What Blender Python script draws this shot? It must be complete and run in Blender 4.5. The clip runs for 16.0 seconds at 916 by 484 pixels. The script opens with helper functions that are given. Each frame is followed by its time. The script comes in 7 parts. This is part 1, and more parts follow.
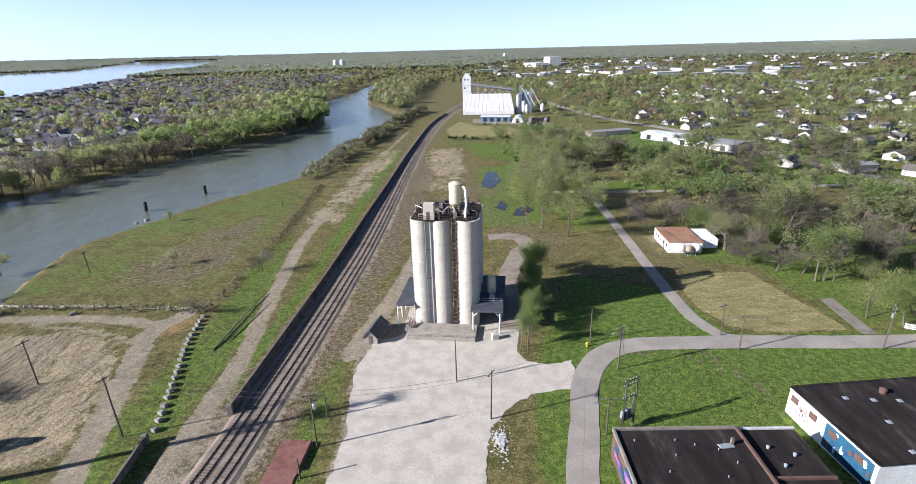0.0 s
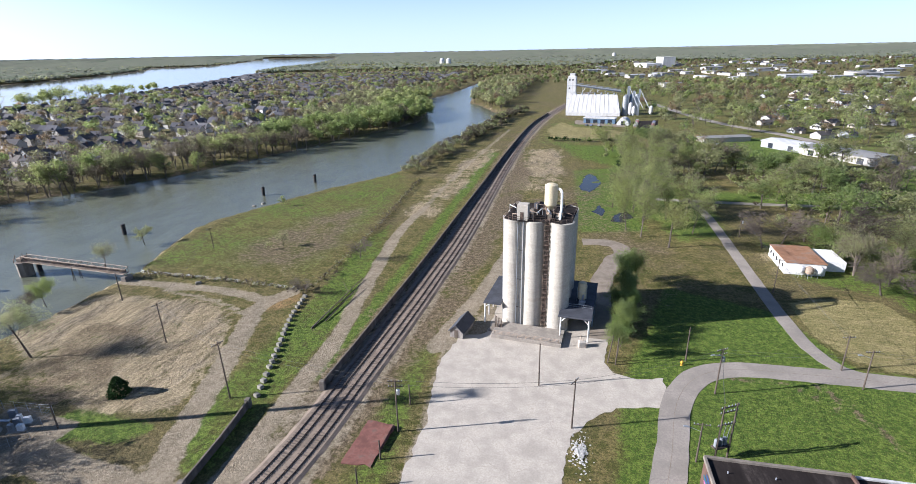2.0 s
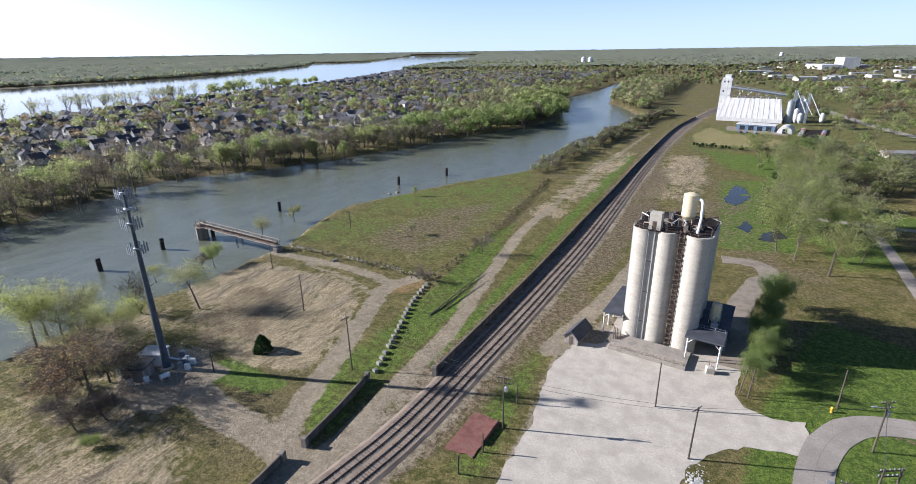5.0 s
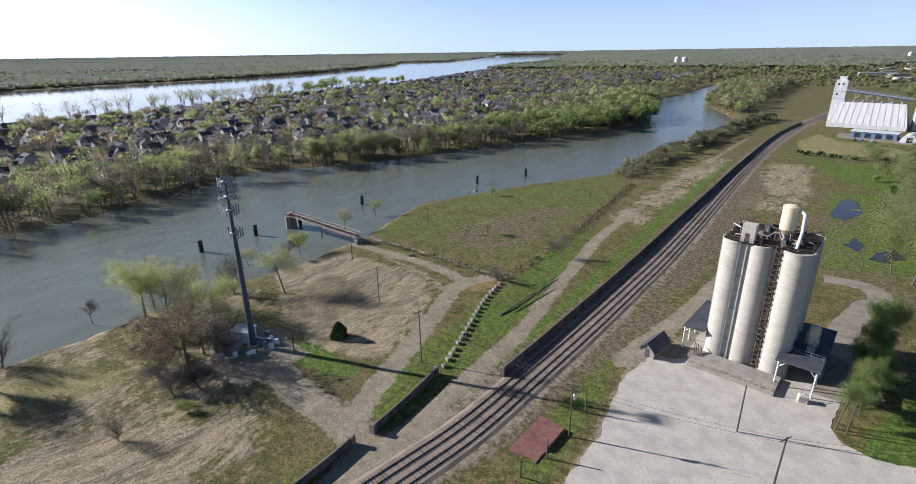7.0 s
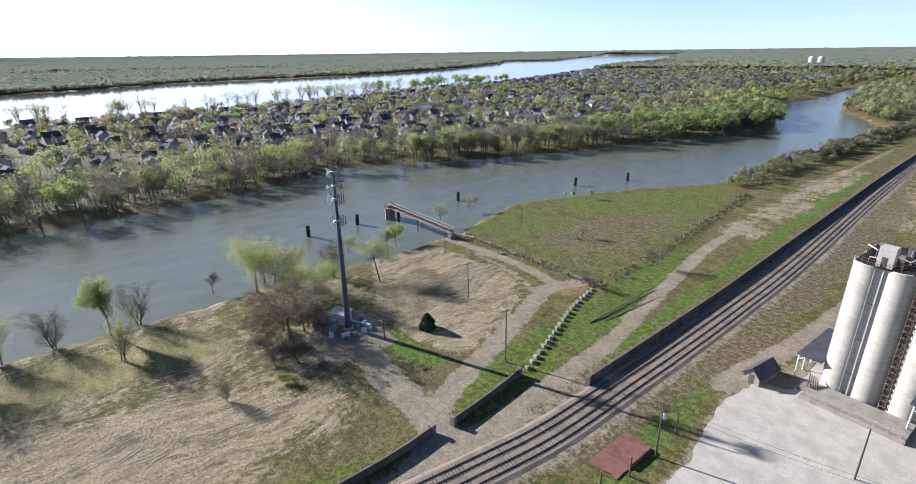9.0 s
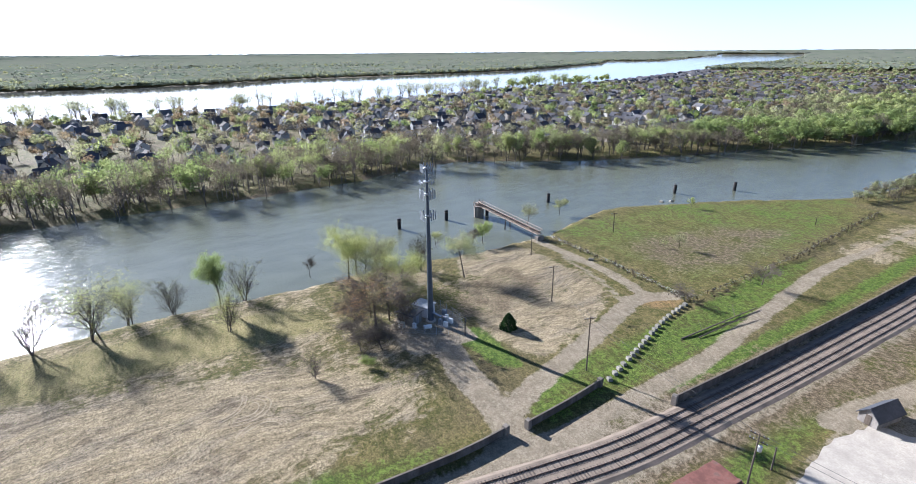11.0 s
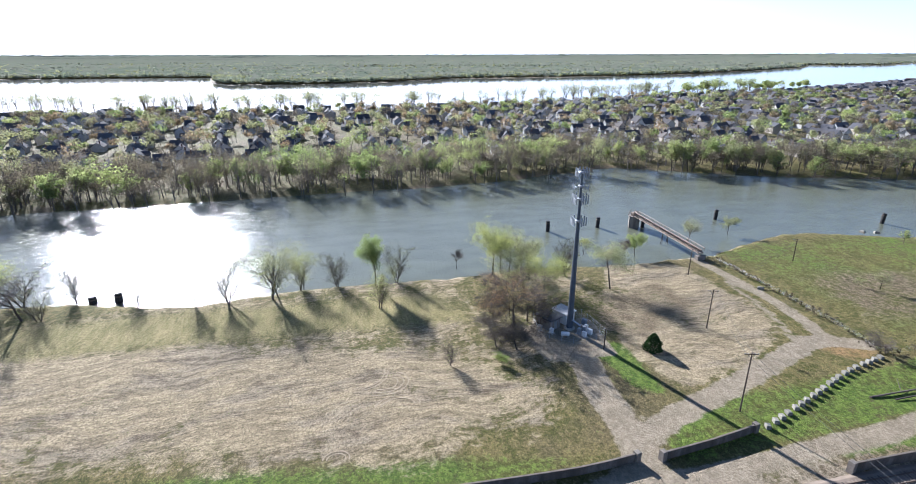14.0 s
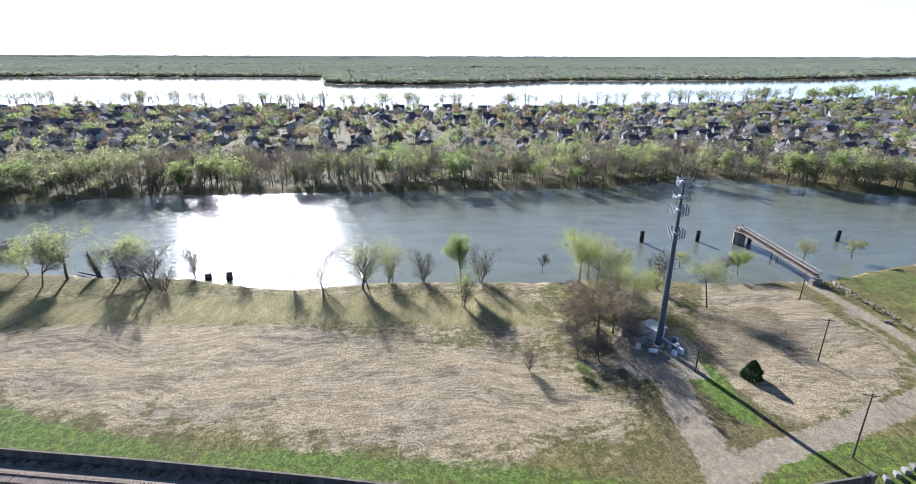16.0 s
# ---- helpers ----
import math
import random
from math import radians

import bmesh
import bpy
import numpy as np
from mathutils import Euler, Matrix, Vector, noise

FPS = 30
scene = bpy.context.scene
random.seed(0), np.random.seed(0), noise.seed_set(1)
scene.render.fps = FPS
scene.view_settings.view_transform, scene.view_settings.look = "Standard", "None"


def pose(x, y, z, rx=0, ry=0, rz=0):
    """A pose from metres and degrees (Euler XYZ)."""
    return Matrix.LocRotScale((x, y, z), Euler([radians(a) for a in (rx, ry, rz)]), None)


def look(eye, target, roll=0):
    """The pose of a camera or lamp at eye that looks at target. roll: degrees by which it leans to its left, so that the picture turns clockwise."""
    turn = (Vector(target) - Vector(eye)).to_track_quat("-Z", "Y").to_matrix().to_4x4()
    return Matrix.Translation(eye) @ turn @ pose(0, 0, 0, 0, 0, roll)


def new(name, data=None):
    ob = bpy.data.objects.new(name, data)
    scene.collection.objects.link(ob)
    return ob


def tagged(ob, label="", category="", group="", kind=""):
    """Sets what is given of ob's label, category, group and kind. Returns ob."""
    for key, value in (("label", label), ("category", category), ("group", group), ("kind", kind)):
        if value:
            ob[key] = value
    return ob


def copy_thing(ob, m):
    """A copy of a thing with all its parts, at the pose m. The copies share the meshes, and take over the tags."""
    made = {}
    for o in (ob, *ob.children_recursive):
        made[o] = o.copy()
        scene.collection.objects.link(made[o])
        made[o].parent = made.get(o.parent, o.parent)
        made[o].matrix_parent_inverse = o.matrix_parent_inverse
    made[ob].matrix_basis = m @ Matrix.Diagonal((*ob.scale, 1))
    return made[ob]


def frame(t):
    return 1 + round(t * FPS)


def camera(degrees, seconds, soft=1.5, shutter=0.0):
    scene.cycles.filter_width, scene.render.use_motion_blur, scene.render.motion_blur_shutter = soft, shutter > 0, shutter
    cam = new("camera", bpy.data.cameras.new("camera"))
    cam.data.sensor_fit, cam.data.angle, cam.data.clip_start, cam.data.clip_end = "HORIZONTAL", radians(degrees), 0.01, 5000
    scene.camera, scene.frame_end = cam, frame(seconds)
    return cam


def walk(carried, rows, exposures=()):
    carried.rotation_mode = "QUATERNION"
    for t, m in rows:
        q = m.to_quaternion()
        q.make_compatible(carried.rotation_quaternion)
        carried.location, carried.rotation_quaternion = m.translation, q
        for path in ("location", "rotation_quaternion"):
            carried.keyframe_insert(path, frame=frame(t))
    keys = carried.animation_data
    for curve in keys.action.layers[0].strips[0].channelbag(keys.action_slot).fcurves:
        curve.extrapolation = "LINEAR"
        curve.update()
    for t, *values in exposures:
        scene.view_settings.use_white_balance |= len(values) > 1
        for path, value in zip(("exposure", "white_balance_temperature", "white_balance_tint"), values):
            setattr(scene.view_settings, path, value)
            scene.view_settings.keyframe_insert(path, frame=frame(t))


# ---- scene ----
# ---- camera: a drone that hovers and turns ----
cam = camera(84.2, 16.0, soft=0.65)
PATH = [
    (0.0, pose(0, 0, 60, 69.25, 1.35, -0.05)),
    (0.5, pose(0, 0, 60, 69.22, 1.37, 2.71)),
    (1.0, pose(0, 0, 60, 69.32, 1.20, 5.64)),
    (1.5, pose(0, 0, 60, 69.36, 1.13, 8.56)),
    (2.0, pose(0, 0, 60, 69.39, 1.08, 11.12)),
    (2.5, pose(0, 0, 60, 69.42, 1.01, 13.72)),
    (3.0, pose(0, 0, 60, 69.43, 0.97, 16.24)),
    (3.5, pose(0, 0, 60, 69.45, 0.93, 18.63)),
    (4.0, pose(0, 0, 60, 69.44, 0.83, 21.04)),
    (6.5, pose(0, 0, 60, 69.50, 0.83, 32.85)),
    (7.0, pose(0, 0, 60, 69.52, 0.78, 34.96)),
    (7.5, pose(0, 0, 60, 69.55, 0.76, 37.31)),
    (8.0, pose(0, 0, 60, 69.54, 0.74, 40.13)),
    (8.5, pose(0, 0, 60, 69.51, 0.72, 43.14)),
    (9.0, pose(0, 0, 60, 69.52, 0.67, 46.11)),
    (11.5, pose(0, 0, 60, 69.56, 0.37, 59.52)),
    (12.0, pose(0, 0, 60, 69.60, 0.29, 62.60)),
    (12.5, pose(0, 0, 60, 69.62, 0.16, 65.24)),
    (13.0, pose(0, 0, 60, 69.65, 0.10, 67.94)),
    (13.5, pose(0, 0, 60, 69.70, 0.16, 70.93)),
    (14.0, pose(0, 0, 60, 69.72, 0.11, 74.27)),
    (14.5, pose(0, 0, 60, 69.71, -0.01, 77.32)),
    (15.0, pose(0, 0, 60, 69.76, -0.05, 80.03)),
    (15.5, pose(0, 0, 60, 69.81, -0.11, 82.48)),
    (16.0, pose(0, 0, 60, 69.89, -0.15, 84.82)),
]
walk(cam, PATH, exposures=[(0.0, 1.33, 5600, 16), (3.5, 1.33, 5600, 16), (7.0, 0.97, 5600, 15), (9.0, 1.32, 5500, 15), (12.5, 1.7, 5380, 15), (16.0, 1.65, 5380, 15)])


# ---- world and sun ----
SUN_EL, SUN_AZ = radians(24.0), math.atan2(-0.956, -0.294)   # azimuth from +y towards +x
world = bpy.data.worlds.new("sky")
scene.world = world
world.use_nodes = True
wn = world.node_tree
sky = wn.nodes.new("ShaderNodeTexSky")
sky.sky_type, sky.sun_disc = "NISHITA", False
sky.sun_elevation, sky.sun_rotation = SUN_EL, SUN_AZ
sky.altitude, sky.air_density, sky.dust_density, sky.ozone_density = 300, 0.8, 0.15, 2.0
# thin white haze low over the horizon, brighter towards the sun
toward = Vector((math.sin(SUN_AZ) * math.cos(SUN_EL), math.cos(SUN_AZ) * math.cos(SUN_EL), math.sin(SUN_EL)))


def wmath(op, a, b=0.0, clamp=False):
    n = wn.nodes.new("ShaderNodeMath")
    n.operation, n.use_clamp = op, clamp
    for sock, v in zip(n.inputs, (a, b)):
        if isinstance(v, (int, float)):
            sock.default_value = v
        else:
            wn.links.new(v, sock)
    return n.outputs[0]


wdir = wn.nodes.new("ShaderNodeTexCoord").outputs["Generated"]
wsep = wn.nodes.new("ShaderNodeSeparateXYZ")
wn.links.new(wdir, wsep.inputs[0])
wdot = wn.nodes.new("ShaderNodeVectorMath")
wdot.operation = "DOT_PRODUCT"
wdot.inputs[1].default_value = toward
wn.links.new(wdir, wdot.inputs[0])
low = wmath("POWER", wmath("SUBTRACT", 1.0, wmath("MULTIPLY", wsep.outputs[2], 3.2, True), True), 2.0)
glow = wmath("POWER", wmath("MAXIMUM", wdot.outputs["Value"], 0.0), 3.0)
haze = wn.nodes.new("ShaderNodeMix")
haze.data_type = "RGBA"
haze_col = wn.nodes.new("ShaderNodeMix")
haze_col.data_type = "RGBA"
haze_col.inputs[6].default_value, haze_col.inputs[7].default_value = (0.34, 0.41, 0.52, 1), (1.25, 1.2, 1.15, 1)
wn.links.new(glow, haze_col.inputs[0])
sky_dim = wn.nodes.new("ShaderNodeVectorMath")
sky_dim.operation = "SCALE"
sky_dim.inputs["Scale"].default_value = 0.055
wn.links.new(sky.outputs[0], sky_dim.inputs[0])
veil = wmath("MULTIPLY", glow, wmath("SUBTRACT", 1.0, wmath("MULTIPLY", wsep.outputs[2], 1.9, True), True))
wn.links.new(wmath("ADD", wmath("MULTIPLY", low, 0.85), wmath("MULTIPLY", veil, 0.55), True), haze.inputs[0])
wn.links.new(sky_dim.outputs[0], haze.inputs[6])
wn.links.new(haze_col.outputs[2], haze.inputs[7])
wn.links.new(haze.outputs[2], wn.nodes["Background"].inputs[0])
wn.nodes["Background"].inputs[1].default_value = 1.0
sun_data = bpy.data.lights.new("sun", "SUN")
sun_data.energy, sun_data.angle, sun_data.color = 5.0, radians(0.53), (1.0, 0.93, 0.81)
sun = new("sun", sun_data)
sun.matrix_world = look(toward * 300, (0, 0, 0))

EYE_H = 60.0
rng = np.random.default_rng(7)


# ---- materials ----
def tree_of(name):
    m = bpy.data.materials.new(name)
    m.use_nodes = True
    nt = m.node_tree
    return m, nt, nt.nodes["Principled BSDF"]


def node(nt, kind, **vals):
    n = nt.nodes.new(kind)
    for key, v in vals.items():
        n.inputs[key].default_value = v
    return n


def noise_of(nt, scale, detail=4.0, rough=0.6, coord=None, stretch=None):
    if coord is None:
        coord = nt.nodes.new("ShaderNodeNewGeometry").outputs["Position"]
    if stretch:
        mp = nt.nodes.new("ShaderNodeMapping")
        mp.inputs["Scale"].default_value = stretch
        nt.links.new(coord, mp.inputs["Vector"])
        coord = mp.outputs[0]
    n = node(nt, "ShaderNodeTexNoise", Scale=scale, Detail=detail, Roughness=rough)
    nt.links.new(coord, n.inputs["Vector"])
    return n.outputs["Fac"]


def ramp(nt, fac, lo, hi, to0=0.0, to1=1.0):
    r = nt.nodes.new("ShaderNodeMapRange")
    r.interpolation_type = "SMOOTHSTEP"
    for i, v in enumerate((lo, hi, to0, to1)):
        r.inputs[i + 1].default_value = v
    nt.links.new(fac, r.inputs[0])
    return r.outputs[0]


def mix(nt, fac, a, b, blend="MIX"):
    m = nt.nodes.new("ShaderNodeMix")
    m.data_type, m.blend_type = "RGBA", blend
    for sock, v in ((m.inputs[0], fac), (m.inputs[6], a), (m.inputs[7], b)):
        if isinstance(v, (int, float)):
            sock.default_value = v
        elif isinstance(v, tuple):
            sock.default_value = (*v, 1)
        else:
            nt.links.new(v, sock)
    return m.outputs[2]


def mathn(nt, op, a, b=0.0):
    m = nt.nodes.new("ShaderNodeMath")
    m.operation = op
    for sock, v in zip(m.inputs, (a, b)):
        if isinstance(v, (int, float)):
            sock.default_value = v
        else:
            nt.links.new(v, sock)
    return m.outputs[0]


def bump(nt, bsdf, height, strength, dist):
    b = node(nt, "ShaderNodeBump", Strength=strength, Distance=dist)
    nt.links.new(height, b.inputs["Height"])
    nt.links.new(b.outputs[0], bsdf.inputs["Normal"])


def plain(name, col, rough=0.7, metal=0.0, big=0.3, fine=4.0, amount=0.35, stain=None, rnd=0.0, island=0.0,
          stretch=None, relief=0.02, palette=None, spec=0.35, cracks=None, stain_at=0.5):
    """A surface with broad and fine variation; stain: a second colour in patches; rnd / island: variation per thing / piece."""
    m, nt, b = tree_of(name)
    n1 = noise_of(nt, big, 5, 0.62, stretch=stretch)
    n2 = noise_of(nt, fine, 3, 0.6)
    c = mix(nt, ramp(nt, n1, 0.3, 0.7), tuple(x * (1 - amount) for x in col), tuple(min(x * (1 + amount * 0.6), 0.95) for x in col))
    if palette:
        pr = nt.nodes.new("ShaderNodeValToRGB")
        pr.color_ramp.interpolation = "CONSTANT"
        for i, p in enumerate(palette):
            e = pr.color_ramp.elements[i] if i < 2 else pr.color_ramp.elements.new(0.5)
            e.position, e.color = i / len(palette), (*p, 1)
        src = nt.nodes.new("ShaderNodeNewGeometry").outputs["Random Per Island"] if island else nt.nodes.new("ShaderNodeObjectInfo").outputs["Random"]
        nt.links.new(src, pr.inputs[0])
        c = mix(nt, 0.85, c, pr.outputs[0])
        c = mix(nt, ramp(nt, n1, 0.3, 0.75, 0.0, 0.35), c, (0.04, 0.035, 0.03))
    if stain:
        c = mix(nt, ramp(nt, n1, stain_at, stain_at + 0.18, 0, 0.8), c, stain)
    c = mix(nt, ramp(nt, n2, 0.25, 0.75, 0.0, 0.5), c, tuple(x * 0.6 for x in col))
    if rnd or island:
        src = nt.nodes.new("ShaderNodeNewGeometry").outputs["Random Per Island"] if island else nt.nodes.new("ShaderNodeObjectInfo").outputs["Random"]
        h = nt.nodes.new("ShaderNodeHueSaturation")
        nt.links.new(ramp(nt, src, 0, 1, 1 - (rnd or island), 1 + (rnd or island)), h.inputs["Value"])
        nt.links.new(c, h.inputs["Color"])
        c = h.outputs[0]
    if cracks:
        geo = nt.nodes.new("ShaderNodeNewGeometry").outputs["Position"]
        for size, width, depth in cracks:
            vor = node(nt, "ShaderNodeTexVoronoi", Scale=1 / size, Randomness=0.85)
            vor.feature = "DISTANCE_TO_EDGE"
            warp = nt.nodes.new("ShaderNodeVectorMath")
            nw = node(nt, "ShaderNodeTexNoise", Scale=0.6, Detail=4.0)
            nt.links.new(geo, nw.inputs["Vector"])
            nt.links.new(geo, warp.inputs[0])
            nt.links.new(nw.outputs["Color"], warp.inputs[1])
            nt.links.new(warp.outputs[0], vor.inputs["Vector"])
            line = ramp(nt, vor.outputs["Distance"], width / size * 0.3, width / size, depth, 0.0)
            c = mix(nt, mathn(nt, "MULTIPLY", line, ramp(nt, n1, 0.35, 0.6)), c, (0.10, 0.085, 0.065))
    nt.links.new(c, b.inputs["Base Color"])
    b.inputs["Roughness"].default_value = rough
    b.inputs["Metallic"].default_value = metal
    b.inputs["Specular IOR Level"].default_value = spec
    if relief:
        bump(nt, b, n2, 0.5, relief)
    return m


def leafy(name, cols, island=0.14, glow=0.68, patch=0.09, gaps=0.0):
    """Foliage: colours change from tree to tree and leaf to leaf; light passes through the leaves. gaps: leaves per metre in a spray that has gaps between them."""
    m, nt, b = tree_of(name)
    geo = nt.nodes.new("ShaderNodeNewGeometry")
    oi = nt.nodes.new("ShaderNodeObjectInfo")
    n1 = noise_of(nt, patch, 2, 0.5)
    mixed = mathn(nt, "FRACT", mathn(nt, "ADD", mathn(nt, "MULTIPLY", n1, 2.2), oi.outputs["Random"]))
    r = nt.nodes.new("ShaderNodeValToRGB")
    for i, p in enumerate(cols):
        e = r.color_ramp.elements[i] if i < 2 else r.color_ramp.elements.new(0.5)
        e.position, e.color = i / (len(cols) - 1), (*p, 1)
    nt.links.new(mixed, r.inputs[0])
    h = nt.nodes.new("ShaderNodeHueSaturation")
    nt.links.new(ramp(nt, geo.outputs["Random Per Island"], 0, 1, 1 - island, 1 + island), h.inputs["Value"])
    nt.links.new(r.outputs[0], h.inputs["Color"])
    tr = nt.nodes.new("ShaderNodeBsdfTranslucent")
    ms = nt.nodes.new("ShaderNodeMixShader")
    ms.inputs[0].default_value = glow
    nt.links.new(h.outputs[0], b.inputs["Base Color"])
    nt.links.new(h.outputs[0], tr.inputs[0])
    b.inputs["Roughness"].default_value = 0.75
    b.inputs["Specular IOR Level"].default_value = 0.0
    nt.links.new(b.outputs[0], ms.inputs[1])
    nt.links.new(tr.outputs[0], ms.inputs[2])
    shown = ms.outputs[0]
    if gaps:
        hole = nt.nodes.new("ShaderNodeMixShader")
        nt.links.new(ramp(nt, noise_of(nt, gaps, 2, 0.6), 0.47, 0.53), hole.inputs[0])
        nt.links.new(nt.nodes.new("ShaderNodeBsdfTransparent").outputs[0], hole.inputs[1])
        nt.links.new(shown, hole.inputs[2])
        shown = hole.outputs[0]
    nt.links.new(shown, nt.nodes["Material Output"].inputs[0])
    return m


def ground_material():
    m, nt, b = tree_of("meadow_and_earth")
    pos = nt.nodes.new("ShaderNodeNewGeometry").outputs["Position"]
    swirl = node(nt, "ShaderNodeTexNoise", Scale=0.03, Detail=3.0)
    nt.links.new(pos, swirl.inputs["Vector"])
    push = nt.nodes.new("ShaderNodeVectorMath")
    push.operation = "MULTIPLY_ADD"
    push.inputs[1].default_value = (16, 16, 0)
    nt.links.new(swirl.outputs["Color"], push.inputs[0])
    nt.links.new(pos, push.inputs[2])
    bent = push.outputs[0]
    def blend2(p, q, k):
        return mathn(nt, "ADD", mathn(nt, "MULTIPLY", p, 1 - k), mathn(nt, "MULTIPLY", q, k))

    big, mid = noise_of(nt, 0.035, 6, 0.65), noise_of(nt, 0.2, 9, 0.76)
    tuft, fine, grit = noise_of(nt, 0.8, 8, 0.82), noise_of(nt, 2.2, 6, 0.85), noise_of(nt, 5.5, 4, 0.8)
    swath = blend2(noise_of(nt, 1.1, 9, 0.8, coord=bent, stretch=(1.0, 0.3, 1)), noise_of(nt, 0.5, 9, 0.78, coord=bent, stretch=(1.0, 0.16, 1)), 0.45)
    drift = noise_of(nt, 0.12, 8, 0.74, coord=bent, stretch=(1.0, 0.3, 1))

    def mask(name):
        a = nt.nodes.new("ShaderNodeAttribute")
        a.attribute_name = name
        return a.outputs["Fac"]

    def edge(fac, lo, hi, src, k):
        return ramp(nt, mathn(nt, "ADD", fac, mathn(nt, "MULTIPLY", mathn(nt, "SUBTRACT", src, 0.5), k)), lo, hi)

    def edge2(fac, src, k):
        return mathn(nt, "ADD", fac, mathn(nt, "MULTIPLY", mathn(nt, "SUBTRACT", src, 0.5), k))

    patch = blend2(mid, tuft, 0.45)
    c = mix(nt, ramp(nt, patch, 0.45, 0.55), (0.078, 0.085, 0.02), (0.205, 0.17, 0.075))
    c = mix(nt, ramp(nt, big, 0.45, 0.62, 0, 0.7), c, mix(nt, ramp(nt, tuft, 0.45, 0.56), (0.115, 0.092, 0.055), (0.205, 0.165, 0.098)))
    c = mix(nt, edge(edge2(mask("lush"), big, 0.9), 0.38, 0.66, patch, 2.1), c, mix(nt, ramp(nt, tuft, 0.44, 0.57), (0.054, 0.112, 0.013), (0.155, 0.225, 0.038)))
    straw = mix(nt, ramp(nt, swath, 0.42, 0.58), (0.235, 0.19, 0.132), (0.48, 0.402, 0.288))
    straw = mix(nt, ramp(nt, drift, 0.46, 0.6, 0, 0.85), straw, mix(nt, ramp(nt, swath, 0.45, 0.55), (0.125, 0.1, 0.082), (0.34, 0.29, 0.235)))
    c = mix(nt, edge(edge2(mask("straw"), big, 1.1), 0.4, 0.64, blend2(mid, swath, 0.4), 2.3), c, straw)
    c = mix(nt, edge(edge2(mask("mud"), big, 0.9), 0.42, 0.68, patch, 2.1), c, mix(nt, ramp(nt, tuft, 0.44, 0.56), (0.085, 0.064, 0.045), (0.25, 0.2, 0.145)))
    c = mix(nt, edge(mask("mown"), 0.4, 0.7, patch, 1.3), c, mix(nt, ramp(nt, noise_of(nt, 0.5, 7, 0.78, stretch=(0.3, 1.0, 1)), 0.32, 0.68), (0.185, 0.178, 0.07), (0.38, 0.325, 0.17)))
    c = mix(nt, edge(mask("clay"), 0.4, 0.8, mid, 0.8), c, (0.36, 0.22, 0.12))
    c = mix(nt, edge(mask("gravel"), 0.36, 0.62, patch, 1.1), c, mix(nt, ramp(nt, blend2(mid, tuft, 0.5), 0.4, 0.6), (0.225, 0.19, 0.15), (0.345, 0.3, 0.245)))
    # blades, clods and stones: dark gaps and pale tips at hand size
    soft = mathn(nt, "SUBTRACT", 1.0, mathn(nt, "MULTIPLY", mask("gravel"), 0.55))
    c = mix(nt, mathn(nt, "MULTIPLY", ramp(nt, fine, 0.47, 0.56, 0.0, 0.8), soft), c, mix(nt, 0.7, c, (0.02, 0.02, 0.008)))
    c = mix(nt, mathn(nt, "MULTIPLY", ramp(nt, grit, 0.49, 0.57, 0.0, 0.75), soft), c, mix(nt, 0.55, c, (0.03, 0.028, 0.014)))
    c = mix(nt, mathn(nt, "MULTIPLY", ramp(nt, grit, 0.42, 0.48, 0.28, 0.0), soft), c, mix(nt, 0.5, c, (0.4, 0.345, 0.17)))
    c = mix(nt, 1.0, c, (1.0, 0.955, 0.83), "MULTIPLY")
    nt.links.new(c, b.inputs["Base Color"])
    b.inputs["Roughness"].default_value = 0.92
    b.inputs["Specular IOR Level"].default_value = 0.15
    bump(nt, b, mathn(nt, "ADD", fine, mathn(nt, "ADD", mathn(nt, "MULTIPLY", tuft, 1.4), mathn(nt, "MULTIPLY", swath, 0.5))), 0.8, 0.3)
    return m


def water_material(name, col, scale, calm, rough, strength):
    """Silty water: small ripples, and patches where the wind roughens it."""
    m, nt, b = tree_of(name)
    w1 = noise_of(nt, scale, 2.5, 0.55)
    w2 = noise_of(nt, scale * 0.11, 3, 0.55, stretch=(1, 0.45, 1))
    gust = noise_of(nt, scale * 0.35, 5, 0.7, stretch=(1, 0.6, 1))
    c = mix(nt, ramp(nt, w2, 0.3, 0.7), col, tuple(x * 1.2 for x in col))
    nt.links.new(c, b.inputs["Base Color"])
    nt.links.new(ramp(nt, gust, 0.35, 0.68, calm, rough), b.inputs["Roughness"])
    b.inputs["IOR"].default_value = 1.33
    bump(nt, b, mathn(nt, "ADD", w1, mathn(nt, "MULTIPLY", w2, 0.8)), strength, 0.12)
    return m


GROUND = ground_material()
WATER = water_material("silty_water", (0.098, 0.104, 0.074), 1.6, 0.06, 0.22, 1.0)
RIVER_WATER = water_material("river_water", (0.09, 0.085, 0.075), 0.25, 0.05, 0.09, 0.25)
PUDDLE = water_material("puddle_water", (0.03, 0.03, 0.025), 0.8, 0.02, 0.04, 0.05)
ASPHALT = plain("worn_asphalt", (0.29, 0.255, 0.215), 0.95, big=0.15, fine=3, amount=0.2, relief=0.01, spec=0.15, cracks=[(14, 0.07, 0.25)])
PAVING = plain("old_concrete_paving", (0.45, 0.40, 0.33), 0.95, big=0.3, fine=3.2, amount=0.2, stain=(0.27, 0.225, 0.175), stain_at=0.6, relief=0.02, spec=0.15, cracks=[(13, 0.07, 0.2)])
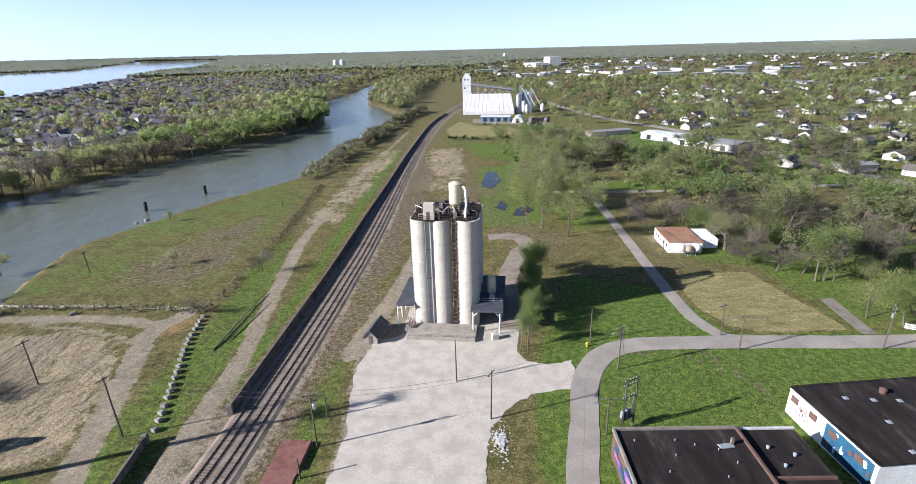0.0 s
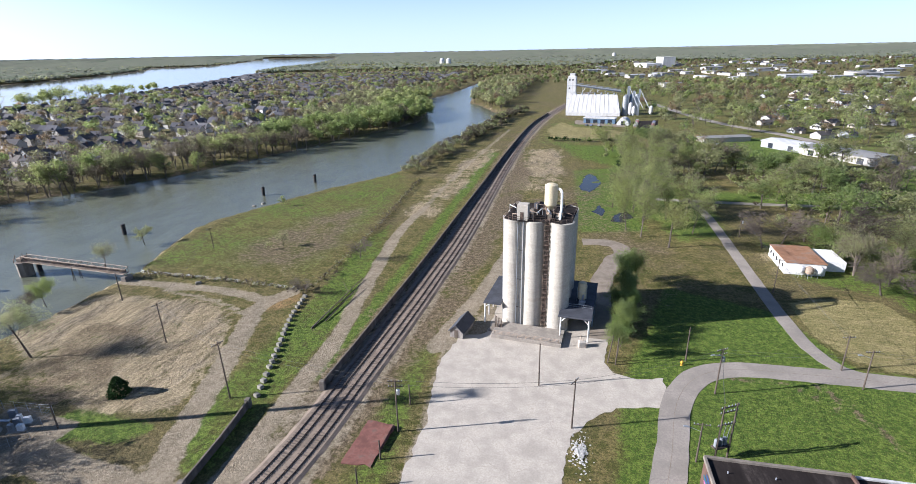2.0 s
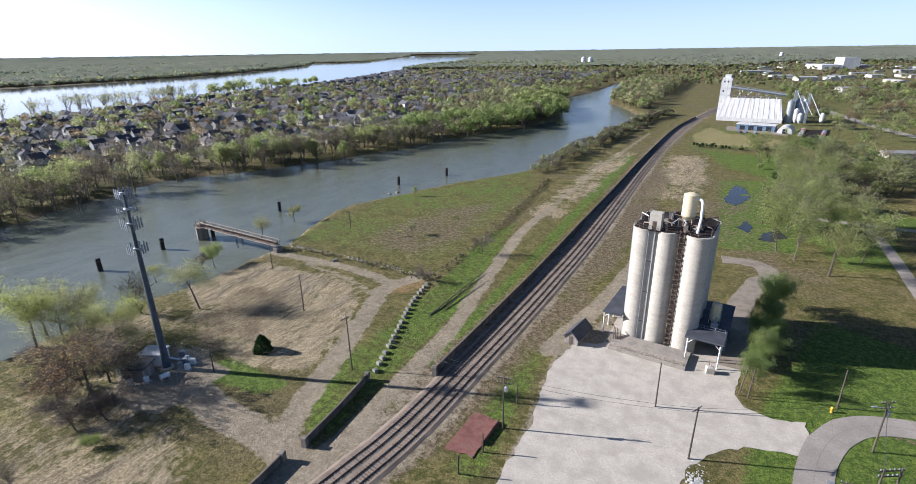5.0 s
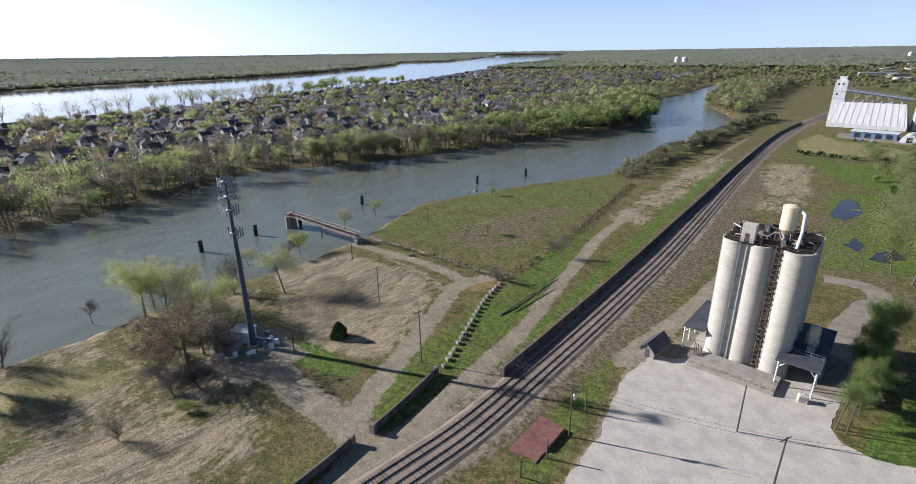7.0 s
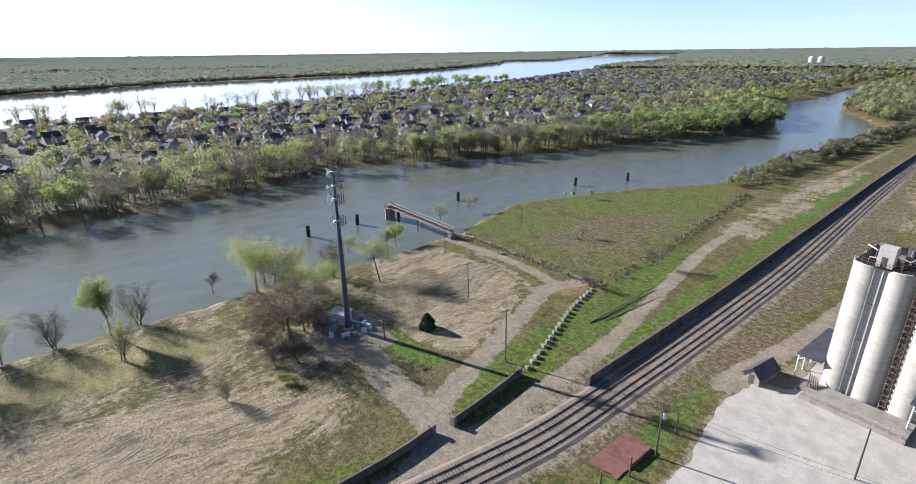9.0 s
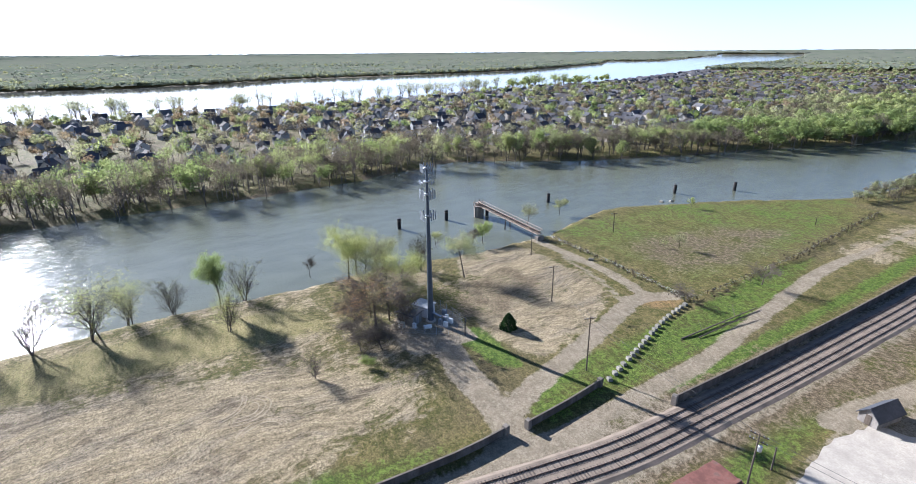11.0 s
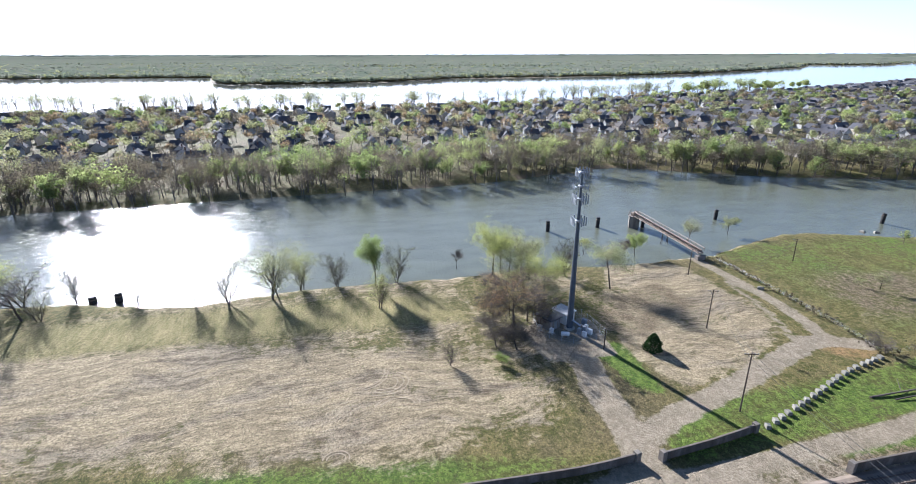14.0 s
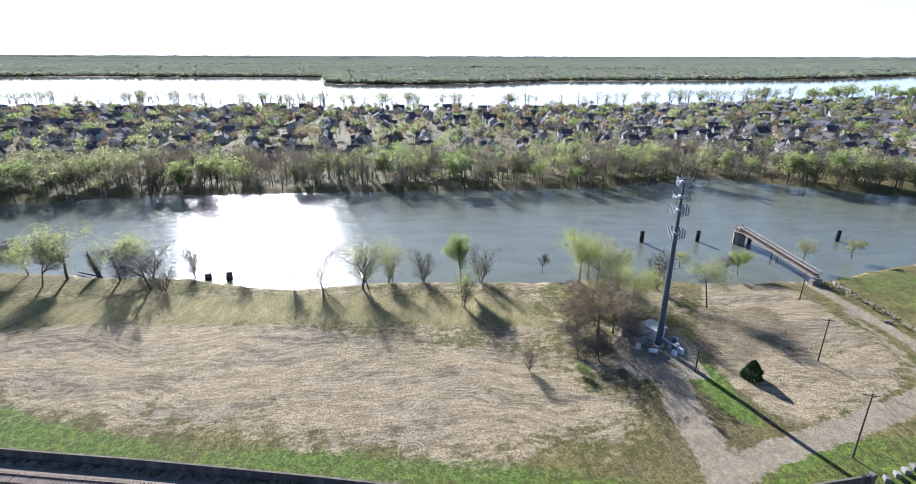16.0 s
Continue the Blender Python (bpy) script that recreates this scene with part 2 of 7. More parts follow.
CONCRETE = plain("weathered_concrete", (0.44, 0.40, 0.335), 0.9, big=0.35, fine=2.5, amount=0.22, stretch=(1, 1, 0.12), relief=0.01)
DARK_CONC = plain("stained_concrete", (0.20, 0.172, 0.14), 0.9, big=0.5, fine=3, amount=0.35, stretch=(1, 1, 0.3), relief=0.02)
# The shade on the wall's track side is painted in as a darker concrete.
FLOOD_WALL = plain("shade_toned_flood_wall_concrete", (0.105, 0.088, 0.072), 0.92, big=0.5, fine=3, amount=0.4, stain=(0.17, 0.15, 0.125), stretch=(1, 1, 0.25), relief=0.02)
# Coping coloured lighter than the face, for the sun on the wall's top.
FLOOD_CAP = plain("sun_toned_wall_coping", (0.15, 0.125, 0.1), 0.92, big=0.6, fine=4, amount=0.4, relief=0.02)
TAR = plain("tar_roof", (0.026, 0.021, 0.019), 0.95, big=0.5, fine=3.5, amount=0.5, stain=(0.085, 0.07, 0.06), stain_at=0.55, stretch=(1, 0.25, 1), relief=0.01, spec=0.1)
SHEET = plain("dull_sheet_roof", (0.055, 0.058, 0.068), 0.75, metal=0.0, big=0.4, fine=2, amount=0.35)
STEEL = plain("galvanised_steel", (0.42, 0.44, 0.46), 0.45, metal=0.7, big=0.8, fine=5, amount=0.2, relief=0)
DARK_STEEL = plain("grey_painted_mast", (0.075, 0.09, 0.11), 0.6, metal=0.0, big=0.8, fine=5, amount=0.2, relief=0)
RUST = plain("rusty_steel", (0.12, 0.085, 0.065), 0.85, metal=0.2, big=1.2, fine=6, amount=0.5, stain=(0.30, 0.24, 0.18))
TAN = plain("rusted_tan_truss", (0.37, 0.29, 0.215), 0.8, big=1.2, fine=6, amount=0.4, stain=(0.25, 0.14, 0.09))
CREAM = plain("cream_tank_paint", (0.62, 0.53, 0.35), 0.6, big=0.4, fine=3, amount=0.15, stretch=(1, 1, 0.2), relief=0)
WHITE = plain("white_paint", (0.78, 0.77, 0.74), 0.6, big=0.25, fine=2, amount=0.12, stain=(0.6, 0.57, 0.52), stretch=(1, 1, 0.3), relief=0)
WHITE_METAL = plain("white_sheet_metal", (0.58, 0.57, 0.55), 0.6, metal=0.0, big=0.35, fine=0.8, amount=0.2, stain=(0.36, 0.31, 0.25), stain_at=0.56, stretch=(1, 0.12, 0.12), relief=0)
BLUE_METAL = plain("blue_grey_sheet", (0.13, 0.20, 0.29), 0.5, metal=0.2, big=0.4, fine=2, amount=0.2, relief=0)
WOOD = plain("weathered_pole_wood", (0.10, 0.078, 0.06), 0.9, big=1.0, fine=6, amount=0.35, stretch=(1, 1, 0.1))
TIE = plain("sleeper_wood", (0.17, 0.135, 0.108), 0.9, big=1.5, fine=8, amount=0.35, rnd=0.35)
TIE_ALL = plain("sleeper_wood_far", (0.17, 0.135, 0.108), 0.9, big=1.5, fine=8, amount=0.35, island=0.35)
RAIL = plain("rail_steel", (0.12, 0.085, 0.065), 0.55, metal=0.5, big=1, fine=6, amount=0.3, relief=0)
BALLAST = plain("crushed_stone_ballast", (0.24, 0.188, 0.14), 0.95, big=0.25, fine=4, amount=0.4, stain=(0.18, 0.14, 0.105), relief=0.08)
DIRT = plain("pale_dirt_drive", (0.27, 0.225, 0.175), 0.95, big=0.25, fine=3, amount=0.35, stain=(0.17, 0.14, 0.105), relief=0.04, spec=0.1)
RED_SLAB = plain("faded_red_floor", (0.20, 0.085, 0.065), 0.9, big=0.5, fine=3, amount=0.4, stain=(0.12, 0.09, 0.07))
BRICK = plain("brown_brick", (0.11, 0.062, 0.046), 0.9, big=0.5, fine=4, amount=0.3)
GLASS = plain("dark_window_glass", (0.03, 0.035, 0.045), 0.08, big=0.5, fine=2, amount=0.2, relief=0)
BARK = plain("bark", (0.115, 0.092, 0.073), 0.95, big=0.6, fine=5, amount=0.3, rnd=0.25)
BARK_FAR = plain("bark_far", (0.15, 0.125, 0.105), 0.95, big=0.6, fine=5, amount=0.3, island=0.3, relief=0)
# Both shingle palettes are lightened: haze and glare over the houses are in the colour.
ROOFS = plain("shingles", (0.09, 0.085, 0.085), 0.97, big=0.4, fine=3, amount=0.25,
              palette=[(0.06, 0.06, 0.072), (0.09, 0.082, 0.08), (0.135, 0.115, 0.1), (0.07, 0.072, 0.088), (0.12, 0.117, 0.125), (0.23, 0.2, 0.17)])
ROOFS_FAR = plain("shingles_far", (0.09, 0.085, 0.085), 0.97, big=0.4, fine=3, amount=0.25, island=0.15,
                  palette=[(0.06, 0.06, 0.072), (0.09, 0.082, 0.08), (0.135, 0.115, 0.1), (0.07, 0.072, 0.088), (0.12, 0.117, 0.125), (0.23, 0.2, 0.17)])
WALLS = plain("house_siding", (0.62, 0.59, 0.54), 0.8, big=0.4, fine=3, amount=0.15,
              palette=[(0.5, 0.46, 0.40), (0.38, 0.32, 0.25), (0.62, 0.6, 0.56), (0.27, 0.3, 0.33), (0.24, 0.14, 0.105), (0.44, 0.38, 0.30), (0.33, 0.36, 0.34)])
WALLS_FAR = plain("house_siding_far", (0.62, 0.59, 0.54), 0.8, big=0.4, fine=3, amount=0.15, island=0.1,
                  palette=[(0.5, 0.46, 0.40), (0.38, 0.32, 0.25), (0.62, 0.6, 0.56), (0.27, 0.3, 0.33), (0.24, 0.14, 0.105), (0.44, 0.38, 0.30), (0.33, 0.36, 0.34)])
SHED_ROOFS = plain("big_roofs", (0.5, 0.5, 0.48), 0.7, big=0.05, fine=1, amount=0.2, relief=0,
                   palette=[(0.36, 0.36, 0.35), (0.25, 0.25, 0.24), (0.46, 0.46, 0.45), (0.16, 0.15, 0.14), (0.3, 0.27, 0.24), (0.2, 0.15, 0.12)])
RUST_ROOF = plain("rusted_roof_sheets", (0.30, 0.155, 0.085), 0.9, big=0.4, fine=3, amount=0.35, stain=(0.2, 0.16, 0.13))
LEAF_LIME = leafy("lime_spring_leaves", [(0.29, 0.34, 0.11), (0.36, 0.40, 0.14), (0.29, 0.31, 0.13)])
LEAF_GREEN = leafy("fresh_green_leaves", [(0.20, 0.265, 0.085), (0.28, 0.33, 0.11), (0.19, 0.235, 0.09)])
LEAF_OLIVE = leafy("budding_leaves", [(0.25, 0.275, 0.135), (0.37, 0.38, 0.17), (0.29, 0.28, 0.165)])
LEAF_BUFF = leafy("brown_buds", [(0.14, 0.118, 0.085), (0.2, 0.17, 0.12), (0.17, 0.155, 0.108)])
LEAF_RUSSET = leafy("russet_buds", [(0.33, 0.205, 0.115), (0.28, 0.20, 0.115), (0.28, 0.225, 0.12)])
LEAF_YELLOW = leafy("yellow_green_leaves", [(0.40, 0.42, 0.14), (0.36, 0.39, 0.13), (0.42, 0.41, 0.18)])
LEAF_DARK = leafy("evergreen", [(0.025, 0.05, 0.018), (0.035, 0.06, 0.022), (0.03, 0.05, 0.02)], glow=0.1)
# Distance haze is mixed into these leaf colours: paler and bluer than near woods.
HAZED_CANOPY = leafy("far_woods", [(0.17, 0.205, 0.145), (0.24, 0.26, 0.185), (0.17, 0.205, 0.155), (0.24, 0.245, 0.19)], island=0.0, glow=0.4, patch=0.007)
SPRAY_LIME = leafy("lime_spring_sprays", [(0.29, 0.34, 0.12), (0.35, 0.385, 0.15), (0.29, 0.31, 0.14)], gaps=1.7)
SPRAY_GREEN = leafy("fresh_green_sprays", [(0.20, 0.26, 0.09), (0.27, 0.32, 0.115), (0.19, 0.235, 0.095)], gaps=1.7)
SPRAY_OLIVE = leafy("budding_sprays", [(0.235, 0.25, 0.125), (0.33, 0.34, 0.16), (0.27, 0.265, 0.145)], gaps=1.7)
SPRAY_BUFF = leafy("brown_twig_sprays", [(0.115, 0.096, 0.068), (0.17, 0.143, 0.1), (0.15, 0.135, 0.092)], gaps=1.7)
SPRAY_RUSSET = leafy("russet_bud_sprays", [(0.31, 0.215, 0.13), (0.27, 0.205, 0.125), (0.27, 0.225, 0.13)], gaps=1.7)
# Crowns of the far woods, with the same haze put into the colour.
HAZED_SPRAY = leafy("far_wood_sprays", [(0.2, 0.235, 0.165), (0.27, 0.29, 0.205), (0.2, 0.235, 0.175), (0.27, 0.275, 0.21)], island=0.1, glow=0.5, patch=0.007, gaps=0.5)


# ---- building blocks ----
class Shape:
    """A mesh in the making: boxes, tubes, prisms and sheets gathered in one list of points and faces."""

    def __init__(self):
        self.v, self.f = [], []

    def add(self, verts, faces):
        n = len(self.v)
        self.v += [tuple(p) for p in verts]
        self.f += [tuple(i + n for i in q) for q in faces]
        return self

    def box(self, x, y, z, sx, sy, sz, turn=0.0, cut=0.0):
        """A box on z, centred on x, y; cut: chamfer of the upper edges."""
        c, s = math.cos(radians(turn)), math.sin(radians(turn))
        pts = []
        rings = [(0, 0), (sz - cut, 0), (sz, cut)] if cut else [(0, 0), (sz, 0)]
        for h, i in rings:
            for a, b in ((-1, -1), (1, -1), (1, 1), (-1, 1)):
                u, w = a * (sx / 2 - i), b * (sy / 2 - i)
                pts.append((x + c * u - s * w, y + s * u + c * w, z + h))
        fs = [(3, 2, 1, 0)]
        for k in range(len(rings) - 1):
            o = 4 * k
            fs += [(o, o + 1, o + 5, o + 4), (o + 1, o + 2, o + 6, o + 5), (o + 2, o + 3, o + 7, o + 6), (o + 3, o, o + 4, o + 7)]
        o = 4 * (len(rings) - 1)
        fs.append((o, o + 1, o + 2, o + 3))
        return self.add(pts, fs)

    def tube(self, p, q, r0, r1=None, n=8, cap=True):
        p, q, r1 = Vector(p), Vector(q), r0 if r1 is None else r1
        d = (q - p).normalized()
        a = d.cross(Vector((0, 0, 1)) if abs(d.z) < 0.95 else Vector((1, 0, 0))).normalized()
        b = d.cross(a)
        pts = []
        for c, r in ((p, r0), (q, r1)):
            pts += [c + (a * math.cos(t) + b * math.sin(t)) * r for t in (2 * math.pi * i / n for i in range(n))]
        fs = [(i, (i + 1) % n, n + (i + 1) % n, n + i) for i in range(n)]
        if cap:
            fs += [tuple(range(n))[::-1], tuple(range(n, 2 * n))]
        return self.add(pts, fs)

    def bar(self, p, q, w):
        return self.tube(p, q, w * 0.7, n=4)

    def lathe(self, x, y, profile, n=24):
        """profile: (radius, height) from the foot up."""
        pts = [(x + r * math.cos(2 * math.pi * i / n), y + r * math.sin(2 * math.pi * i / n), z) for r, z in profile for i in range(n)]
        fs = [(k * n + i, k * n + (i + 1) % n, (k + 1) * n + (i + 1) % n, (k + 1) * n + i) for k in range(len(profile) - 1) for i in range(n)]
        fs.append(tuple((len(profile) - 1) * n + i for i in range(n)))
        return self.add(pts, fs)

    def prism(self, poly, z0, z1):
        n = len(poly)
        area = sum(poly[i][0] * poly[(i + 1) % n][1] - poly[(i + 1) % n][0] * poly[i][1] for i in range(n))
        poly = list(poly) if area > 0 else list(poly)[::-1]
        pts = [(x, y, z0) for x, y in poly] + [(x, y, z1) for x, y in poly]
        return self.add(pts, [tuple(range(n, 2 * n))] + [(i, (i + 1) % n, n + (i + 1) % n, n + i) for i in range(n)])

    def gable(self, x, y, z, sx, sy, rise, turn=0.0, over=0.4, thick=0.18):
        """A saddle roof with its ridge along local y; the eaves at z."""
        c, s = math.cos(radians(turn)), math.sin(radians(turn))
        hx, hy = sx / 2 + over, sy / 2 + over
        drop = rise * over / (sx / 2)
        prof = [(-hx, -drop), (0, rise), (hx, -drop), (hx, -drop - thick), (0, rise - thick), (-hx, -drop - thick)]
        pts = [(x + c * u - s * w, y + s * u + c * w, z + h) for w in (-hy, hy) for u, h in prof]
        fs = [(i, (i + 1) % 6, 6 + (i + 1) % 6, 6 + i) for i in range(6)] + [(5, 4, 1, 0), (4, 3, 2, 1), (6, 7, 10, 11), (7, 8, 9, 10)]
        return self.add(pts, fs)

    def ends(self, x, y, z, sx, sy, rise, turn=0.0):
        """The wall body under a saddle roof, with its two gable ends."""
        c, s = math.cos(radians(turn)), math.sin(radians(turn))
        prof = [(-sx / 2, -z), (sx / 2, -z), (sx / 2, 0), (0, rise * 0.97), (-sx / 2, 0)]
        pts = [(x + c * u - s * w, y + s * u + c * w, z + h) for w in (-sy / 2, sy / 2) for u, h in prof]
        fs = [(0, 1, 2, 3, 4), (9, 8, 7, 6, 5)] + [(i, i + 5, (i + 1) % 5 + 5, (i + 1) % 5) for i in range(5)]
        return self.add(pts, fs)

    def mesh(self, name, material, smooth=False):
        me = bpy.data.meshes.new(name)
        me.from_pydata(self.v, [], self.f)
        me.materials.append(material)
        if smooth:
            me.polygons.foreach_set("use_smooth", [True] * len(me.polygons))
        return me


def np_mesh(name, verts, faces, material, smooth=False, normals=None):
    """A mesh from arrays of points and of faces with the same number of corners."""
    me = bpy.data.meshes.new(name)
    verts, faces = np.asarray(verts, np.float32), np.asarray(faces, np.int32)
    k = faces.shape[1]
    me.vertices.add(len(verts)), me.loops.add(faces.size), me.polygons.add(len(faces))
    me.vertices.foreach_set("co", verts.ravel())
    me.loops.foreach_set("vertex_index", faces.ravel())
    me.polygons.foreach_set("loop_start", np.arange(0, faces.size, k, dtype=np.int32))
    if smooth:
        me.polygons.foreach_set("use_smooth", np.ones(len(faces), bool))
    me.materials.append(material)
    me.update(calc_edges=True)
    if normals is not None:
        me.polygons.foreach_set("use_smooth", np.ones(len(faces), bool))
        me.normals_split_custom_set_from_vertices(normals.tolist())
    return me


def part(name, shape, material, parent=None, label="", smooth=False):
    """One mesh object, under a thing or part if one is given. shape: a Shape or a ready mesh."""
    ob = new(name, shape.mesh(name, material, smooth) if isinstance(shape, Shape) else shape)
    ob.parent = parent
    return tagged(ob, label)


def thing(name, label, category, group="", m=None):
    ob = tagged(new(name), label, category, group)
    ob.empty_display_size = 0.3
    if m is not None:
        ob.matrix_basis = m
    return ob


def setting(name, mesh, label, category=""):
    return tagged(new(name, mesh), label, category or name.replace("_", " "), kind="structure")


def spline(pts, step):
    """A smooth line through the points, in even steps."""
    pts = [np.array(p, float) for p in pts]
    ext = [2 * pts[0] - pts[1], *pts, 2 * pts[-1] - pts[-2]]
    out = []
    for a, b, c, d in zip(ext, ext[1:], ext[2:], ext[3:]):
        n = max(2, int(np.linalg.norm(c - b) / step))
        for i in range(n):
            t = i / n
            out.append(0.5 * (2 * b + (c - a) * t + (2 * a - 5 * b + 4 * c - d) * t * t + (3 * b - a - 3 * c + d) * t ** 3))
    return np.array(out + [pts[-1]])


def line_dist(P, line):
    best = np.full(len(P), 1e9)
    for a, b in zip(line[:-1], line[1:]):
        d = b - a
        t = np.clip(((P - a) @ d) / max(d @ d, 1e-9), 0, 1)
        best = np.minimum(best, np.hypot(*(P - a - t[:, None] * d).T))
    return best


def inside(P, poly):
    poly = np.asarray(poly, float)
    res = np.zeros(len(P), bool)
    for a, b in zip(poly, np.roll(poly, -1, 0)):
        cross = (a[1] > P[:, 1]) != (b[1] > P[:, 1])
        x = (b[0] - a[0]) * (P[:, 1] - a[1]) / (b[1] - a[1] + 1e-12) + a[0]
        res ^= cross & (P[:, 0] < x)
    return res


def depth_in(P, poly):
    """Distance to the outline, positive inside."""
    poly = np.asarray(poly, float)
    d = line_dist(P, np.vstack([poly, poly[:1]]))
    return np.where(inside(P, poly), d, -d)


def smooth(x):
    x = np.clip(x, 0, 1)
    return x * x * (3 - 2 * x)


def draw_in(P):
    """Land farther than 1.4 km is shrunk and raised towards the camera's eye, shaped to fit its view alone, so that 25
    km fit into the 5 km that the scene spans.
    """
    P = np.array(P, float)
    r = np.hypot(P[:, 0], P[:, 1])
    s = np.where(r > 1400, (1400 + 3400 * (1 - np.exp(-(np.maximum(r, 1400) - 1400) / 3400))) / np.maximum(r, 1), 1.0)
    P[:, :2] *= s[:, None]
    P[:, 2] = EYE_H + (P[:, 2] - EYE_H) * s
    return P


def ribbon(line, width, z, thick=0.3, wobble=0.0, seed=1):
    """A road slab along a line."""
    r = np.random.default_rng(seed)
    d = np.gradient(line, axis=0)
    d /= np.linalg.norm(d, axis=1)[:, None]
    nrm = np.stack([-d[:, 1], d[:, 0]], 1)
    w = np.asarray(width) * np.ones(len(line)) / 2
    L, R = line + nrm * (w + r.normal(0, wobble, len(line)))[:, None], line - nrm * (w + r.normal(0, wobble, len(line)))[:, None]
    n = len(line)
    v = [(*p, z) for p in L] + [(*p, z) for p in R] + [(*p, z - thick) for p in L] + [(*p, z - thick) for p in R]
    f = []
    for i in range(n - 1):
        f += [(i, i + n, i + n + 1, i + 1), (i, i + 1, i + 1 + 2 * n, i + 2 * n), (i + n, i + 3 * n, i + 3 * n + 1, i + n + 1)]
    return Shape().add(v, f)


def ragged(poly, step, wobble, seed=1):
    """An outline with small irregular steps."""
    r = np.random.default_rng(seed)
    poly = np.asarray(poly, float)
    out = []
    for a, b in zip(poly, np.roll(poly, -1, 0)):
        n = max(1, int(np.linalg.norm(b - a) / step))
        for i in range(n):
            out.append(a + (b - a) * i / n + (r.normal(0, wobble, 2) if i else r.normal(0, wobble * 0.4, 2)))
    return np.array(out)


# ---- plan ----
WATER_Z = -1.5
HARBOUR = [(-205, -420), (-165, -200), (-152, -127), (-146, -96), (-141, -64), (-132, -35), (-134, -12), (-133, 10), (-130, 36), (-131, 56), (-128, 75),
           (-125, 90), (-125, 108), (-124, 118), (-131, 141), (-134, 163), (-125, 185), (-112, 214), (-94, 244), (-84, 266),
           (-80, 302), (-69, 409), (-60, 510), (-98, 625), (-114, 652), (-133, 832), (-148, 1060),
           (-168, 1074), (-170, 832), (-182, 640), (-133, 490), (-147, 413), (-165, 365), (-187, 294), (-208, 241), (-228, 205),
           (-252, 165), (-246, 120), (-238, 60), (-240, 10), (-240, -50), (-243, -120), (-236, -200), (-290, -420)]
RIVER = [(-620, -1800), (-690, -700), (-690, -343), (-650, -83), (-640, 60), (-652, 160), (-650, 260), (-692, 450), (-720, 680), (-830, 1060), (-990, 1480), (-1320, 2350),
         (-1480, 3000), (-2100, 4600), (-4200, 9500), (-5600, 9500), (-3100, 4824), (-2300, 3150), (-2480, 2850), (-2000, 2250), (-1680, 1640), (-1500, 1280), (-1400, 850), (-1390, 400),
         (-1270, 200), (-1200, 20), (-1240, -160), (-1330, -215), (-1660, -270), (-1680, -620), (-1720, -950), (-1700, -1800)]
TRACK = [(-82, -150), (-65.5, -72), (-57.5, -30), (-49.5, 10), (-42, 43), (-38.9, 58.5), (-37, 80), (-35.5, 98), (-33.7, 125), (-31.5, 171), (-29, 290), (-24, 396), (-11, 517), (14, 660), (40, 800)]
WALL_NORTH = [(-42, 74), (-41, 90), (-40, 108), (-38.6, 134), (-36.8, 183), (-34.5, 240), (-31.5, 320), (-24.5, 437), (-13, 520)]
WALL_SOUTH = [(-53, 44), (-53, 32), (-56, 5), (-61, -19), (-66, -43), (-71, -69), (-84, -132)]
WALL_MIDDLE = [(-53.2, 67), (-52.3, 57), (-52, 48)]
ROAD = [(13, 20), (15, 40), (17, 57), (19.8, 68), (23, 81), (28, 89.5), (36, 93.7), (50, 94.2), (63, 94), (82, 93.2), (98, 93), (150, 92), (230, 90)]
LANE = [(61.5, 94.6), (56.6, 96.9), (53.8, 104.7), (53.4, 118.8), (53.8, 135.1), (54.8, 160.3), (55.9, 199.8), (53, 222)]
BACK_LANE = [(40, 219), (62, 217), (90, 216), (140, 217), (200, 222)]
STREET = [(100, 640), (125, 480), (160, 390), (176, 300), (188, 248), (205, 205), (240, 150)]
HARBOUR_LINE, RIVER_LINE = spline(HARBOUR + HARBOUR[:1], 6)[:-1], np.array(RIVER, float)
TRACK_LINE = spline(TRACK, 2.0)
SERVICE = spline([(-47, 20), (-48, 40), (-47, 61), (-47, 76), (-47, 92), (-49, 108), (-52, 135), (-54.5, 162), (-53.5, 190), (-52, 240), (-48, 310), (-40, 420)], 4)
LOOP = spline([(-46, 30), (-51, 42), (-56, 47.5), (-60, 56), (-64, 71), (-69, 88), (-73, 103), (-69, 112)], 3)
TRAIL = spline([(-72, 106), (-82, 109), (-99, 111), (-121, 111)], 4)
BEND = spline([(-70, 97), (-77, 100), (-86, 104), (-105, 108)], 4)
PAD = spline([(-54, 46), (-62, 47), (-72, 48), (-82, 50.5), (-90, 53)], 3)
WEST_DRIVE = spline([(-24, 92), (-22.6, 100), (-20.6, 108), (-17.4, 123), (-14.3, 145), (-12, 166)], 3)


def axis(dense0, dense1, step, far0, far1, growth):
    out = list(np.arange(dense0, dense1, step))
    s = step
    while out[-1] < far1:
        s *= growth
        out.append(out[-1] + s)
    lo, s = [dense0], step
    while lo[-1] > far0:
        s *= growth
        lo.append(lo[-1] - s)
    return np.array(lo[:0:-1] + out)


# ---- ground: one sheet out to the horizon ----
gx, gy = axis(-150, 105, 1.75, -14000, 14000, 1.06), axis(-130, 235, 1.75, -9000, 25000, 1.06)
XX, YY = np.meshgrid(gx, gy)
P = np.stack([XX.ravel(), YY.ravel()], 1)
reach = np.hypot(*P.T)


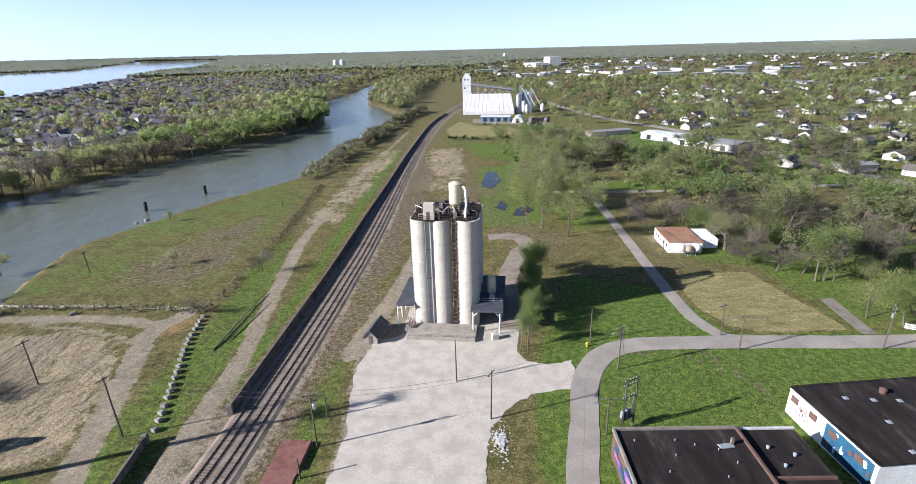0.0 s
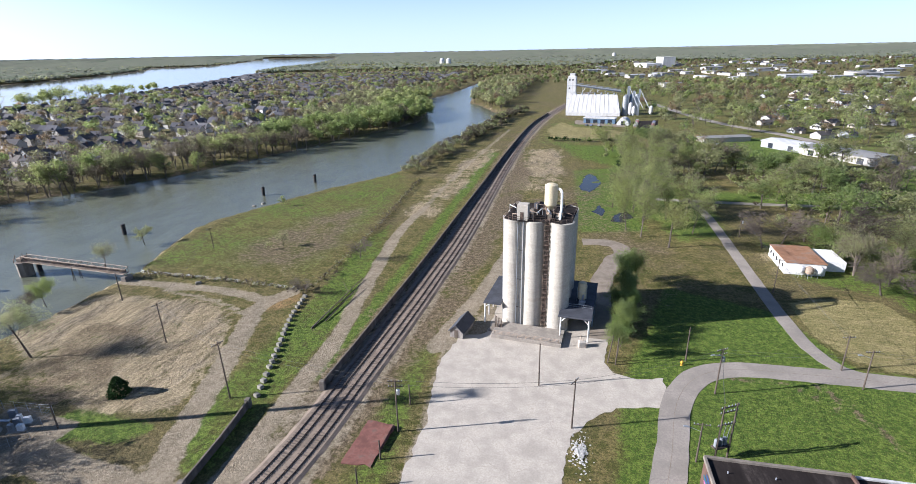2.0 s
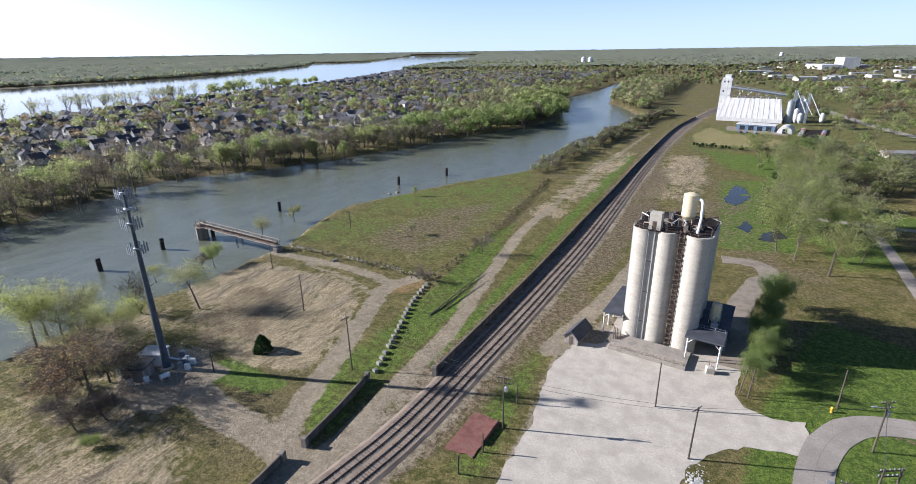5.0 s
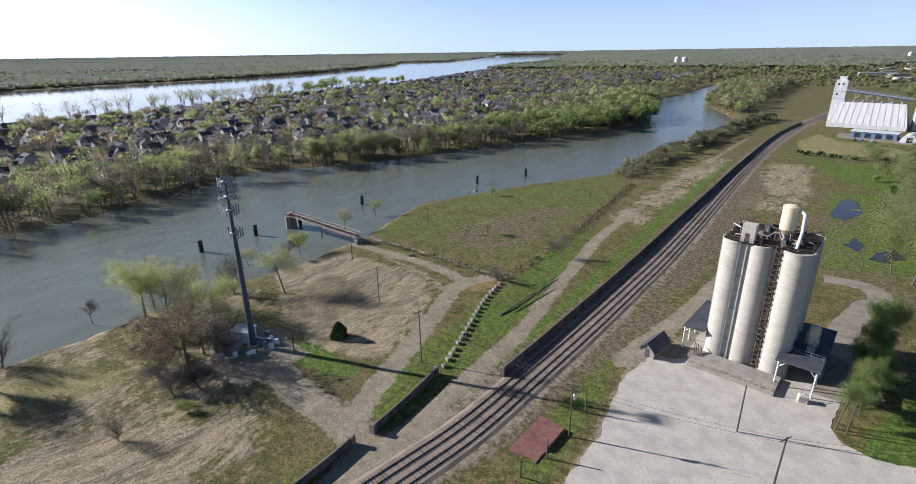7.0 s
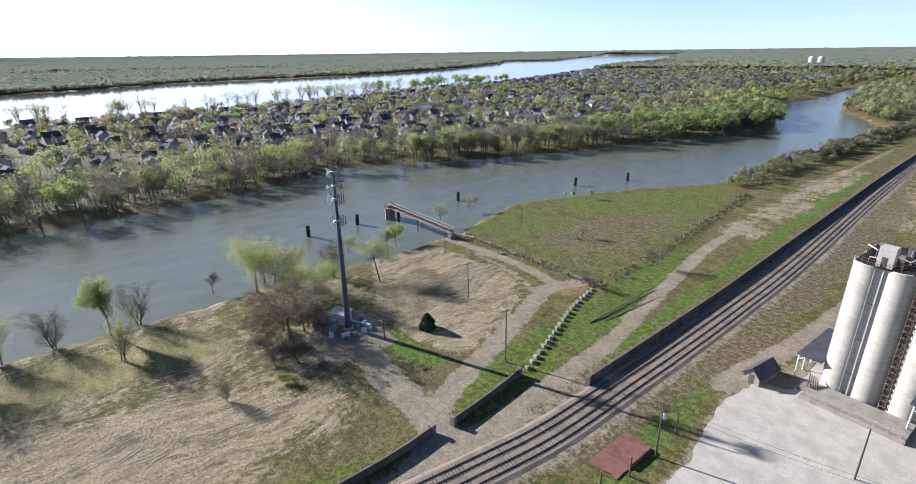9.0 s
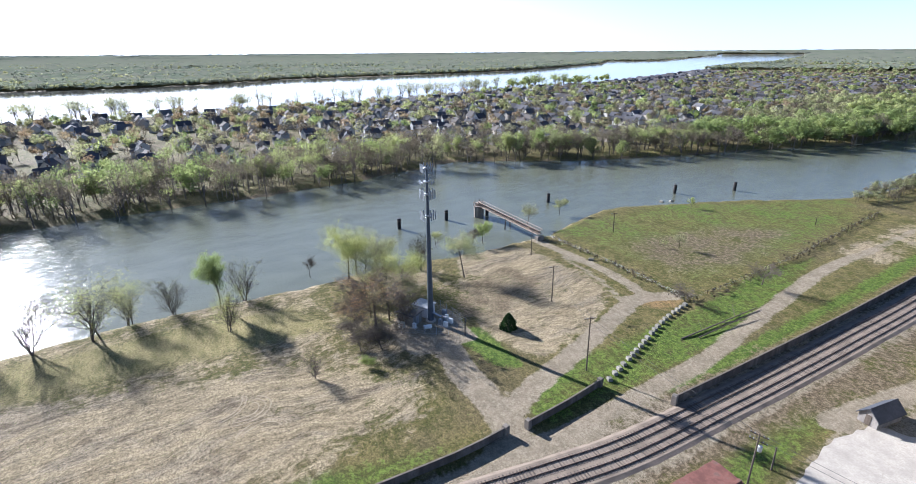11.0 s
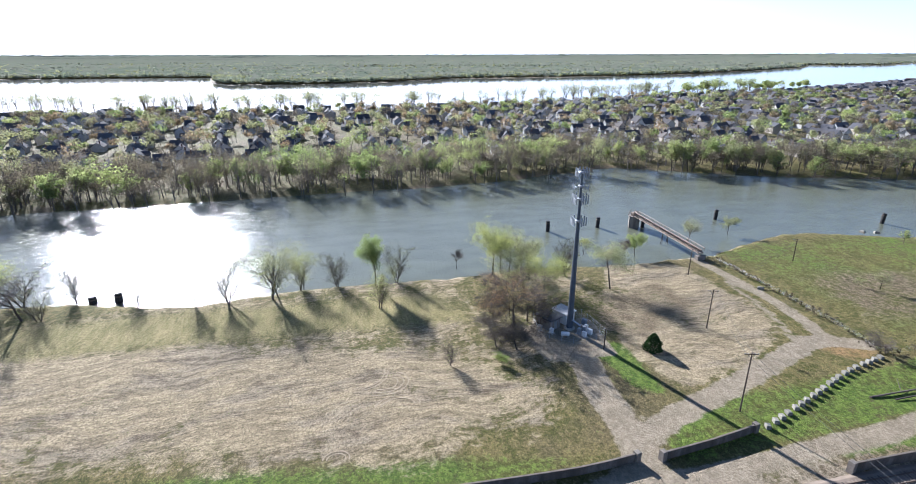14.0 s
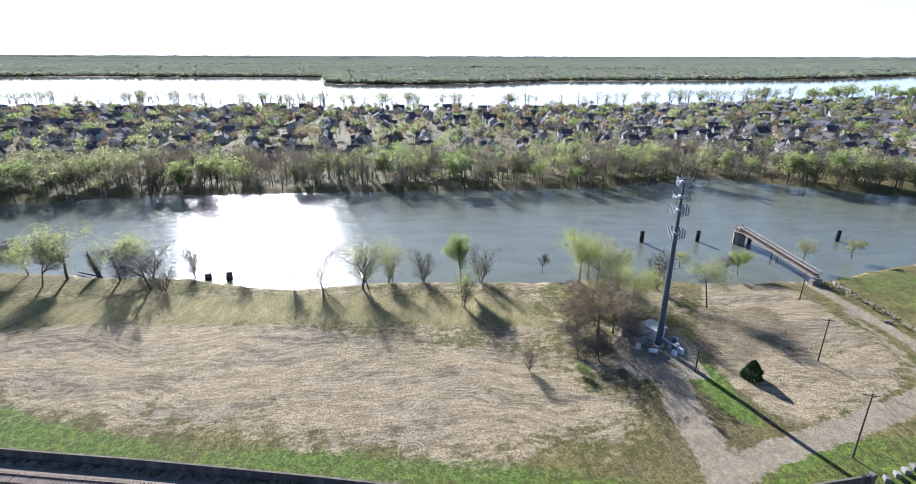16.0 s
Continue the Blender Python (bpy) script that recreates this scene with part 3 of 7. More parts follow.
def land_height(P):
    reach = np.hypot(*P.T)
    wet = np.maximum(depth_in(P, HARBOUR_LINE) / np.maximum(3.0, reach * 0.012), depth_in(P, RIVER_LINE) / np.maximum(8, reach * 0.012))
    wave = np.array([noise.noise((x * 0.22, y * 0.22, 8)) + 0.6 * noise.noise((x * 0.7, y * 0.7, 5)) if abs(w) < 2 else 0.0 for (x, y), w in zip(P, wet)])
    wet = wet + 0.45 * wave * np.clip(600 / np.maximum(reach, 1), 0, 1)
    z = -3.0 * smooth(0.5 + 0.5 * wet)
    return z


zz = land_height(P)
lump = np.array([noise.noise((x * 0.12, y * 0.12, 0)) + 0.5 * noise.noise((x * 0.4, y * 0.4, 3)) for x, y in P])
near_paved = np.minimum(line_dist(P, TRACK_LINE[::3]) - 7, line_dist(P, spline(ROAD, 6)) - 4)
for ln in (LANE, BACK_LANE, STREET, [(88.5, 96), (99, 140)]):
    near_paved = np.minimum(near_paved, line_dist(P, spline(ln, 8)) - 4)
zz += 0.16 * lump * smooth((near_paved) / 6) * (reach < 420) * ~inside(P, [(-24, 30), (-24, 165), (26, 165), (26, 75), (20, 30)]) * (zz > -2.5)
ground_me = np_mesh("ground", draw_in(np.column_stack([P, zz])),
                    (lambda i: np.stack([i, i + 1, i + 1 + len(gx), i + len(gx)], 1))((np.arange(len(gy) - 1)[:, None] * len(gx) + np.arange(len(gx) - 1)[None]).ravel()),
                    GROUND, smooth=True)


def cover(name, values):
    ground_me.attributes.new(name, "FLOAT", "POINT").data.foreach_set("value", np.clip(values, 0, 1).astype(np.float32))


def area(poly, soft):
    return smooth(0.5 + depth_in(P, poly) / (2 * soft))


def way(line, half, soft=1.2):
    return smooth(0.5 + (half - line_dist(P, line)) / (2 * soft))


track_d = line_dist(P, TRACK_LINE[::2])
bank = smooth(1 + zz / 1.4)
north = smooth((P[:, 1] - 150) / 60)
yard_line = [(-21.5, 18), (-21, 58), (-21.5, 77), (-22, 88), (-20, 97), (-13, 118), (13, 118), (12, 101), (10, 92), (15, 86), (15, 80), (9, 76.5), (4, 70), (2.5, 62), (2, 18)]
cover("gravel", np.maximum.reduce([smooth((depth_in(P, yard_line) + 2.2) / 2.5) * 0.62, way(SERVICE, 2.0) * (1 - 0.45 * north), way(LOOP, 2.4), way(TRAIL, 2.0) * 0.85, way(BEND, 1.2) * 0.75, way(PAD, 3.2),
                                   way(WEST_DRIVE, 2.3), smooth((7.2 - track_d) / 2.0) * 0.55, area([(-97, 42), (-82, 42), (-80, 58), (-97, 60)], 1.5),
                                   area([(-52, 20), (-40, 20), (-38, 52), (-45, 60), (-51, 46)], 2) * 0.85]))
cover("straw", np.maximum.reduce([np.maximum(area([(-136, -190), (-135, 60), (-108, 82), (-62, 20), (-58, 38), (-60, -2), (-72, -20), (-84, -60), (-100, -100), (-115, -190)], 7) * 0.47,
                                             area([(-122, -190), (-114, -40), (-98, 20), (-76, 42), (-62, 36), (-65, 0), (-72, -40), (-82, -70), (-92, -100), (-108, -190)], 10) * 0.78),
                                  area([(-128, 84), (-118, 104), (-82, 105), (-68, 84), (-66, 62), (-82, 60), (-104, 66)], 4) * 0.72,
                                  area([(62, 140), (60, 170), (70, 168)], 6) * 0.5, area([(-62, 180), (-44, 180), (-36, 330), (-55, 330)], 5) * 0.55,
                                  area([(-27, 215), (4, 230), (4, 335), (-22, 335)], 8) * 0.68,
                                  smooth((zz + 1.6) / 0.5) * smooth((-zz - 0.25) / 0.4) * (P[:, 0] > -160) * 0.75]))
cover("mud", np.maximum.reduce([area([(-14, 175), (-8, 270), (36, 280), (36, 130), (16, 128), (8, 168)], 12) * 0.46, area([(-108, 126), (-72, 118), (-66, 150), (-76, 200), (-100, 175)], 12) * 0.6,
                                area([(-32, 60), (-22, 100), (-10, 250), (-24, 330)], 5) * 0.7, area([(-108, 60), (-112, 92), (-92, 92), (-82, 68), (-90, 58)], 5) * 0.62,
                                smooth((8.5 - track_d) / 3) * 0.5 + smooth((14 - track_d) / 4) * 0.25, smooth((-zz - 0.5) / 0.5) * 0.9, way(spline([(50, 91), (53.5, 82), (55.8, 74)], 2), 1.0) * 0.75, way(spline([(33, 90), (42, 91), (47, 88), (50, 82)], 2), 0.45, 0.8) * 0.7,
                                smooth((-245 - P[:, 0]) / 20) * 0.55, area([(14, 98), (40, 128), (50, 180), (18, 170)], 8) * 0.38]))
# The term west of x = -250 darkens the ground for shade between houses.
cover("lush", np.maximum.reduce([area([(84, 97), (82, 132), (64, 140), (62, 172), (150, 180), (150, 97)], 6) * 0.6, smooth((P[:, 0] - 45) / 20) * smooth((reach - 260) / 60) * (reach < 1300) * 0.42, smooth((-250 - P[:, 0]) / 20) * (reach < 1300) * 0.5, area([(11, 60), (16, 92), (30, 130), (52, 120), (60, 97), (140, 97), (140, 40), (20, 40)], 5) * 1.15,
                                 area([(-102, -140), (-90, -85), (-80, -66), (-73, -45), (-68, -14), (-62, 18), (-55, 40), (-53, 20), (-61, -24), (-70, -69), (-86, -140)], 3.5) * 0.66,
                                 area([(-64, 60), (-56, 50), (-49, 50), (-48, 120), (-60, 175), (-66, 150), (-62, 112)], 3) * 0.62,
                                 area([(-46, 76), (-43, 76), (-36, 320), (-44, 320)], 2) * 0.8, area([(-130, 118), (-128, 180), (-84, 262), (-66, 230), (-66, 120)], 8) * 0.5,
                                 area([(-6, 355), (44, 352), (40, 268), (10, 300)], 8) * 0.7, area([(88, 390), (160, 390), (130, 280), (88, 280)], 12) * 0.8,
                                 area([(-20, 340), (-8, 510), (60, 420), (40, 370)], 10) * 0.45, area([(8, 172), (32, 176), (32, 280), (8, 270)], 6) * 1.0,
                                 area([(-30, 52), (-30, 96), (-23, 92), (-22, 52)], 2) * 0.55, area([(-90, 52), (-68, 55), (-66, 60), (-84, 62)], 2) * 0.8,
                                 area([(58, 172), (62, 214), (120, 213), (205, 216), (260, 330), (190, 330), (110, 240), (60, 235), (36, 262), (24, 215), (40, 165)], 8) * 0.8, smooth(1 + (-reach + 300) / 100) * 0.15]))
cover("mown", 0.72 * area([(-136, -170), (-129, -30), (-122, 30), (-100, 36), (-108, -40), (-118, -170)], 8) + 0.75 * area([(0, 470), (-12, 415), (-8, 372), (42, 368), (56, 405), (40, 420), (14, 438)], 5) + area([(57.5, 125.8), (64.1, 129.3), (79.7, 130.0), (86, 98), (66, 97.5), (60, 101), (56.6, 110.4)], 1.6))
cover("clay", area([(-80, 108), (-74, 98), (-66, 100), (-61, 108), (-66, 114)], 4.5) * 0.62)
setting("ground", ground_me, "patchy spring meadow with straw and bare earth", "ground")

# ---- water ----
wx, wy = np.linspace(-330, -35, 40), np.linspace(-430, 1100, 120)


def sheet(name, xs, ys, z, material, label):
    X, Y = np.meshgrid(xs, ys)
    i = (np.arange(len(ys) - 1)[:, None] * len(xs) + np.arange(len(xs) - 1)[None]).ravel()
    me = np_mesh(name, draw_in(np.column_stack([X.ravel(), Y.ravel(), np.full(X.size, z)])), np.stack([i, i + 1, i + 1 + len(xs), i + len(xs)], 1), material)
    return setting(name, me, label, "water")


sheet("water", wx, wy, WATER_Z, WATER, "calm silty harbour water with soft ripples")
sheet("water", -axis(560, 2400, 60, 561, 14000, 1.08)[::-1], axis(-1800, 3000, 60, -1801, 16000, 1.08), WATER_Z, RIVER_WATER, "wide pale river beyond the houses")

# ---- paved yard and roads ----
yard = ragged([(-21.5, 18), (-21, 40), (-21, 58), (-20, 69), (-21.5, 77), (-22, 88), (-20, 97), (-14, 100), (-13, 118), (-8, 120), (8, 119), (13, 118), (12.5, 101), (11, 92), (12.5, 88.5), (17, 87.3), (22, 88.5),
               (21, 79.5), (14, 78.2), (9, 75.5), (4.5, 70), (3, 62), (3, 50), (2, 18)], 1.2, 0.22, 4)
setting("pavement", Shape().prism(yard, -0.4, 0.05).mesh("pavement", PAVING), "pale worn concrete yard with cracks and stains", "pavement")
setting("road", ribbon(spline(ROAD, 2), 5.0, 0.07, wobble=0.06).mesh("road", ASPHALT), "pale worn asphalt road with a long bend", "road")
setting("road", ribbon(spline(LANE, 3), 3.3, 0.05, wobble=0.06).mesh("road", ASPHALT), "narrow grey asphalt lane", "road")
setting("road", ribbon(spline(BACK_LANE, 4), 3.6, 0.05, wobble=0.06).mesh("road", ASPHALT), "narrow grey asphalt lane among trees", "road")
setting("road", ribbon(spline(STREET, 5), 8, 0.06, wobble=0.1).mesh("road", ASPHALT), "grey street past the low warehouse", "road")
setting("road", ribbon(spline([(88.5, 96), (89.3, 104), (90.4, 113)], 3), 3.2, 0.05, wobble=0.06).mesh("road", DARK_CONC), "old lane over a small culvert", "road")
drive = spline([(11, 101), (12, 118), (13.2, 132), (17, 145), (21, 156), (18, 162.5), (9, 162.5)], 2)
setting("pavement", ribbon(drive, 5.6, 0.07, wobble=0.3).mesh("pavement", DIRT), "tan dirt drive looping behind the silo", "pavement")
setting("trim", ribbon(spline(ROAD[:9], 2), 0.1, 0.078, 0.02).mesh("trim", DIRT), "faint worn centre line of the road", "road line")


# ---- railway ----
def along(line):
    d = np.gradient(line, axis=0)
    d /= np.linalg.norm(d, axis=1)[:, None]
    return d, np.stack([d[:, 1], -d[:, 0]], 1)


td, tn = along(TRACK_LINE)
bed = Shape()
prof = [(-5.1, -0.35), (-3.4, 0.25), (-0.2, 0.24), (0.2, 0.24), (3.4, 0.25), (5.1, -0.35)]
nP = len(prof)
spill = np.random.default_rng(8)
bed.add([(p[0] + n[0] * q, p[1] + n[1] * q, h) for p, n in zip(TRACK_LINE, tn) for u, h in prof for q in [u + (spill.normal(0, 0.12) if abs(u) > 5 else 0)]],
        [(i * nP + k, i * nP + k + 1, (i + 1) * nP + k + 1, (i + 1) * nP + k) for i in range(len(TRACK_LINE) - 1) for k in range(nP - 1)])
ballast = setting("ground", bed.mesh("ballast", BALLAST), "brownish crushed stone ballast under two tracks", "railway bed")
for off in (-1.65, 1.65):
    track = tagged(new("railway_track"), "rusty railway track on grey timber sleepers", "railway track", "two tracks side by side")
    for side in (-0.75, 0.75):
        rail = Shape()
        pr = [(-0.07, 0.3), (-0.03, 0.33), (-0.045, 0.45), (0.045, 0.45), (0.03, 0.33), (0.07, 0.3)]
        rail.add([(p[0] + n[0] * (off + side + u), p[1] + n[1] * (off + side + u), h) for p, n in zip(TRACK_LINE, tn) for u, h in pr],
                 [(i * 6 + k, i * 6 + k + 1, (i + 1) * 6 + k + 1, (i + 1) * 6 + k) for i in range(len(TRACK_LINE) - 1) for k in range(5)])
        part("rail", rail, RAIL, track)
    tie_me = Shape().box(0, 0, 0.12, 2.6, 0.24, 0.19, cut=0.02).mesh("sleeper", TIE)
    rest = Shape()
    s = np.concatenate([[0], np.cumsum(np.linalg.norm(np.diff(TRACK_LINE, axis=0), axis=1))])
    for k, q in enumerate(np.arange(1, s[-1] - 1, 0.58)):
        x, y = np.interp(q, s, TRACK_LINE[:, 0]), np.interp(q, s, TRACK_LINE[:, 1])
        j = min(np.searchsorted(s, q), len(tn) - 1)
        n = tn[j]
        x, y = x + n[0] * off, y + n[1] * off
        a = math.degrees(math.atan2(n[1], n[0])) + rng.normal(0, 1.2)
        if 30 < y < 112:
            t = new("sleeper", tie_me)
            t.parent, t.matrix_basis = track, pose(x, y, rng.normal(0, 0.01), 0, 0, a)
        elif y < 360:
            rest.box(x, y, 0.12, 2.6, 0.24, 0.19, a)
    far_ties = part("sleeper_stretch", rest, TIE_ALL, track)
    far_ties["kind"] = "stuff"


# ---- flood walls ----
def wall_along(name, pts, label, height=1.5, thick=0.28, panel=5.0, kind="structure"):
    line = spline(pts, 1.0)
    s = np.concatenate([[0], np.cumsum(np.linalg.norm(np.diff(line, axis=0), axis=1))])
    wall = tagged(new(name), label, "wall", kind=kind)
    n = max(1, int(s[-1] / panel))
    for k in range(n):
        a, b = [np.array([np.interp(q, s, line[:, 0]), np.interp(q, s, line[:, 1])]) for q in (s[-1] * k / n + 0.02, s[-1] * (k + 1) / n - 0.02)]
        c, d = (a + b) / 2, b - a
        turn = math.degrees(math.atan2(d[1], d[0]))
        ln = float(np.linalg.norm(d))
        part("panel", Shape().box(*c, -0.5, ln, thick, height + 0.5 + rng.normal(0, 0.02), turn, cut=0.04), FLOOD_WALL, wall)
        part("coping", Shape().box(*c, height - 0.01, ln + 0.03, thick + 0.06, 0.09, turn, cut=0.03), FLOOD_CAP, wall)
    for q in (0, s[-1]):
        x, y = np.interp(q, s, line[:, 0]), np.interp(q, s, line[:, 1])
        part("end_post", Shape().box(x, y, -0.5, 0.9, 0.9, height + 0.85, 10, cut=0.06), DARK_CONC, wall)
    return wall


wall_along("wall_north", WALL_NORTH, "long low stained concrete flood wall beside the track", 1.75)
wall_along("wall_south", WALL_SOUTH, "long low stained concrete flood wall curving south", 1.45)
wall_along("wall_middle", WALL_MIDDLE, "short concrete flood wall on a grass bank", 1.5, panel=4)


# ---- grain silo beside the yard ----
SILO_AT = pose(-3.8, 105.6, 0, 0, 0, -7)


DOCK = plain("worn_dock_concrete", (0.3, 0.265, 0.22), 0.92, big=0.5, fine=3, amount=0.35, stain=(0.2, 0.17, 0.135), relief=0.02)
SILO_CONC = plain("slipformed_concrete", (0.46, 0.42, 0.352), 0.92, big=0.5, fine=3, amount=0.2, stain=(0.35, 0.31, 0.25), stretch=(0.35, 0.35, 1.0), relief=0.01, spec=0.15)


def silo():
    h = 25.7
    s = thing("grain_silo", "tall pale concrete grain silo with rusty roof machinery", "silo", m=SILO_AT)
    for u, r in ((-5.1, 2.36), (-0.6, 2.36), (5.2, 2.52)):
        for v in (0, 4.9, 9.8):
            shell = Shape()
            rings = [(r + 0.06, 0.05), (r + 0.06, 0.5), (r, 0.55)]
            rings += [(r, h - 0.4), (r + 0.1, h - 0.36), (r + 0.1, h)]
            part("silo_shell", shell.lathe(u, v, rings, 48), SILO_CONC, s)
    for v in (-1.55, 11.3):
        part("infill_wall", Shape().box(-2.85, v, 0.05, 2.7, 0.35, h - 0.4), SILO_CONC, s)
    part("infill_wall", Shape().box(2.3, 4.9, 0.05, 1.9, 9.6, h - 0.5), DARK_CONC, s)
    deck = Shape()
    deck.prism([(-7.2, -1.2), (-5.1, -2.25), (-0.6, -2.25), (2.4, -1.3), (5.2, -2.4), (7.4, -0.6), (7.5, 10.4), (5.2, 12.2), (-5.1, 12.1), (-7.3, 10.6)], h - 0.12, h + 0.06)
    part("roof_deck", deck, TAR, s, "dark tar roof deck")
    # wall-mounted pipes and the ladder tower in the slot
    for u, v, r, top in ((-2.75, -1.85, 0.13, h), (-3.95, -2.05, 0.1, h + 0.6), (-7.5, -0.2, 0.1, h + 0.4)):
        part("downpipe", Shape().tube((u, v, 0.3), (u, v, top), r), STEEL, s)
    for z in (5, 12, 19):
        part("pipe_bracket", Shape().bar((-3.9, -2.1, z), (-2.2, -1.4, z - 0.4), 0.09), RUST, s)
    lad = Shape()
    for u in (1.85, 2.75):
        lad.bar((u, -1.7, 0.2), (u, -1.7, h + 0.8), 0.09)
    for i in range(60):
        lad.bar((1.85, -1.7, 0.6 + i * 0.42), (2.75, -1.7, 0.6 + i * 0.42), 0.04)
    part("ladder", lad, RUST, s, "rusty ladder in the slot")
    for i in range(22):
        z = 1.0 + i * 1.14
        part("landing", Shape().box(2.3, -1.45, z, 1.2, 0.7, 0.07, rng.normal(0, 4)).bar((1.8, -1.8, z), (2.9, -1.2, z + 0.9), 0.07).bar((2.9, -1.8, z + 0.5), (1.8, -1.3, z + 1.1), 0.06), RUST, s)
    # roof things
    house = part("headhouse", Shape().box(-3.1, -0.7, h, 2.3, 2.1, 3.5, cut=0.05), CONCRETE, s, "small concrete headhouse")
    part("door", Shape().box(-3.2, -1.77, h + 0.05, 0.75, 0.06, 1.8), RUST, house)
    tank = part("dust_tank", Shape().lathe(2.2, 3.0, [(0.5, h + 1.6), (1.32, h + 2.6), (1.38, h + 2.7), (1.38, h + 6.9), (1.42, h + 6.95), (1.38, h + 7.05), (0.7, h + 7.35), (0.1, h + 7.4)], 28), CREAM, s, "cream dust filter tank", smooth=False)
    for a in range(4):
        t = math.pi / 4 + a * math.pi / 2
        part("tank_leg", Shape().bar((2.2 + 1.25 * math.cos(t), 3 + 1.25 * math.sin(t), h), (2.2 + 1.25 * math.cos(t), 3 + 1.25 * math.sin(t), h + 2.9), 0.12), TAN, tank)
    pipe = Shape()
    arc = [Vector((3.4, 3.0, h + 6.2))] + [Vector((4.0 + 0.75 * math.sin(t), 2.6 - 1.6 * t / 1.6, h + 5.6 + 0.75 * math.cos(t))) for t in (0.0, 0.5, 1.0, 1.55)] + [Vector((4.95, 0.2, h + 3.2)), Vector((4.8, -0.8, h + 0.4))]
    for a, b in zip(arc, arc[1:]):
        pipe.tube(a, b, 0.27, n=12)
    part("duct", pipe, WHITE, s, "white bent air duct")
    r = np.random.default_rng(5)
    for i in range(26):
        u, v = r.uniform(-6.6, 6.8), r.uniform(-0.6, 11)
        w, d, hh = r.uniform(0.3, 1.3), r.uniform(0.3, 1.1), r.uniform(0.25, 1.3)
        part("machine_housing", Shape().box(u, v, h + 0.06, w, d, hh, r.uniform(0, 90), cut=0.05), (RUST, TAN, SHEET, DARK_CONC, RUST)[i % 5], s)
    for i in range(16):
        u, v = r.uniform(-6, 6), r.uniform(0, 10.5)
        a = r.uniform(0, 6.3)
        ln = r.uniform(1.2, 4.0)
        z0, z1 = h + r.uniform(0.2, 1.6), h + r.uniform(0.3, 1.9)
        e = (min(max(u + ln * math.cos(a), -7), 7), min(max(v + ln * math.sin(a), -1), 11.5), z1)
        part("spout", Shape().tube((u, v, z0), e, r.uniform(0.08, 0.2), n=8).bar((u, v, h), (u, v, z0), 0.08).bar((e[0], e[1], h), e, 0.08), (RUST, TAN, RUST, STEEL)[i % 4], s)
    rim = [(-7.1, -1.0), (-5.1, -2.2), (-0.6, -2.2), (2.3, -1.2), (5.2, -2.3), (7.3, -0.5), (7.4, 10.3), (5.2, 12), (-5.1, 12), (-7.2, 10.5)]
    for a, b in zip(rim, rim[1:] + rim[:1]):
        part("guard_rail", Shape().bar((*a, h + 0.95), (*b, h + 0.95), 0.05).bar((*a, h + 0.5), (*b, h + 0.5), 0.04).bar((*a, h), (*a, h + 1), 0.06)
             .bar(((a[0] + b[0]) / 2, (a[1] + b[1]) / 2, h), ((a[0] + b[0]) / 2, (a[1] + b[1]) / 2, h + 1), 0.05), RUST, s)
    # loading dock
    part("loading_dock", Shape().box(-0.3, -5.6, 0, 15.4, 6.3, 0.85, cut=0.06), DOCK, s, "raised concrete loading dock")
    for z in (1.2, 1.5, 1.8):
        part("dock_rail", Shape().bar((-7.4, -8.5, z), (6.8, -8.5, z), 0.06), TAN, s)
    for i in range(9):
        part("dock_post", Shape().bar((-7.4 + i * 1.77, -8.5, 0.8), (-7.4 + i * 1.77, -8.5, 1.85), 0.07), TAN, s)
    for i in range(6):
        part("dock_step", Shape().box(-8.3 - i * 0.1, -4.2 - i * 0.35, 0, 1.2, 0.33, 1.1 - i * 0.18), DARK_CONC, s)
    for i in range(5):
        part("pit_pipe", Shape().tube((-8.6 + i * 0.35, -3.0, 2.6 - i * 0.2), (-7.8 + i * 0.4, -5.8, 0.5), 0.09), RUST, s)
    # canopies
    can = part("canopy_roof", Shape().box(9.6, 4.4, 5.5, 7.2, 19.2, 0.35, cut=0.08), SHEET, s, "dark sheet metal canopy roof")
    for v in (-4.8, -1.0, 3.2):
        for u in (6.6, 12.6):
            part("post", Shape().bar((u, v, 0), (u, v, 5.5), 0.22).bar((u, v, 4.2), (u + (1.2 if u < 9 else -1.2), v, 5.5), 0.14), WHITE, can)
    part("side_wall", Shape().box(13.0, 8.0, 0, 0.25, 11.6, 5.4), BLUE_METAL, s)
    part("side_wall", Shape().box(9.7, 13.8, 0, 6.6, 0.25, 5.4), WHITE_METAL, s)
    part("lean_to", Shape().box(8.6, 9.0, 0, 1.8, 9.0, 5.3), DARK_CONC, s)
    col = part("dust_collector", Shape().lathe(10.2, 3.6, [(0.5, 5.85), (0.95, 6.5), (0.95, 10.2), (0.6, 10.5)], 18), CREAM, s, "small pale dust collector")
    for u, v in ((9.2, 2.6), (11.2, 2.6), (9.2, 4.6), (11.2, 4.6)):
        part("frame_post", Shape().bar((u, v, 5.8), (u, v, 9.4), 0.08).bar((u, v, 8.4), (10.2, v, 8.4), 0.06), STEEL, col)
    part("fan", Shape().box(10.4, 1.6, 5.85, 1.3, 0.9, 0.9, cut=0.1).tube((10.4, 1.6, 6.7), (10.6, 2.8, 7.6), 0.22), STEEL, s)
    for z in (6.2, 6.7):
        part("guard_rail", Shape().bar((6.9, -0.6, z), (12.8, -0.6, z), 0.05), STEEL, s)
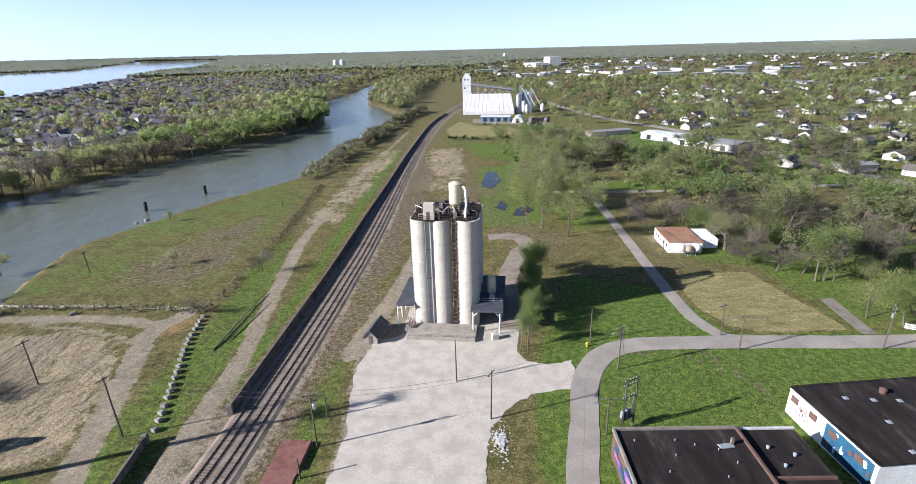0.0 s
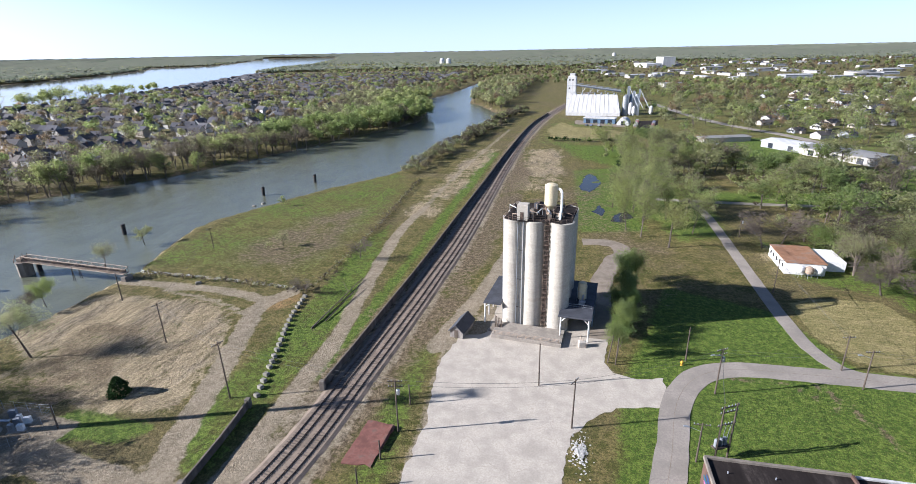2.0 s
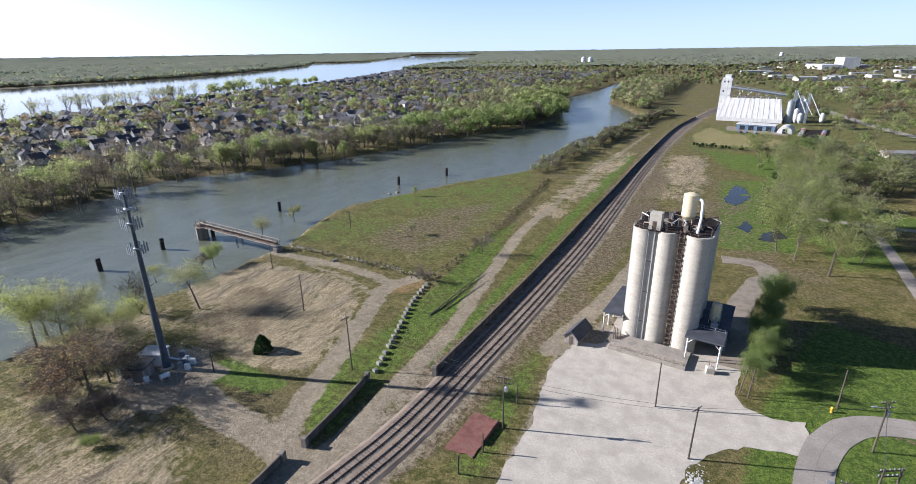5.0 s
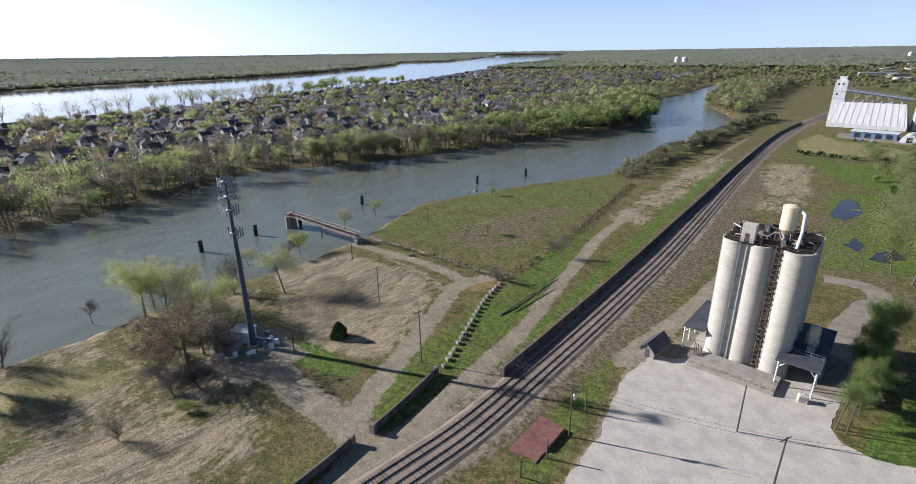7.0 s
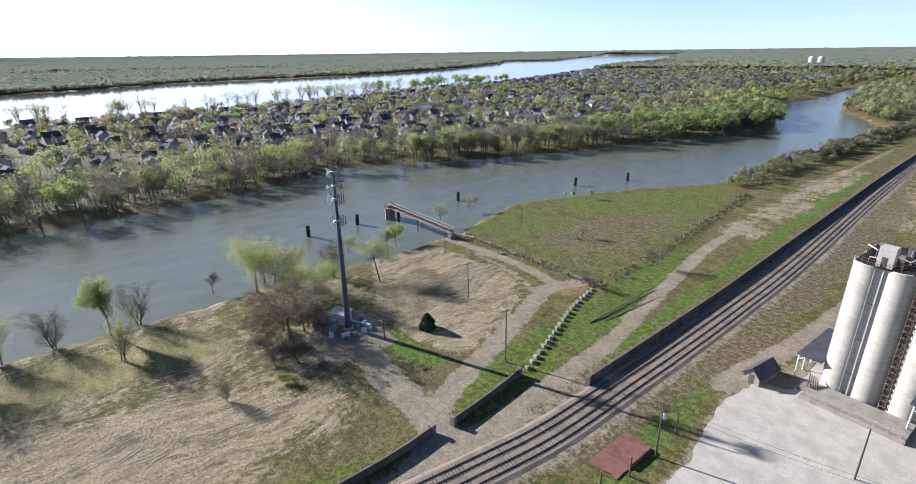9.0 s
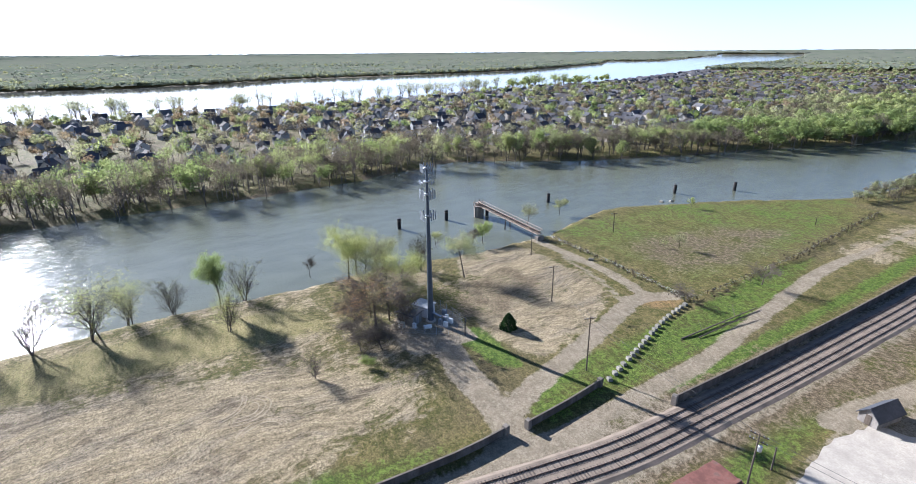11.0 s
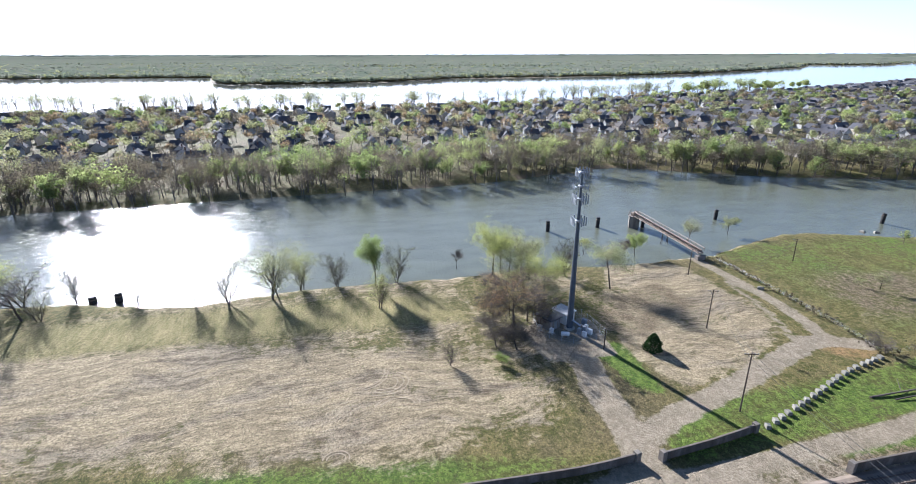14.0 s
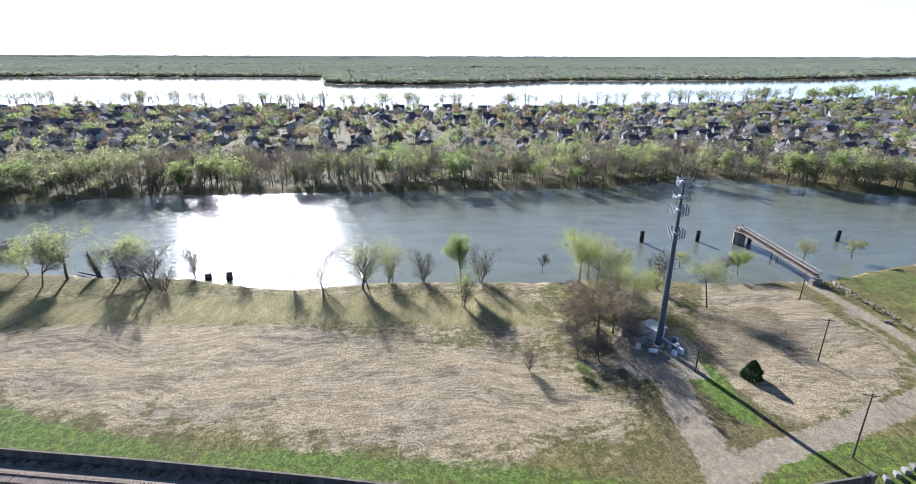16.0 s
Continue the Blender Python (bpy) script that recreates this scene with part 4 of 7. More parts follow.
    for u in (6.9, 8.9, 10.9, 12.8):
        part("rail_post", Shape().bar((u, -0.6, 5.8), (u, -0.6, 6.75), 0.05), STEEL, s)
    can2 = part("canopy_roof", Shape().box(-9.4, 4.8, 5.2, 4.2, 15.4, 0.3, cut=0.06), SHEET, s, "dark sheet metal canopy roof")
    for v in (-2.4, 1.5, 5.5, 9.5):
        part("post", Shape().bar((-11.2, v, 0), (-11.2, v, 5.2), 0.2).bar((-11.2, v, 4), (-10, v, 5.2), 0.12), WHITE, can2)
    for i in range(3):
        part("ladder_post", Shape().bar((11.4 + i * 0.5, -6.5 - i * 0.4, 0), (11.2 + i * 0.5, -6.2 - i * 0.4, 2.4 - i * 0.6), 0.12), TAN, s)
    part("hopper", Shape().box(11.6, -6.8, 0.05, 1.5, 1.2, 1.4, 20, cut=0.2), CONCRETE, s)
    return s


silo()


def gabled_shed(name, x, y, w, d, h, rise, turn, wall_mat, roof_mat, label, category="shed"):
    s = thing(name, label, category, m=pose(x, y, 0, 0, 0, turn))
    part("wall", Shape().ends(0, 0, h, w, d, rise), wall_mat, s)
    part("roof", Shape().gable(0, 0, h, w, d, rise, over=0.35), roof_mat, s)
    part("door", Shape().box(0, -d / 2 - 0.03, 0.05, 0.9, 0.06, 1.9), WOOD, s)
    return s


GREYWOOD = plain("grey_boards", (0.24, 0.215, 0.19), 0.9, big=1.2, fine=6, amount=0.35, stretch=(1, 1, 0.15))
gabled_shed("shed", -19.8, 99.7, 3.1, 6.6, 1.9, 1.5, -12, GREYWOOD, SHEET, "small grey board shed with a dark gable roof")

slab = thing("floor_slab", "faded red remains of a floor slab in the weeds", "slab", m=pose(-28.2, 62, 0, 0, 0, -4))
part("slab", Shape().prism(ragged([(-2.6, -5), (2.4, -4.8), (2.6, 4.8), (-2.4, 5)], 1.0, 0.12, 3), -0.1, 0.22), RED_SLAB, slab)
part("raised_edge", Shape().box(2.3, 1.5, 0.2, 0.5, 6.0, 0.5, cut=0.06), RED_SLAB, slab)

RUBBLE = plain("white_broken_lime", (0.50, 0.48, 0.44), 0.95, big=1.5, fine=7, amount=0.2, island=0.15, relief=0.05)
rub = Shape()
for i in range(300):
    a, q = rng.uniform(0, 6.28), abs(rng.normal(0, 1))
    x, y = 5.6 + 0.9 * q * math.cos(a) + rng.normal(0, 0.4), 66.0 + 2.6 * q * math.sin(a)
    sz = rng.uniform(0.08, 0.3)
    rub.box(x, y, -0.05, sz, sz * rng.uniform(0.6, 1.2), sz * rng.uniform(0.3, 0.7) + 0.2 * max(0, 1.2 - q), rng.uniform(0, 90), cut=sz * 0.12)
tagged(new("rubble", rub.mesh("rubble", RUBBLE)), "heap of broken white stone beside the yard", "rubble", kind="stuff")


# ---- mobile phone mast and its compound ----
PANEL_GREY = plain("grey_plastic_panel", (0.24, 0.255, 0.275), 0.6, big=1, fine=5, amount=0.1, relief=0)


def mast(x, y, h):
    s = thing("phone_mast", "tall grey steel monopole mast with antenna rings", "mast", m=pose(x, y, 0))
    part("pole", Shape().lathe(0, 0, [(0.72, 0), (0.6, h * 0.33), (0.56, h * 0.33), (0.43, h * 0.66), (0.38, h * 0.66), (0.22, h)], 12), DARK_STEEL, s)
    part("base_plate", Shape().lathe(0, 0, [(1.3, -0.2), (1.3, 0.25), (1.0, 0.3)], 12), CONCRETE, s)
    r = np.random.default_rng(3)
    for z, rad, n, ph in ((h - 0.6, 0.95, 9, 1.8), (h - 3.6, 1.4, 6, 0.9), (h - 6.4, 1.1, 12, 2.1), (h - 11.3, 1.1, 12, 1.9)):
        ring = part("antenna_ring", Shape().lathe(0, 0, [(0.6, z - 0.2), (0.7, z - 0.1), (0.7, z + 0.1), (0.6, z + 0.2)], 12), STEEL, s)
        for k in range(3):
            a = 2 * math.pi * k / 3 + 0.4
            part("arm", Shape().bar((0.4 * math.cos(a), 0.4 * math.sin(a), z), (rad * math.cos(a), rad * math.sin(a), z), 0.09)
                 .bar((rad * math.cos(a) - 1.1 * math.sin(a), rad * math.sin(a) + 1.1 * math.cos(a), z), (rad * math.cos(a) + 1.1 * math.sin(a), rad * math.sin(a) - 1.1 * math.cos(a), z), 0.08), STEEL, ring)
            for j in range(n // 3):
                o = (j - (n // 3 - 1) / 2) * 0.72
                cx, cy = (rad + 0.18) * math.cos(a) - o * math.sin(a), (rad + 0.18) * math.sin(a) + o * math.cos(a)
                part("antenna", Shape().box(cx, cy, z - ph / 2, 0.14, 0.26, ph, math.degrees(a), cut=0.03), PANEL_GREY, ring)
    part("cable_run", Shape().bar((0.62, 0, 0.3), (0.4, 0, h - 8), 0.12), DARK_STEEL, s)
    part("cable_bridge", Shape().box(1.8, 0.5, 2.3, 3.4, 0.5, 0.15, 10).bar((3.4, 0.8, 0), (3.4, 0.8, 2.3), 0.1), STEEL, s)


mast(-93.3, 53.2, 37.6)
SLATE = plain("pale_worn_roof", (0.5, 0.49, 0.47), 0.8, big=0.8, fine=4, amount=0.3)
for x, y, w, d, h, roof in ((-97.2, 53.5, 4.2, 3.2, 2.7, SLATE), (-95.6, 48.8, 4.4, 3.4, 2.7, SHEET)):
    s = thing("equipment_shelter", "small equipment shelter with a low roof beside the mast", "shelter", m=pose(x, y, 0, 0, 0, 24))
    part("wall", Shape().box(0, 0, 0, w, d, h), GREYWOOD if roof is SHEET else WHITE, s)
    part("roof", Shape().box(0, 0, h, w + 0.7, d + 0.7, 0.22, cut=0.08), roof, s)
    part("door", Shape().box(w / 2 + 0.02, 0, 0.1, 0.06, 0.9, 2.0), STEEL, s)
for i, (x, y) in enumerate(((-91.6, 56.6), (-90.6, 55.5), (-89.6, 56.4), (-90.2, 54.0), (-88.9, 54.6), (-93.6, 57.2), (-92.4, 48.2), (-94.0, 46.0))):
    s = thing("equipment_cabinet", "white metal equipment cabinet on the gravel compound", "cabinet", "cabinets at the mast", pose(x, y, 0, 0, 0, 24))
    part("body", Shape().box(0, 0, 0.12, 0.75 + 0.2 * (i % 3), 0.65, 1.15 + 0.3 * (i % 2), cut=0.04), (WHITE, PANEL_GREY, WHITE, STEEL)[i % 4], s)
    part("plinth", Shape().box(0, 0, 0, 1.4, 1.2, 0.12), CONCRETE, s)
s = thing("gas_tank", "small white horizontal gas tank", "tank", m=pose(-90, 50.4, 0, 0, 0, 70))
part("tank", Shape().tube((-0.9, 0, 0.8), (0.9, 0, 0.8), 0.48, n=16), WHITE, s)
for u in (-0.6, 0.6):
    part("saddle", Shape().box(u, 0, 0, 0.25, 0.7, 0.4), CONCRETE, s)
s = thing("mesh_fence", "wire mesh fence round the mast compound", "fence")
ring = [(-100, 47), (-97.5, 58.5), (-87, 59), (-85.2, 53), (-92, 44.6)]
for a, b in zip(ring, ring[1:] + ring[:1]):
    n = int(math.dist(a, b) / 2.4)
    for i in range(n):
        x, y = a[0] + (b[0] - a[0]) * i / n, a[1] + (b[1] - a[1]) * i / n
        part("post", Shape().bar((x, y, 0), (x, y, 2.1), 0.05), STEEL, s)
    for z in (0.3, 0.9, 1.5, 2.05):
        part("wire", Shape().bar((*a, z), (*b, z), 0.018), STEEL, s)


# ---- old conveyor pier, mooring piles ----
pier = thing("conveyor_pier", "rusty tan truss conveyor bridge reaching into the water", "pier")
x0, x1, y = -120.5, -156.5, 112.2
za, zb = 2.0, 3.3
n = 18


def on(k, side, up_):
    t = k / n
    return (x0 + (x1 - x0) * t, y + 1.0 * t + side, za + (zb - za) * t + up_)


for side in (-1.0, 1.0):
    for up_ in (0, 1.7):
        part("chord", Shape().bar(on(0, side, up_), on(n, side, up_), 0.17), TAN, pier)
    for k in range(n + 1):
        part("strut", Shape().bar(on(k, side, 0), on(k, side, 1.7), 0.1), TAN, pier)
        if k < n:
            part("brace", Shape().bar(on(k, side, 0 if k % 2 else 1.7), on(k + 1, side, 1.7 if k % 2 else 0), 0.13), TAN, pier)
for k in range(n):
    part("cross_beam", Shape().bar(on(k, -1, 0), on(k, 1, 0), 0.12), RUST, pier)
    part("top_brace", Shape().bar(on(k, -1, 1.7), on(k + 1, 1, 1.7), 0.08), RUST, pier)
part("deck", Shape().add([on(0, -0.8, 0.1), on(0, 0.8, 0.1), on(n, 0.8, 0.1), on(n, -0.8, 0.1), on(0, -0.8, 0.02), on(0, 0.8, 0.02), on(n, 0.8, 0.02), on(n, -0.8, 0.02)],
                         [(0, 1, 2, 3), (7, 6, 5, 4), (0, 4, 5, 1), (1, 5, 6, 2), (2, 6, 7, 3), (3, 7, 4, 0)]), TAN, pier, "worn conveyor deck")
part("conveyor_belt_cover", Shape().tube(on(0, 0, 0.9), on(n, 0, 0.9), 0.36, n=10), RUST, pier)
part("caisson", Shape().lathe(-157.5, 113.2, [(2.0, -3.5), (2.0, 2.6), (2.15, 2.7), (2.15, 3.1)], 8), DARK_CONC, pier, "dark riveted caisson")
for u, v in ((-1.6, -1.6), (1.6, -1.6), (-1.6, 1.6), (1.6, 1.6)):
    part("head_frame", Shape().bar((-157.5 + u, 113.2 + v, 3), (-157.5 + u * 0.6, 113.2 + v * 0.6, 5.4), 0.14).bar((-157.5 + u, 113.2 + v, 4.2), (-157.5 - u, 113.2 + v, 4.4), 0.1), RUST, pier)
part("head_drum", Shape().box(-157.5, 113.2, 3.1, 1.8, 2.2, 1.4, 12, cut=0.2), TAN, pier)
for k in (9,):
    for side in (-1.1, 1.1):
        q = on(k, side, 0)
        part("pier_leg", Shape().bar((q[0] - 0.6, q[1], -3.5), q, 0.16).bar((q[0] + 0.6, q[1], -3.5), q, 0.16).bar((q[0] - 0.4, q[1], 0), (q[0] + 0.4, q[1], 0), 0.12), RUST, pier)
part("abutment", Shape().box(-120.4, 112, -1.2, 1.5, 2.8, 2.6, cut=0.1), DARK_CONC, pier)
PILE = plain("black_tarred_pile", (0.03, 0.027, 0.025), 0.8, big=1, fine=5, amount=0.4)
for i, (x, y) in enumerate(((-162, 80), (-161, 100), (-156.5, 116.5), (-157, 150), (-135, 208), (-122, 235))):
    s = thing("mooring_pile", "black tarred mooring pile standing in the water", "pile", "mooring piles", pose(x, y, -3.5, rng.normal(0, 1.2), rng.normal(0, 1.2), 0))
    part("timber", Shape().lathe(0, 0, [(0.72, 0), (0.72, 5.9), (0.62, 6.1)], 10), PILE, s)
    part("band", Shape().lathe(0, 0, [(0.76, 5.0), (0.78, 5.05), (0.78, 5.3), (0.76, 5.35)], 10), RUST, s)

for x, y, h in ((-141.5, -60.3, 3.6), (-140.7, -54.0, 4.2)):
    s = thing("mooring_stump", "dark rotten mooring stump at the water's edge", "stump", "stumps at the bank", pose(x, y, -3.0, rng.normal(0, 2), rng.normal(0, 2), 20))
    part("stump", Shape().lathe(0, 0, [(1.05, 0), (1.0, h * 0.5), (0.9, h - 0.3), (1.0, h - 0.1), (0.7, h)], 9), PILE, s)
    part("band", Shape().lathe(0, 0, [(1.0, h * 0.72), (1.06, h * 0.73), (1.06, h * 0.8), (1.0, h * 0.81)], 9), RUST, s)
snag = thing("dead_tree", "dead leaning trunk wrapped in dark vines beside the water", "tree", m=pose(-143.5, -90.9, -1.2))
bend = [Vector((0, 0, 0)), Vector((-0.6, -1.0, 2.4)), Vector((-0.9, -2.2, 5.2)), Vector((-1.2, -2.9, 8.6))]
body = Shape()
for k, (p, q) in enumerate(zip(bend, bend[1:])):
    body.tube(p, q, 0.55 - 0.14 * k, 0.41 - 0.14 * k, 8)
part("trunk", body, BARK, snag)
vine = Shape()
for k in range(260):
    t = rng.uniform(0, 2.6)
    p = bend[int(t)].lerp(bend[int(t) + 1], t % 1) + Vector(rng.normal(0, 0.45 - 0.08 * t, 3))
    vine.add([p, p + Vector(rng.normal(0, 0.22, 3)), p + Vector(rng.normal(0, 0.22, 3))], [(0, 1, 2)])
part("vine", vine, PILE, snag, "dark tangled vines")
part("fallen_limb", Shape().tube((-1.5, -1.5, 0.4), (-5.6, -9.5, 0.2), 0.3, 0.16, 7), BARK, snag)
# dead boughs lying on the grass
bough = thing("fallen_bough", "dark dead bough lying on the grass", "branch")
for p, q, w in (((-54.7, 94.9, 0.15), (-52.8, 122.7, 0.5), 0.2), ((-52.9, 98.7, 0.15), (-51.5, 117.0, 0.9), 0.15), ((-53.8, 108, 0.3), (-50.2, 113, 1.3), 0.1), ((-53.4, 114, 0.4), (-56.5, 118, 1.1), 0.09), ((-54.2, 102, 0.2), (-57.0, 104.5, 0.9), 0.08)):
    part("limb", Shape().tube(p, q, w, w * 0.5, 6), BARK, bough)

# ---- stone blocks along the meadow ----
BLOCK = plain("pale_stone_block", (0.23, 0.215, 0.175), 0.95, big=1.2, fine=5, amount=0.25, rnd=0.15, relief=0.04)
bme = Shape().box(0, 0, -0.2, 1.05, 0.85, 0.9, cut=0.1).mesh("boundary_stone", BLOCK)
brow = spline([(-64, 110), (-61.8, 98), (-57.8, 85), (-53.4, 70)], 0.5)
for i in range(20):
    p = brow[int(i * (len(brow) - 1) / 19)]
    b = tagged(new("boundary_stone", bme), "pale square concrete block in a row on the grass", "stone block", "row of blocks on the grass")
    b.matrix_basis = pose(p[0], p[1], 0, rng.normal(0, 2), rng.normal(0, 2), -20 + rng.normal(0, 8))


# ---- poles ----
def pole(x, y, h, arms=1, lamp=False, drum=False, turn=20.0, lean=(0, 0), slim=0.15):
    s = thing("utility_pole", "weathered wooden utility pole" + (" with a street lamp" if lamp else " with a transformer" if drum else " with a crossarm" if arms else " standing bare"),
              "utility pole", "utility poles", pose(x, y, 0, lean[0], lean[1], turn))
    part("pole", Shape().tube((0, 0, -0.3), (0, 0, h), slim, slim * 0.68, 10), WOOD, s)
    for k in range(arms):
        z = h - 0.5 - k * 1.0
        arm = part("crossarm", Shape().box(0, 0.12, z, 2.4, 0.1, 0.13).bar((0.7, 0.1, z), (0, 0.1, z - 0.6), 0.04).bar((-0.7, 0.1, z), (0, 0.1, z - 0.6), 0.04), WOOD, s)
        for u in (-1.1, -0.6, 0.6, 1.1):
            part("insulator", Shape().lathe(u, 0.12, [(0.05, z + 0.12), (0.08, z + 0.2), (0.04, z + 0.32)], 8), PANEL_GREY, arm)
    if lamp:
        la = part("lamp_arm", Shape().bar((0, 0, h - 1.6), (-1.9, 0, h - 0.9), 0.05), STEEL, s)
        part("lamp_head", Shape().box(-2.2, 0, h - 0.98, 0.8, 0.3, 0.16, cut=0.05), STEEL, la)
    if drum:
        part("transformer", Shape().lathe(0.42, 0, [(0.26, h - 2.9), (0.3, h - 2.8), (0.3, h - 2.0), (0.2, h - 1.9)], 12), STEEL, s)


for row in ((-24.3, 65.5, 10.5, 2, False, True, 10), (-25.2, 59, 3.8, 0, False, False, 0), (4.4, 71.3, 9.8, 1, False, False, 60), (-1.6, 82.2, 9.3, 0, False, False, 0),
            (30.4, 85.1, 9.8, 2, True, True, 30), (23.1, 67, 7.4, 1, True, False, 0), (56.4, 96.9, 7.7, 1, False, False, 10), (57.4, 91, 8.2, 1, True, False, 10),
            (86.7, 90.3, 10.1, 2, False, True, 60), (60.5, 174.5, 7.7, 1, False, True, 0), (27.4, 95.3, 7.9, 0, False, False, 0), (-84.5, 84, 9.9, 1, False, False, 70),
            (-58.2, 68.7, 12, 1, False, False, 70), (-111.5, 138.8, 7.3, 1, False, False, 70), (56, 131.3, 9.6, 1, False, False, 0), (-111.3, 100.4, 8.1, 0, False, False, 0),
            (-24.3, 72.7, 4.3, 0, False, False, 0), (-83, 56.1, 5.2, 0, False, False, 0), (-26.8, 53.3, 3.6, 0, False, False, 0), (150, 250, 9, 1, False, False, 0), (-75, 205, 3.0, 0, False, False, 0),
            (172, 262, 9, 1, False, False, 0), (198, 222, 9, 1, False, False, 0), (118, 220, 9, 1, False, False, 0)):
    pole(*row, lean=(rng.normal(0, 0.7), rng.normal(0, 0.7)))
for x, y, lean in ((11.8, 92.1, (0, 7)), (13.3, 91.6, (0, 2))):
    pole(x, y, 6.3, 0, lean=lean, slim=0.13)

WIRE = plain("cable", (0.06, 0.06, 0.06), 0.6, big=1, fine=5, amount=0.1, relief=0)


def cable(a, b, sag, w=0.02):
    c = Shape()
    pts = [Vector(a).lerp(Vector(b), i / 10) - Vector((0, 0, sag * 4 * (i / 10) * (1 - i / 10))) for i in range(11)]
    side = (pts[-1] - pts[0]).cross(Vector((0, 0, 1))).normalized() * w
    ring = [q for p in pts for q in (p - side, p + side, p + Vector((0, 0, 1.7 * w)))]
    c.add(ring, [(3 * i + j, 3 * i + (j + 1) % 3, 3 * i + 3 + (j + 1) % 3, 3 * i + 3 + j) for i in range(10) for j in range(3)])
    tagged(new("overhead_wire", c.mesh("overhead_wire", WIRE)), "thin dark overhead wire slung between two poles", "wire", "overhead wires")


for a, b in (((-24.3, 65.5, 10), (-58.2, 68.7, 11.4)), ((-58.2, 68.7, 11.4), (-84.5, 84, 9.4)), ((-84.5, 84, 9.4), (-111.5, 138.8, 6.9)), ((-24.3, 65.5, 10), (4.4, 71.3, 9.3)),
             ((4.4, 71.3, 9.3), (30.4, 85.1, 9.2)), ((30.4, 85.1, 9.2), (57.4, 91, 7.6)), ((57.4, 91, 7.6), (86.7, 90.3, 9.5)), ((26.3, 68.6, 9.6), (30.4, 85.1, 9.2)), ((56.4, 96.9, 7.3), (56, 131.3, 9.1)), ((56, 131.3, 9.1), (60.5, 174.5, 7.2))):
    for o in (-0.6, 0.6):
        cable((a[0] + o * 0.3, a[1] + o, a[2]), (b[0] + o * 0.3, b[1] + o, b[2]), 0.7)

# switch frame beside the road
sw = thing("switch_frame", "wooden two-pole electrical frame with transformers", "electrical frame", m=pose(27.0, 68.4, 0, 0, 0, 28))
for u in (-1.2, 1.2):
    part("post", Shape().tube((u, 0, -0.3), (u, 0, 10.2), 0.16, 0.11, 10), WOOD, sw)
for z in (9.6, 8.7, 6.4):
    arm = part("crossarm", Shape().box(0, 0.13, z, 3.4, 0.12, 0.16), WOOD, sw)
    for u in (-1.5, -0.9, -0.3, 0.3, 0.9, 1.5):
        part("insulator", Shape().lathe(u, 0.13, [(0.06, z + 0.15), (0.1, z + 0.25), (0.05, z + 0.42)], 8), PANEL_GREY, arm)
for u in (-0.9, -0.1, 0.7):
    part("transformer", Shape().lathe(u, 0.5, [(0.3, 2.2), (0.34, 2.3), (0.34, 3.4), (0.2, 3.55)], 12), PANEL_GREY, sw)
part("platform", Shape().box(0, 0.4, 2.0, 2.8, 1.1, 0.18), WOOD, sw)
for u in (-0.9, 0, 0.9):
    part("drop_lead", Shape().bar((u, 0.15, 6.4), (u, 0.4, 3.5), 0.05), PANEL_GREY, sw)


# ---- painted brick workshops ----
def mural(parent, pts, seed, cols):
    """Flat patches of wall paint on a wall from a to b, between two heights."""
    (ax, ay), (bx, by), z0, z1 = pts
    r = np.random.default_rng(seed)
    L = math.dist((ax, ay), (bx, by))
    ux, uy = (bx - ax) / L, (by - ay) / L
    nx, ny = uy, -ux
    for k in range(26):
        w, h = r.uniform(0.12, 0.3) * L * 0.5, r.uniform(0.15, 0.5) * (z1 - z0)
        cu, cz = r.uniform(w / 2, L - w / 2), r.uniform(z0 + h / 2, z1 - h / 2)
        m = 9
        poly = [(cu + w / 2 * math.cos(t) * r.uniform(0.6, 1), cz + h / 2 * math.sin(t) * r.uniform(0.6, 1)) for t in (2 * math.pi * i / m for i in range(m))]
        off = 0.02 + 0.003 * k
        part("paint_patch", Shape().add([(ax + ux * u + nx * off, ay + uy * u + ny * off, z) for u, z in poly], [tuple(range(m))]), cols[k % len(cols)], parent)


PAINTS = [plain("wall_paint_" + n, c, 0.7, big=1.5, fine=4, amount=0.3, relief=0) for n, c in
          (("turquoise", (0.02, 0.085, 0.14)), ("blue", (0.02, 0.055, 0.15)), ("pale", (0.62, 0.6, 0.55)), ("brown", (0.12, 0.07, 0.05)), ("pink", (0.35, 0.12, 0.25)), ("violet", (0.16, 0.09, 0.28)), ("orange", (0.5, 0.2, 0.07)))]


def flat_building(name, x0, y0, x1, y1, h, turn, wall_mat, label, pivot):
    s = thing(name, label, "building", m=Matrix.Translation((*pivot, 0)) @ pose(0, 0, 0, 0, 0, turn) @ Matrix.Translation((-pivot[0], -pivot[1], 0)))
    part("wall", Shape().box((x0 + x1) / 2, (y0 + y1) / 2, 0, x1 - x0, y1 - y0, h - 0.02), wall_mat, s)
    part("roof", Shape().box((x0 + x1) / 2, (y0 + y1) / 2, h, x1 - x0 - 0.5, y1 - y0 - 0.5, 0.06), TAR, s, "black tar roof with worn patches")
    return s


